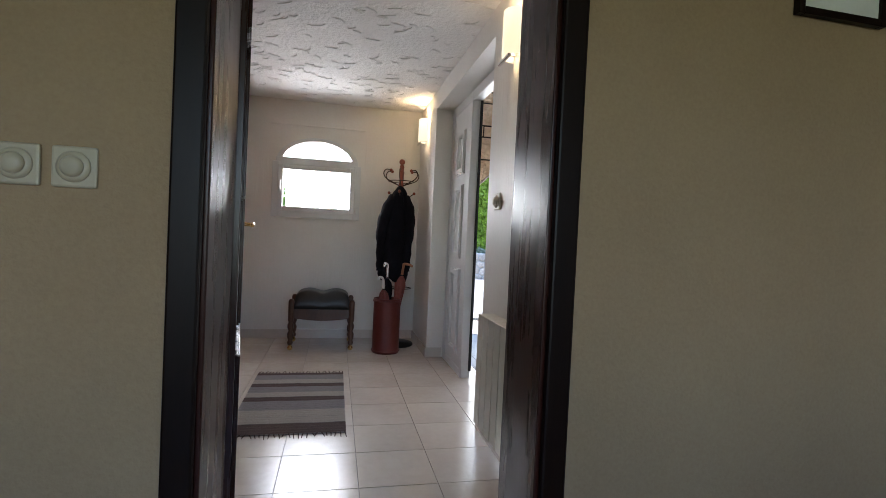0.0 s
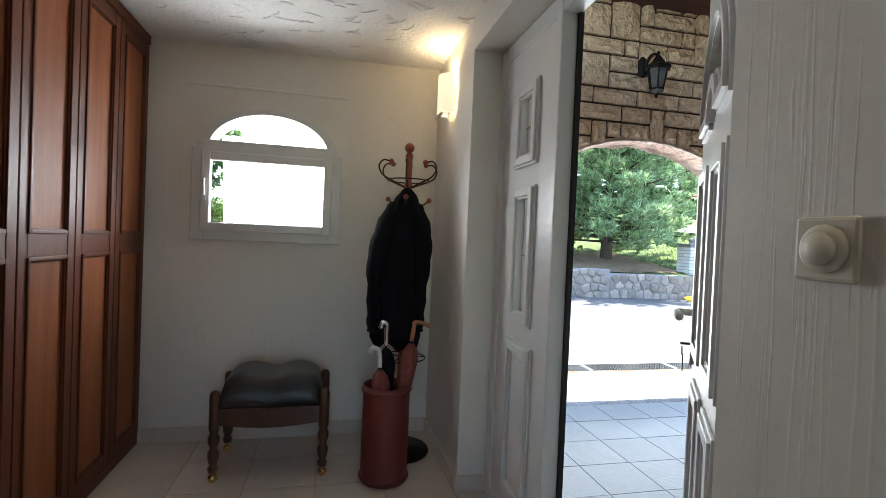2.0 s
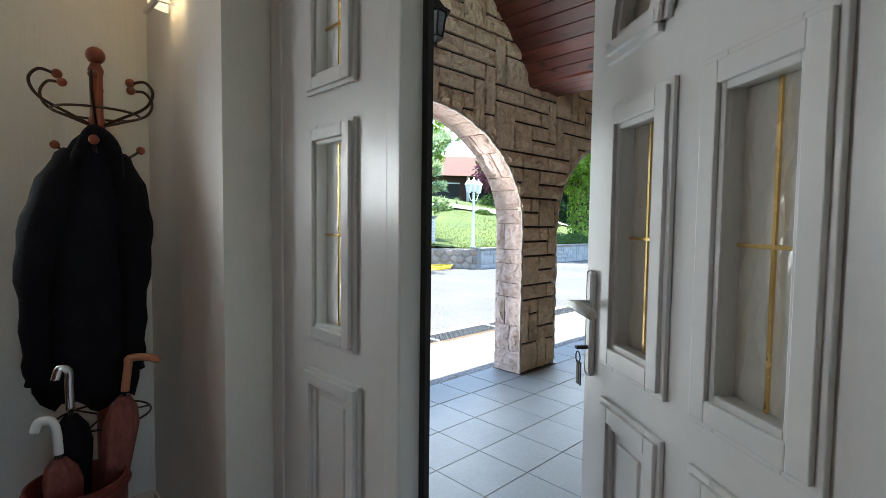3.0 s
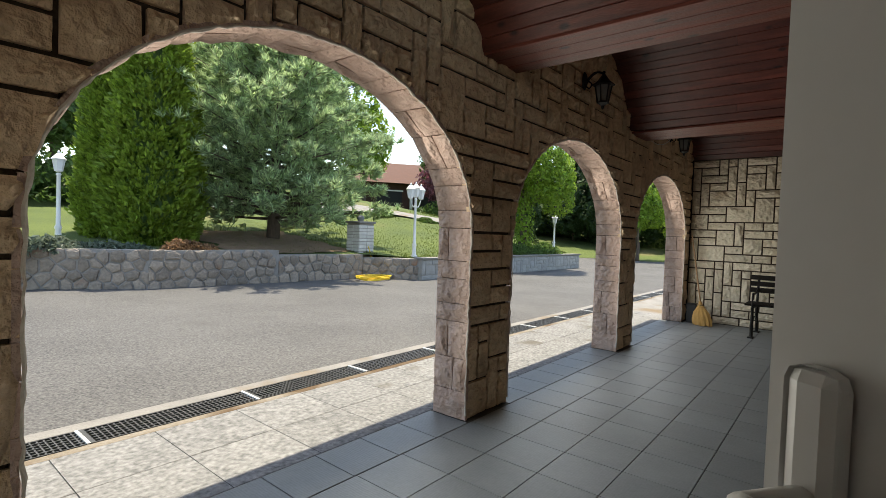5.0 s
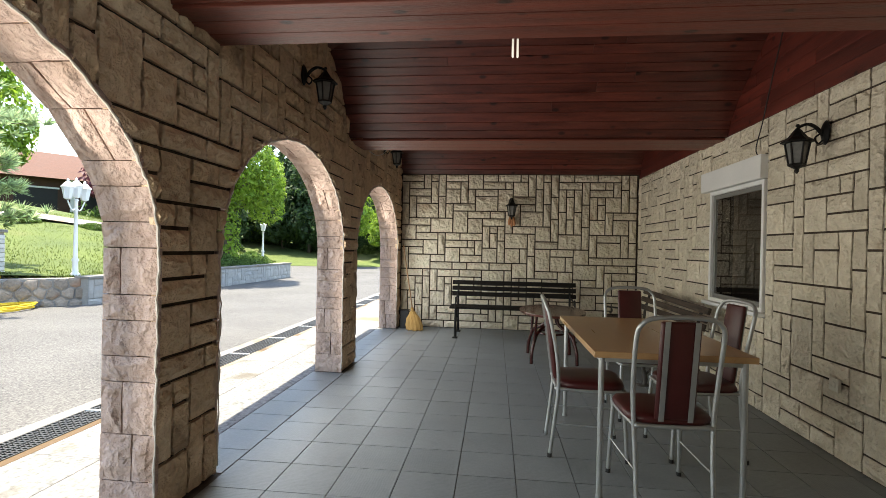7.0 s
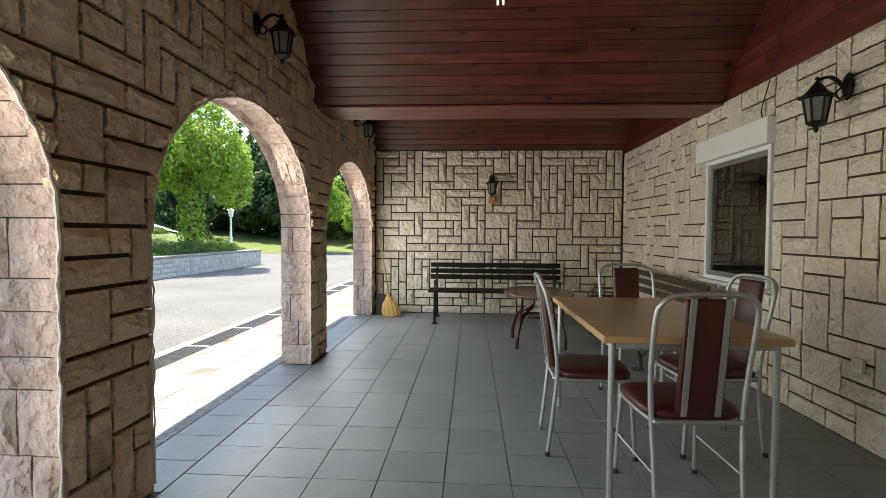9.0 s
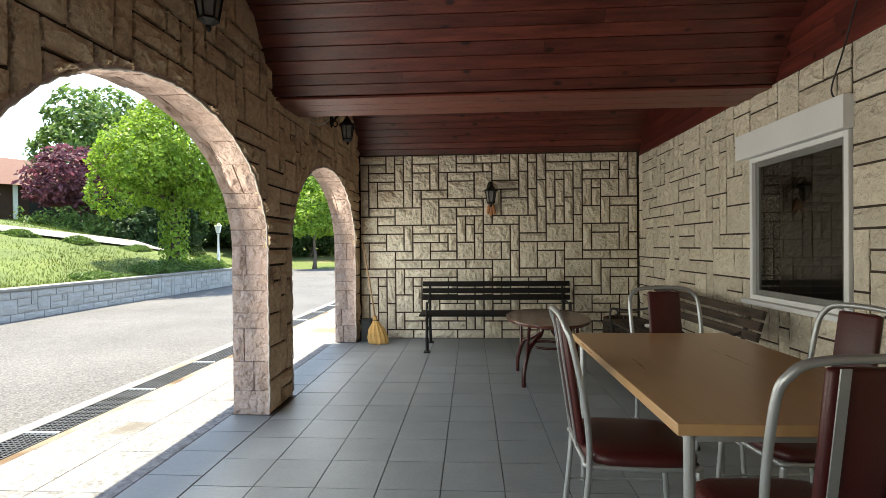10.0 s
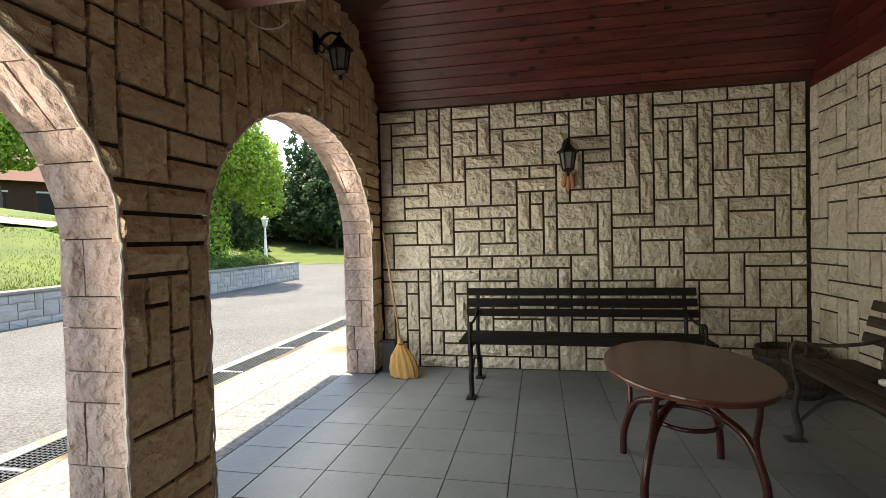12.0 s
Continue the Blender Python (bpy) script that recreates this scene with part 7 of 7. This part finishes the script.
low_shrub((3.6, 13.75, 0.58), 1.35, 0.35, 0.38, 2600, 0.07, M_JUN, 1, "low grey-green juniper creeping over the wall")
low_shrub((5.35, 12.95, 0.60), 0.55, 0.25, 0.34, 900, 0.06, M_DRY, 2, "dry brown low shrub on the wall")
low_shrub((1.2, 15.2, 0.58), 1.0, 0.35, 0.36, 1500, 0.07, M_JUN, 3, "low grey-green juniper creeping over the wall")
for i, (x, y, lx, h, mat) in enumerate(((15.6, 11.75, 1.0, 0.42, M_LEAF), (17.6, 11.7, 1.0, 0.36, M_LEAF), (13.4, 11.75, 0.7, 0.22, M_LEAF), (18.9, 12.3, 0.5, 0.38, M_LEAF), (17.9, 14.2, 0.4, 0.25, M_LEAF), (16.9, 15.2, 0.4, 0.28, M_LEAF), (15.9, 16.2, 0.4, 0.25, M_LEAF), (14.6, 17.4, 0.4, 0.25, M_LEAF), (27.5, 22.5, 2.2, 1.9, M_LEAFD), (33.0, 7.6, 2.4, 1.2, M_LEAFD), (10.5, 17.0, 0.8, 0.5, M_JUN), (12.0, 19.5, 0.9, 0.5, M_LEAF))):
    low_shrub((x, y, (gz(x, y) if y > front(x) else 0) - 0.04), lx, 0.4 + 0.4 * lx * (h > 1), h, int(900 + 900 * h), 0.06 + 0.06 * (h > 1), mat, 50 + i, "low green shrub at the edge of the lawn" if h < 1 else "dense dark green hedge bush")
bush = low_shrub((31, 21.5, gz(31, 21.5) - 0.1), 2.6, 1.3, 3.0, 3200, 0.15, M_LEAFD, 90, "dense dark green bush in the far belt")
bush2 = low_shrub((-3.0, 31.0, gz(-3.0, 31.0) - 0.1), 2.6, 1.3, 2.2, 2600, 0.15, M_LEAF, 91, "dense mid green bush in the far belt")
for src, spots in ((bush, [(41, 21.5), (42, 17.5), (38, 25.5), (40, 10), (41, 5.5), (43, 0), (23, 31), (44, 15), (18, 35)]), (bush2, [(6.4, 23.5), (4.6, 22.5), (0.5, 34), (-7, 28), (3.5, 30), (9, 31), (-11, 33), (13.5, 33.5), (25, 22.6), (39, 13.0)])):
    for x, y in spots:
        copy_thing(src, pose(x, y, (gz(x, y) if y > front(x) else -0.05) - 0.1, 0, 0, rt.uniform(-60, 60)))
bm = bmesh.new()
grid = [[bm.verts.new((6.3 + 3.0 * i / 12 + 0.15 * math.sin(j * 1.7), 12.72 + 3.4 * j / 12, slope(6.3 + 3.0 * i / 12, 12.72 + 3.4 * j / 12) + 0.025 + 0.02 * rt.random())) for i in range(13)] for j in range(13)]
for g0, g1 in zip(grid, grid[1:]):
    for i in range(12):
        bm.faces.new((g0[i], g0[i + 1], g1[i + 1], g1[i]))
tagged(part("ground", bm, M_SOIL), "bare soil with dry needles below the pine", "soil", kind="structure")

# lawn that rises beyond the turn of the drive
bm = bmesh.new()
grid = []
for j in range(9):
    row = []
    for i in range(25):
        ang = radians(8 + 40 * i / 24)
        rad = 27.5 + 14 * j / 8 + 0.5 * math.sin(i * 0.7)
        row.append(bm.verts.new((4.0 + rad * math.cos(ang), 3.0 + rad * math.sin(ang), -0.02 + 1.5 * (j / 8) ** 1.2 + 0.03 * rt.random())))
    grid.append(row)
for g0, g1 in zip(grid, grid[1:]):
    for i in range(24):
        bm.faces.new((g0[i], g1[i], g1[i + 1], g0[i + 1]))
tagged(part("ground", bm, M_GRASS, smooth=True), "bright lawn rising beyond the turn of the drive", "lawn", kind="structure")

# pale lane over the lawn
lane = [(8.0, 26.5), (11.0, 22.6), (14.0, 19.5), (17.0, 16.6), (18.6, 15.1), (19.5, 14.2)]
bm = bmesh.new()
pr = curve_pts([(*p, 0) for p in lane], 6)
rows = []
for i, p in enumerate(pr):
    d = (pr[min(i + 1, len(pr) - 1)] - pr[max(i - 1, 0)]).normalized()
    s = Vector((-d.y, d.x, 0)) * 0.85
    rows.append([bm.verts.new((q.x, q.y, (gz(q.x, q.y) if q.y > front(q.x) else 0) + 0.085)) for q in (p - s, p + s)])
for a, b in zip(rows, rows[1:]):
    bm.faces.new((a[0], b[0], b[1], a[1]))
tagged(part("road", bm, M_CONC), "pale concrete lane climbing over the lawn", "lane", kind="structure")

# far house
hz = gz(35, 37) - 0.3
hm = pose(36.5, 37.5, hz, 0, 0, -35)
house = thing("house", "low brown house with a red tiled hip roof", "house", m=hm)
part("wall", bx(-8, 8, -4, 4, 0, 3.3), M_BROWNW, house)
bm = bmesh.new()
v = [bm.verts.new(p) for p in ((-8.8, -4.8, 3.2), (8.8, -4.8, 3.2), (8.8, 4.8, 3.2), (-8.8, 4.8, 3.2), (-4, 0, 5.6), (4, 0, 5.6))]
for f in ((0, 1, 5, 4), (1, 2, 5), (2, 3, 4, 5), (3, 0, 4), (3, 2, 1, 0)):
    bm.faces.new([v[i] for i in f])
part("roof", bm, M_ROOFT, house)
for x in (-6, -2, 2, 6):
    w = part("window", bx(x - 1.2, x + 1.2, -4.06, -4.0, 0.3 if x < 0 else 1.0, 2.5), M_DARK, house)
    part("frame", bx(x - 1.3, x + 1.3, -4.05, -3.99, 2.5, 2.62), M_LAMPW, w)
part("plinth", bx(-8.05, 8.05, -4.1, 4.05, -0.6, 0.35), M_CONC, house)
for x in (-7.9, 0, 7.9):
    part("post", bx(x - 0.12, x + 0.12, -4.5, -4.3, 0, 3.2), M_LAMPW, house)

# blades of grass on the near lawn
rg = np.random.default_rng(5)
n = 26000
gx, gd = rg.uniform(6.5, 22.0, n), 8.0 * rg.uniform(0, 1, n) ** 1.6
gy = np.array([front(x) for x in gx]) + 0.35 + gd
gzv = np.array([slope(x, y) for x, y in zip(gx, gy)])
a = rg.uniform(0, 6.2832, n)
hgt, lean = rg.uniform(0.03, 0.08, n), rg.normal(size=(n, 2)) * 0.02
B = np.stack([gx, gy, gzv - 0.01], 1)
sd = np.stack([np.cos(a), np.sin(a), np.zeros(n)], 1) * 0.010
T = B + np.concatenate([lean, hgt[:, None]], 1)
V = np.stack([B - sd, B + sd, T], 1).reshape(-1, 3)
blades = new("grass", leaf_mesh("grass", V, np.arange(3 * n).reshape(n, 3), leafmat("grass_blades", (0.050, 0.085, 0.012), (0.14, 0.17, 0.032), vary=0.4)))
tagged(blades, "short green and dry yellow grass blades", "grass", kind="stuff")

# ---- stones and tiles ----
UNIT = 0.117


def pack(W, H, r, unit=UNIT):
    """Random ashlar: rectangles (u, v, w, h) that fill W by H."""
    nx, nz = max(1, round(W / unit)), max(1, round(H / unit))
    ux, uz = W / nx, H / nz
    used = [[False] * nz for _ in range(nx)]
    kinds = [((2, 2), 6), ((3, 1), 6), ((1, 3), 5), ((3, 2), 2.5), ((2, 3), 2), ((2, 1), 1.5), ((1, 2), 1.2)]
    res = []
    owner = {}

    def room(p, q):
        return 0 <= p < nx and 0 <= q < nz and not used[p][q]
    # laid along the diagonals, so that upright and lying stones turn about one another
    for i, j in sorted(((i, j) for i in range(nx) for j in range(nz)), key=lambda c: (c[0] + c[1], r.random())):
        if used[i][j]:
            continue
        left, below = owner.get((i - 1, j)), owner.get((i, j - 1))
        best, most = (1, 1), -1e9
        for (a, b), weight in kinds + [((1, 1), 0.01)]:
            if not all(room(p, q) for p in range(i, i + a) for q in range(j, j + b)):
                continue
            score = math.log(weight) + r.uniform(0, 1.5)
            if below and below[0] + below[2] == i + a:
                score -= 1.8
            if left and left[1] + left[3] == j + b:
                score -= 1.8
            if left and (left[2], left[3]) == (a, b) or below and (below[2], below[3]) == (a, b):
                score -= 1.0
            # leave no single gaps beside or above
            for p, q in ((i + a, j), (i, j + b), (i - 1, j + b), (i + a, j - 1)):
                if room(p, q) and sum(room(p + dp, q + dq) for dp, dq in ((1, 0), (-1, 0), (0, 1), (0, -1)) if not (i <= p + dp < i + a and j <= q + dq < j + b)) == 0:
                    score -= 3.0
            if score > most:
                best, most = (a, b), score
        a, b = best
        for p in range(i, i + a):
            for q in range(j, j + b):
                used[p][q] = True
                owner[(p, q)] = (i, j, a, b)
        res.append((i * ux, j * uz, a * ux, b * uz))
    return res


def stone_mesh(w, h, d, seed, lower=None):
    """A rock-faced stone centred on u and v, its back at y 0 and its face towards -y."""
    r = random.Random(seed)
    g = 0.0095 if d > 0.032 else 0.0072
    w2, h2 = w / 2 - g, h / 2 - g
    n, m = 4, 4
    ua, ub = -w2, w2
    if lower is not None:
        good = [-w2 + 2 * w2 * i / 40 for i in range(41)]
        good = [u for u in good if lower(u) + g < h2 - 0.012]
        if not good:
            return [], []
        ua, ub = good[0], good[-1]
        m = 8
    V, F = [], []

    def low(u):
        return -h2 if lower is None else max(-h2, lower(u) + g)
    us = [ua + (ub - ua) * i / (m - 1) for i in range(m)]
    for j in range(n):
        for i in range(m):
            u = us[i]
            lo = min(low(u), h2 - 0.004)
            v = lo + (h2 - lo) * j / (n - 1)
            e = i in (0, m - 1) or j in (0, n - 1)
            du = 0 if e else r.uniform(-0.25, 0.25) * (ub - ua) / m
            V.append((u + du, -d * (r.uniform(0.62, 0.85) if e else r.uniform(0.85, 1.5)), v + (0 if e else r.uniform(-0.2, 0.2) * (h2 - lo) / 4)))
    for j in range(n - 1):
        for i in range(m - 1):
            k = j * m + i
            if r.random() < 0.5:
                F += [(k, k + 1, k + m + 1), (k, k + m + 1, k + m)]
            else:
                F += [(k, k + 1, k + m), (k + 1, k + m + 1, k + m)]
    ring = list(range(m)) + [m * j + m - 1 for j in range(1, n)] + [m * (n - 1) + i for i in range(m - 2, -1, -1)] + [m * j for j in range(n - 2, 0, -1)]
    base = len(V)
    for k in ring:
        V.append((V[k][0], 0.004, V[k][2]))
    c = len(ring)
    for i in range(c):
        F.append((ring[(i + 1) % c], ring[i], base + i, base + (i + 1) % c))
    return V, F


mesh_cache = {}


def shared_stone(w, h, d, var, mat):
    key = (round(w, 3), round(h, 3), round(d, 3), var, mat.name)
    if key not in mesh_cache:
        V, F = stone_mesh(w, h, d, repr(key))
        me = bpy.data.meshes.new("stone")
        me.from_pydata(V, [], F)
        me.materials.append(mat)
        mesh_cache[key] = me
    return mesh_cache[key]


def lay(items, place, parent, mat, d, r, single=lambda u: True, under=None, name="stone"):
    """Lay stones (u, v, w, h) on a wall; place(u, v) gives the pose of a stone's centre."""
    JV, JF = [], []
    for u, v, w, h in items:
        uc, vc = u + w / 2, v + h / 2
        m = place(uc, vc)
        cut = None
        if under is not None:
            hi = max(under(u + w * k / 8) for k in range(9))
            lo = min(under(u + w * k / 8) for k in range(9))
            if lo >= v + h - 0.012:
                continue
            if hi > v + 0.002:
                cut = under
        if cut is None and single(uc):
            o = new(name, shared_stone(w, h, d, r.randrange(3), mat))
            o.parent = parent
            o.matrix_basis = m
            continue
        if cut is not None:
            V, F = stone_mesh(w, h, d, r.random(), lambda q, uc=uc, vc=vc: cut(uc + q) - vc)
        else:
            V, F = stone_mesh(w, h, d, r.random())
        if not F:
            continue
        if single(uc):
            me = bpy.data.meshes.new(name)
            me.from_pydata(V, [], F)
            me.materials.append(mat)
            o = new(name, me)
            o.parent = parent
            o.matrix_basis = m
        else:
            b = len(JV)
            JV += [tuple(m @ Vector(p)) for p in V]
            JF += [tuple(k + b for k in f) for f in F]
    if JF:
        me = bpy.data.meshes.new("stones")
        me.from_pydata(JV, [], JF)
        me.materials.append(mat)
        o = new("stones", me)
        o.parent = parent
        tagged(o, kind="stuff")


rs = random.Random(101)
M_BEAD = surf("pale_mortar_bead", (0.55, 0.50, 0.44), (0.70, 0.65, 0.58), 20, 0.9, 0.5, 80)


def arch_under(u):
    for a, b in ARCHES:
        if a < u < b:
            return arch_z(u, a, b, SPRING, RISE)
    return SPRING


# arcade: piers below the springing, the wall above it
face_y = YA0 + ST
for a, b in PIERS:
    lay([(a + u, v, w, h) for u, v, w, h in pack(b - a, SPRING, rs)], lambda u, v: Matrix.Translation((u, face_y, v)), wall_arc, M_STONE_ARC, ST, rs)
X0, X1, Z1 = 1.06, XE, 3.2
lay([(X0 + u, SPRING + v, w, h) for u, v, w, h in pack(X1 - X0, Z1 - SPRING, rs)], lambda u, v: Matrix.Translation((u, face_y, v)), wall_arc, M_STONE_ARC, ST, rs, single=lambda u: u > 3.6, under=arch_under)


# reveals: jamb and arch soffit stones
def reveal(a, b):
    depth = YA1 - YA0 - 0.006
    rise = RISE
    n = 60
    pts = [(a, SPRING * i / 20) for i in range(20)]
    pts += [((a + b) / 2 - (b - a) / 2 * math.cos(math.pi * i / n), SPRING + rise * math.sin(math.pi * i / n)) for i in range(n + 1)]
    pts += [(b, SPRING * (19 - i) / 20) for i in range(20)]
    acc = [0.0]
    for p, q in zip(pts, pts[1:]):
        acc.append(acc[-1] + math.hypot(q[0] - p[0], q[1] - p[1]))

    def at(s):
        for i in range(len(acc) - 1):
            if acc[i + 1] >= s:
                t = (s - acc[i]) / max(1e-6, acc[i + 1] - acc[i])
                return pts[i][0] + (pts[i + 1][0] - pts[i][0]) * t, pts[i][1] + (pts[i + 1][1] - pts[i][1]) * t
        return pts[-1]
    s, k = 0.0, 0
    tot = acc[-1]
    while s < tot - 0.02:
        L = [0.115, 0.235, 0.115, 0.16][k % 4] if k % 5 else 0.21
        L = min(L, tot - s)
        if tot - s - L < 0.06:
            L = tot - s
        p, q = at(s), at(s + L)
        dx, dz = q[0] - p[0], q[1] - p[1]
        ang = math.atan2(dz, dx)
        split = [(-depth / 2, depth / 2)]
        if L > 0.19:
            c = rs.choice((-0.02, 0.03, 0.05))
            split = [(-depth / 2, c), (c, depth / 2)]
        for y0, y1 in split:
            me = shared_stone(L + 0.010, y1 - y0 + 0.007, 0.026, rs.randrange(3), M_STONE_RED)
            o = new("stone", me)
            o.parent = wall_arc
            # local x along the curve, local z along the depth, face into the opening
            ex = Vector((math.cos(ang), 0, math.sin(ang)))
            ez = Vector((0, -1, 0))
            ey = ez.cross(ex)
            mid = Vector(((p[0] + q[0]) / 2, (YA0 + YA1) / 2 + (y0 + y1) / 2, (p[1] + q[1]) / 2))
            rot = Matrix((ex, ey, ez)).transposed().to_4x4()
            o.matrix_basis = Matrix.Translation(mid + ey * 0.024) @ rot
        s += L
        k += 1


for a, b in ARCHES:
    reveal(a, b)
# pale mortar bead smeared along the inner edge of each arch
for a, b in ARCHES:
    pts, rad = [], []
    line = [(a, SPRING * i / 30) for i in range(1, 30)] + [((a + b) / 2 - (b - a) / 2 * math.cos(math.pi * i / 90), SPRING + RISE * math.sin(math.pi * i / 90)) for i in range(91)] + [(b, SPRING * (29 - i) / 30) for i in range(29)]
    for x, z in line:
        pts.append((x + rs.uniform(-0.004, 0.004), YA0 + 0.006 + rs.uniform(-0.004, 0.004), z + rs.uniform(-0.004, 0.004)))
        rad.append(rs.uniform(0.003, 0.009))
    bm = bmesh.new()
    tube(bm, pts, rad, 6)
    part("mortar_bead", bm, M_BEAD, wall_arc, "pale mortar bead along the arch edge")

# end wall
fx = XE + ST
lay(pack(YA0 - YH, 2.40, rs), lambda u, v: Matrix.Translation((fx, YA0 - u, v)) @ Matrix.Rotation(radians(-90), 4, "Z"), wall_end, M_STONE, ST * 0.9, rs)
# house wall, round the window
fy = YH - ST
def house_block(x0, x1, z0, z1, single):
    lay([(u, z0 + v, w, h) for u, v, w, h in pack(x1 - x0, z1 - z0, rs)], lambda u, v: Matrix.Translation((x1 - u, fy, v)) @ Matrix.Rotation(radians(180), 4, "Z"), wall_house, M_STONE, ST * 0.8, rs, single=single)
house_block(1.12, 5.595, 0.0, 2.34, lambda u: (5.595 - u) > 3.9)
house_block(6.60, XE, 0.0, 2.34, lambda u: True)
house_block(5.597, 6.598, 0.0, 0.75, lambda u: True)
house_block(5.597, 6.598, 2.05, 2.34, lambda u: True)

# porch floor tiles
bm = bmesh.new()
S = 0.3175
box(bm, -S / 2 + 0.002, S / 2 - 0.002, -S / 2 + 0.002, S / 2 - 0.002, -0.006, 0.0)
for v in bm.verts:
    if v.co.z > -0.001:
        v.co.x *= 0.994
        v.co.y *= 0.994
tile_mesh = finish(bm, "tile", M_TILE_P)
JV, JF = [], []
y_lines = [4.745 - S * j for j in range(12)]
for i in range(27):
    x = 0.68 + S * (i + 0.5)
    for j, y in enumerate(y_lines):
        yc = y - S / 2
        if x < 1.1 or x > 9.1 or yc < 1.05:
            continue
        o = new("tile", tile_mesh)
        o.parent = floor_porch
        o.location = (x, yc, rs.uniform(-0.0006, 0.0006))
        o.rotation_euler = (rs.uniform(-0.001, 0.001), rs.uniform(-0.001, 0.001), rs.choice((0, 1, 2, 3)) * math.pi / 2)
# edge row between the piers
for a, b in ARCHES:
    n = round((b - a) / S)
    w = (b - a) / n
    for i in range(n):
        part("tile", bx(a + w * i + 0.003, a + w * (i + 1) - 0.003, 4.752, 5.06, -0.006, -0.0005, 0.0015), M_TILE_P, floor_porch)

# hall floor tiles
bm = bmesh.new()
box(bm, -S / 2 + 0.0015, S / 2 - 0.0015, -S / 2 + 0.0015, S / 2 - 0.0015, -0.006, 0.0)
for v in bm.verts:
    if v.co.z > -0.001:
        v.co.x *= 0.996
        v.co.y *= 0.996
tile_mesh_h = finish(bm, "tile", M_TILE_H)
for i in range(6):
    for j in range(12):
        x, y = -0.76 + S * (i + 0.5) + 0.0, 1.10 + S * (j + 0.5)
        if x > 1.05 or y > 4.6 or (y < 1.205 and not -0.25 < x < 0.60):
            continue
        o = new("tile", tile_mesh_h)
        o.parent = floor_hall
        o.location = (x - 0.005, y, HF + rs.uniform(-0.0003, 0.0003))
        o.rotation_euler = (rs.uniform(-0.0012, 0.0012), rs.uniform(-0.0012, 0.0012), rs.choice((0, 2)) * math.pi / 2)

# stamped slabs outside the arches
for i in range(19):
    for j in range(2):
        x0, y0 = 0.2 + i * 0.485, 5.075 + j * 0.452
        if x0 > 9.3:
            continue
        bm = bmesh.new()
        box(bm, x0 + 0.002, min(x0 + 0.483, 9.40), y0 + 0.002, y0 + 0.450, -0.014, -0.007 + rs.uniform(-0.0006, 0.0006), 0.0015)
        part("slab", bm, M_PAVE, pavement)

# cast stone face of the planter wall
pw = thing("garden_wall", "low pale cast stone planter wall along the drive", "garden wall", kind="structure")
part("core", bx(10.18, 19.6, 11.13, 11.36, -0.1, 0.50), M_JOINTW, pw)
part("core", bx(19.36, 19.6, 11.362, 16.0, -0.1, 0.50), M_JOINTW, pw)
part("coping", bx(10.16, 19.64, 11.08, 11.40, 0.502, 0.55, 0.008), M_CONC, pw)
lay([(10.18 + u, -0.02 + v, w, h) for u, v, w, h in pack(9.42, 0.51, rs, 0.13)], lambda u, v: Matrix.Translation((u, 11.128, v)), pw, M_WPAVE, 0.022, rs)
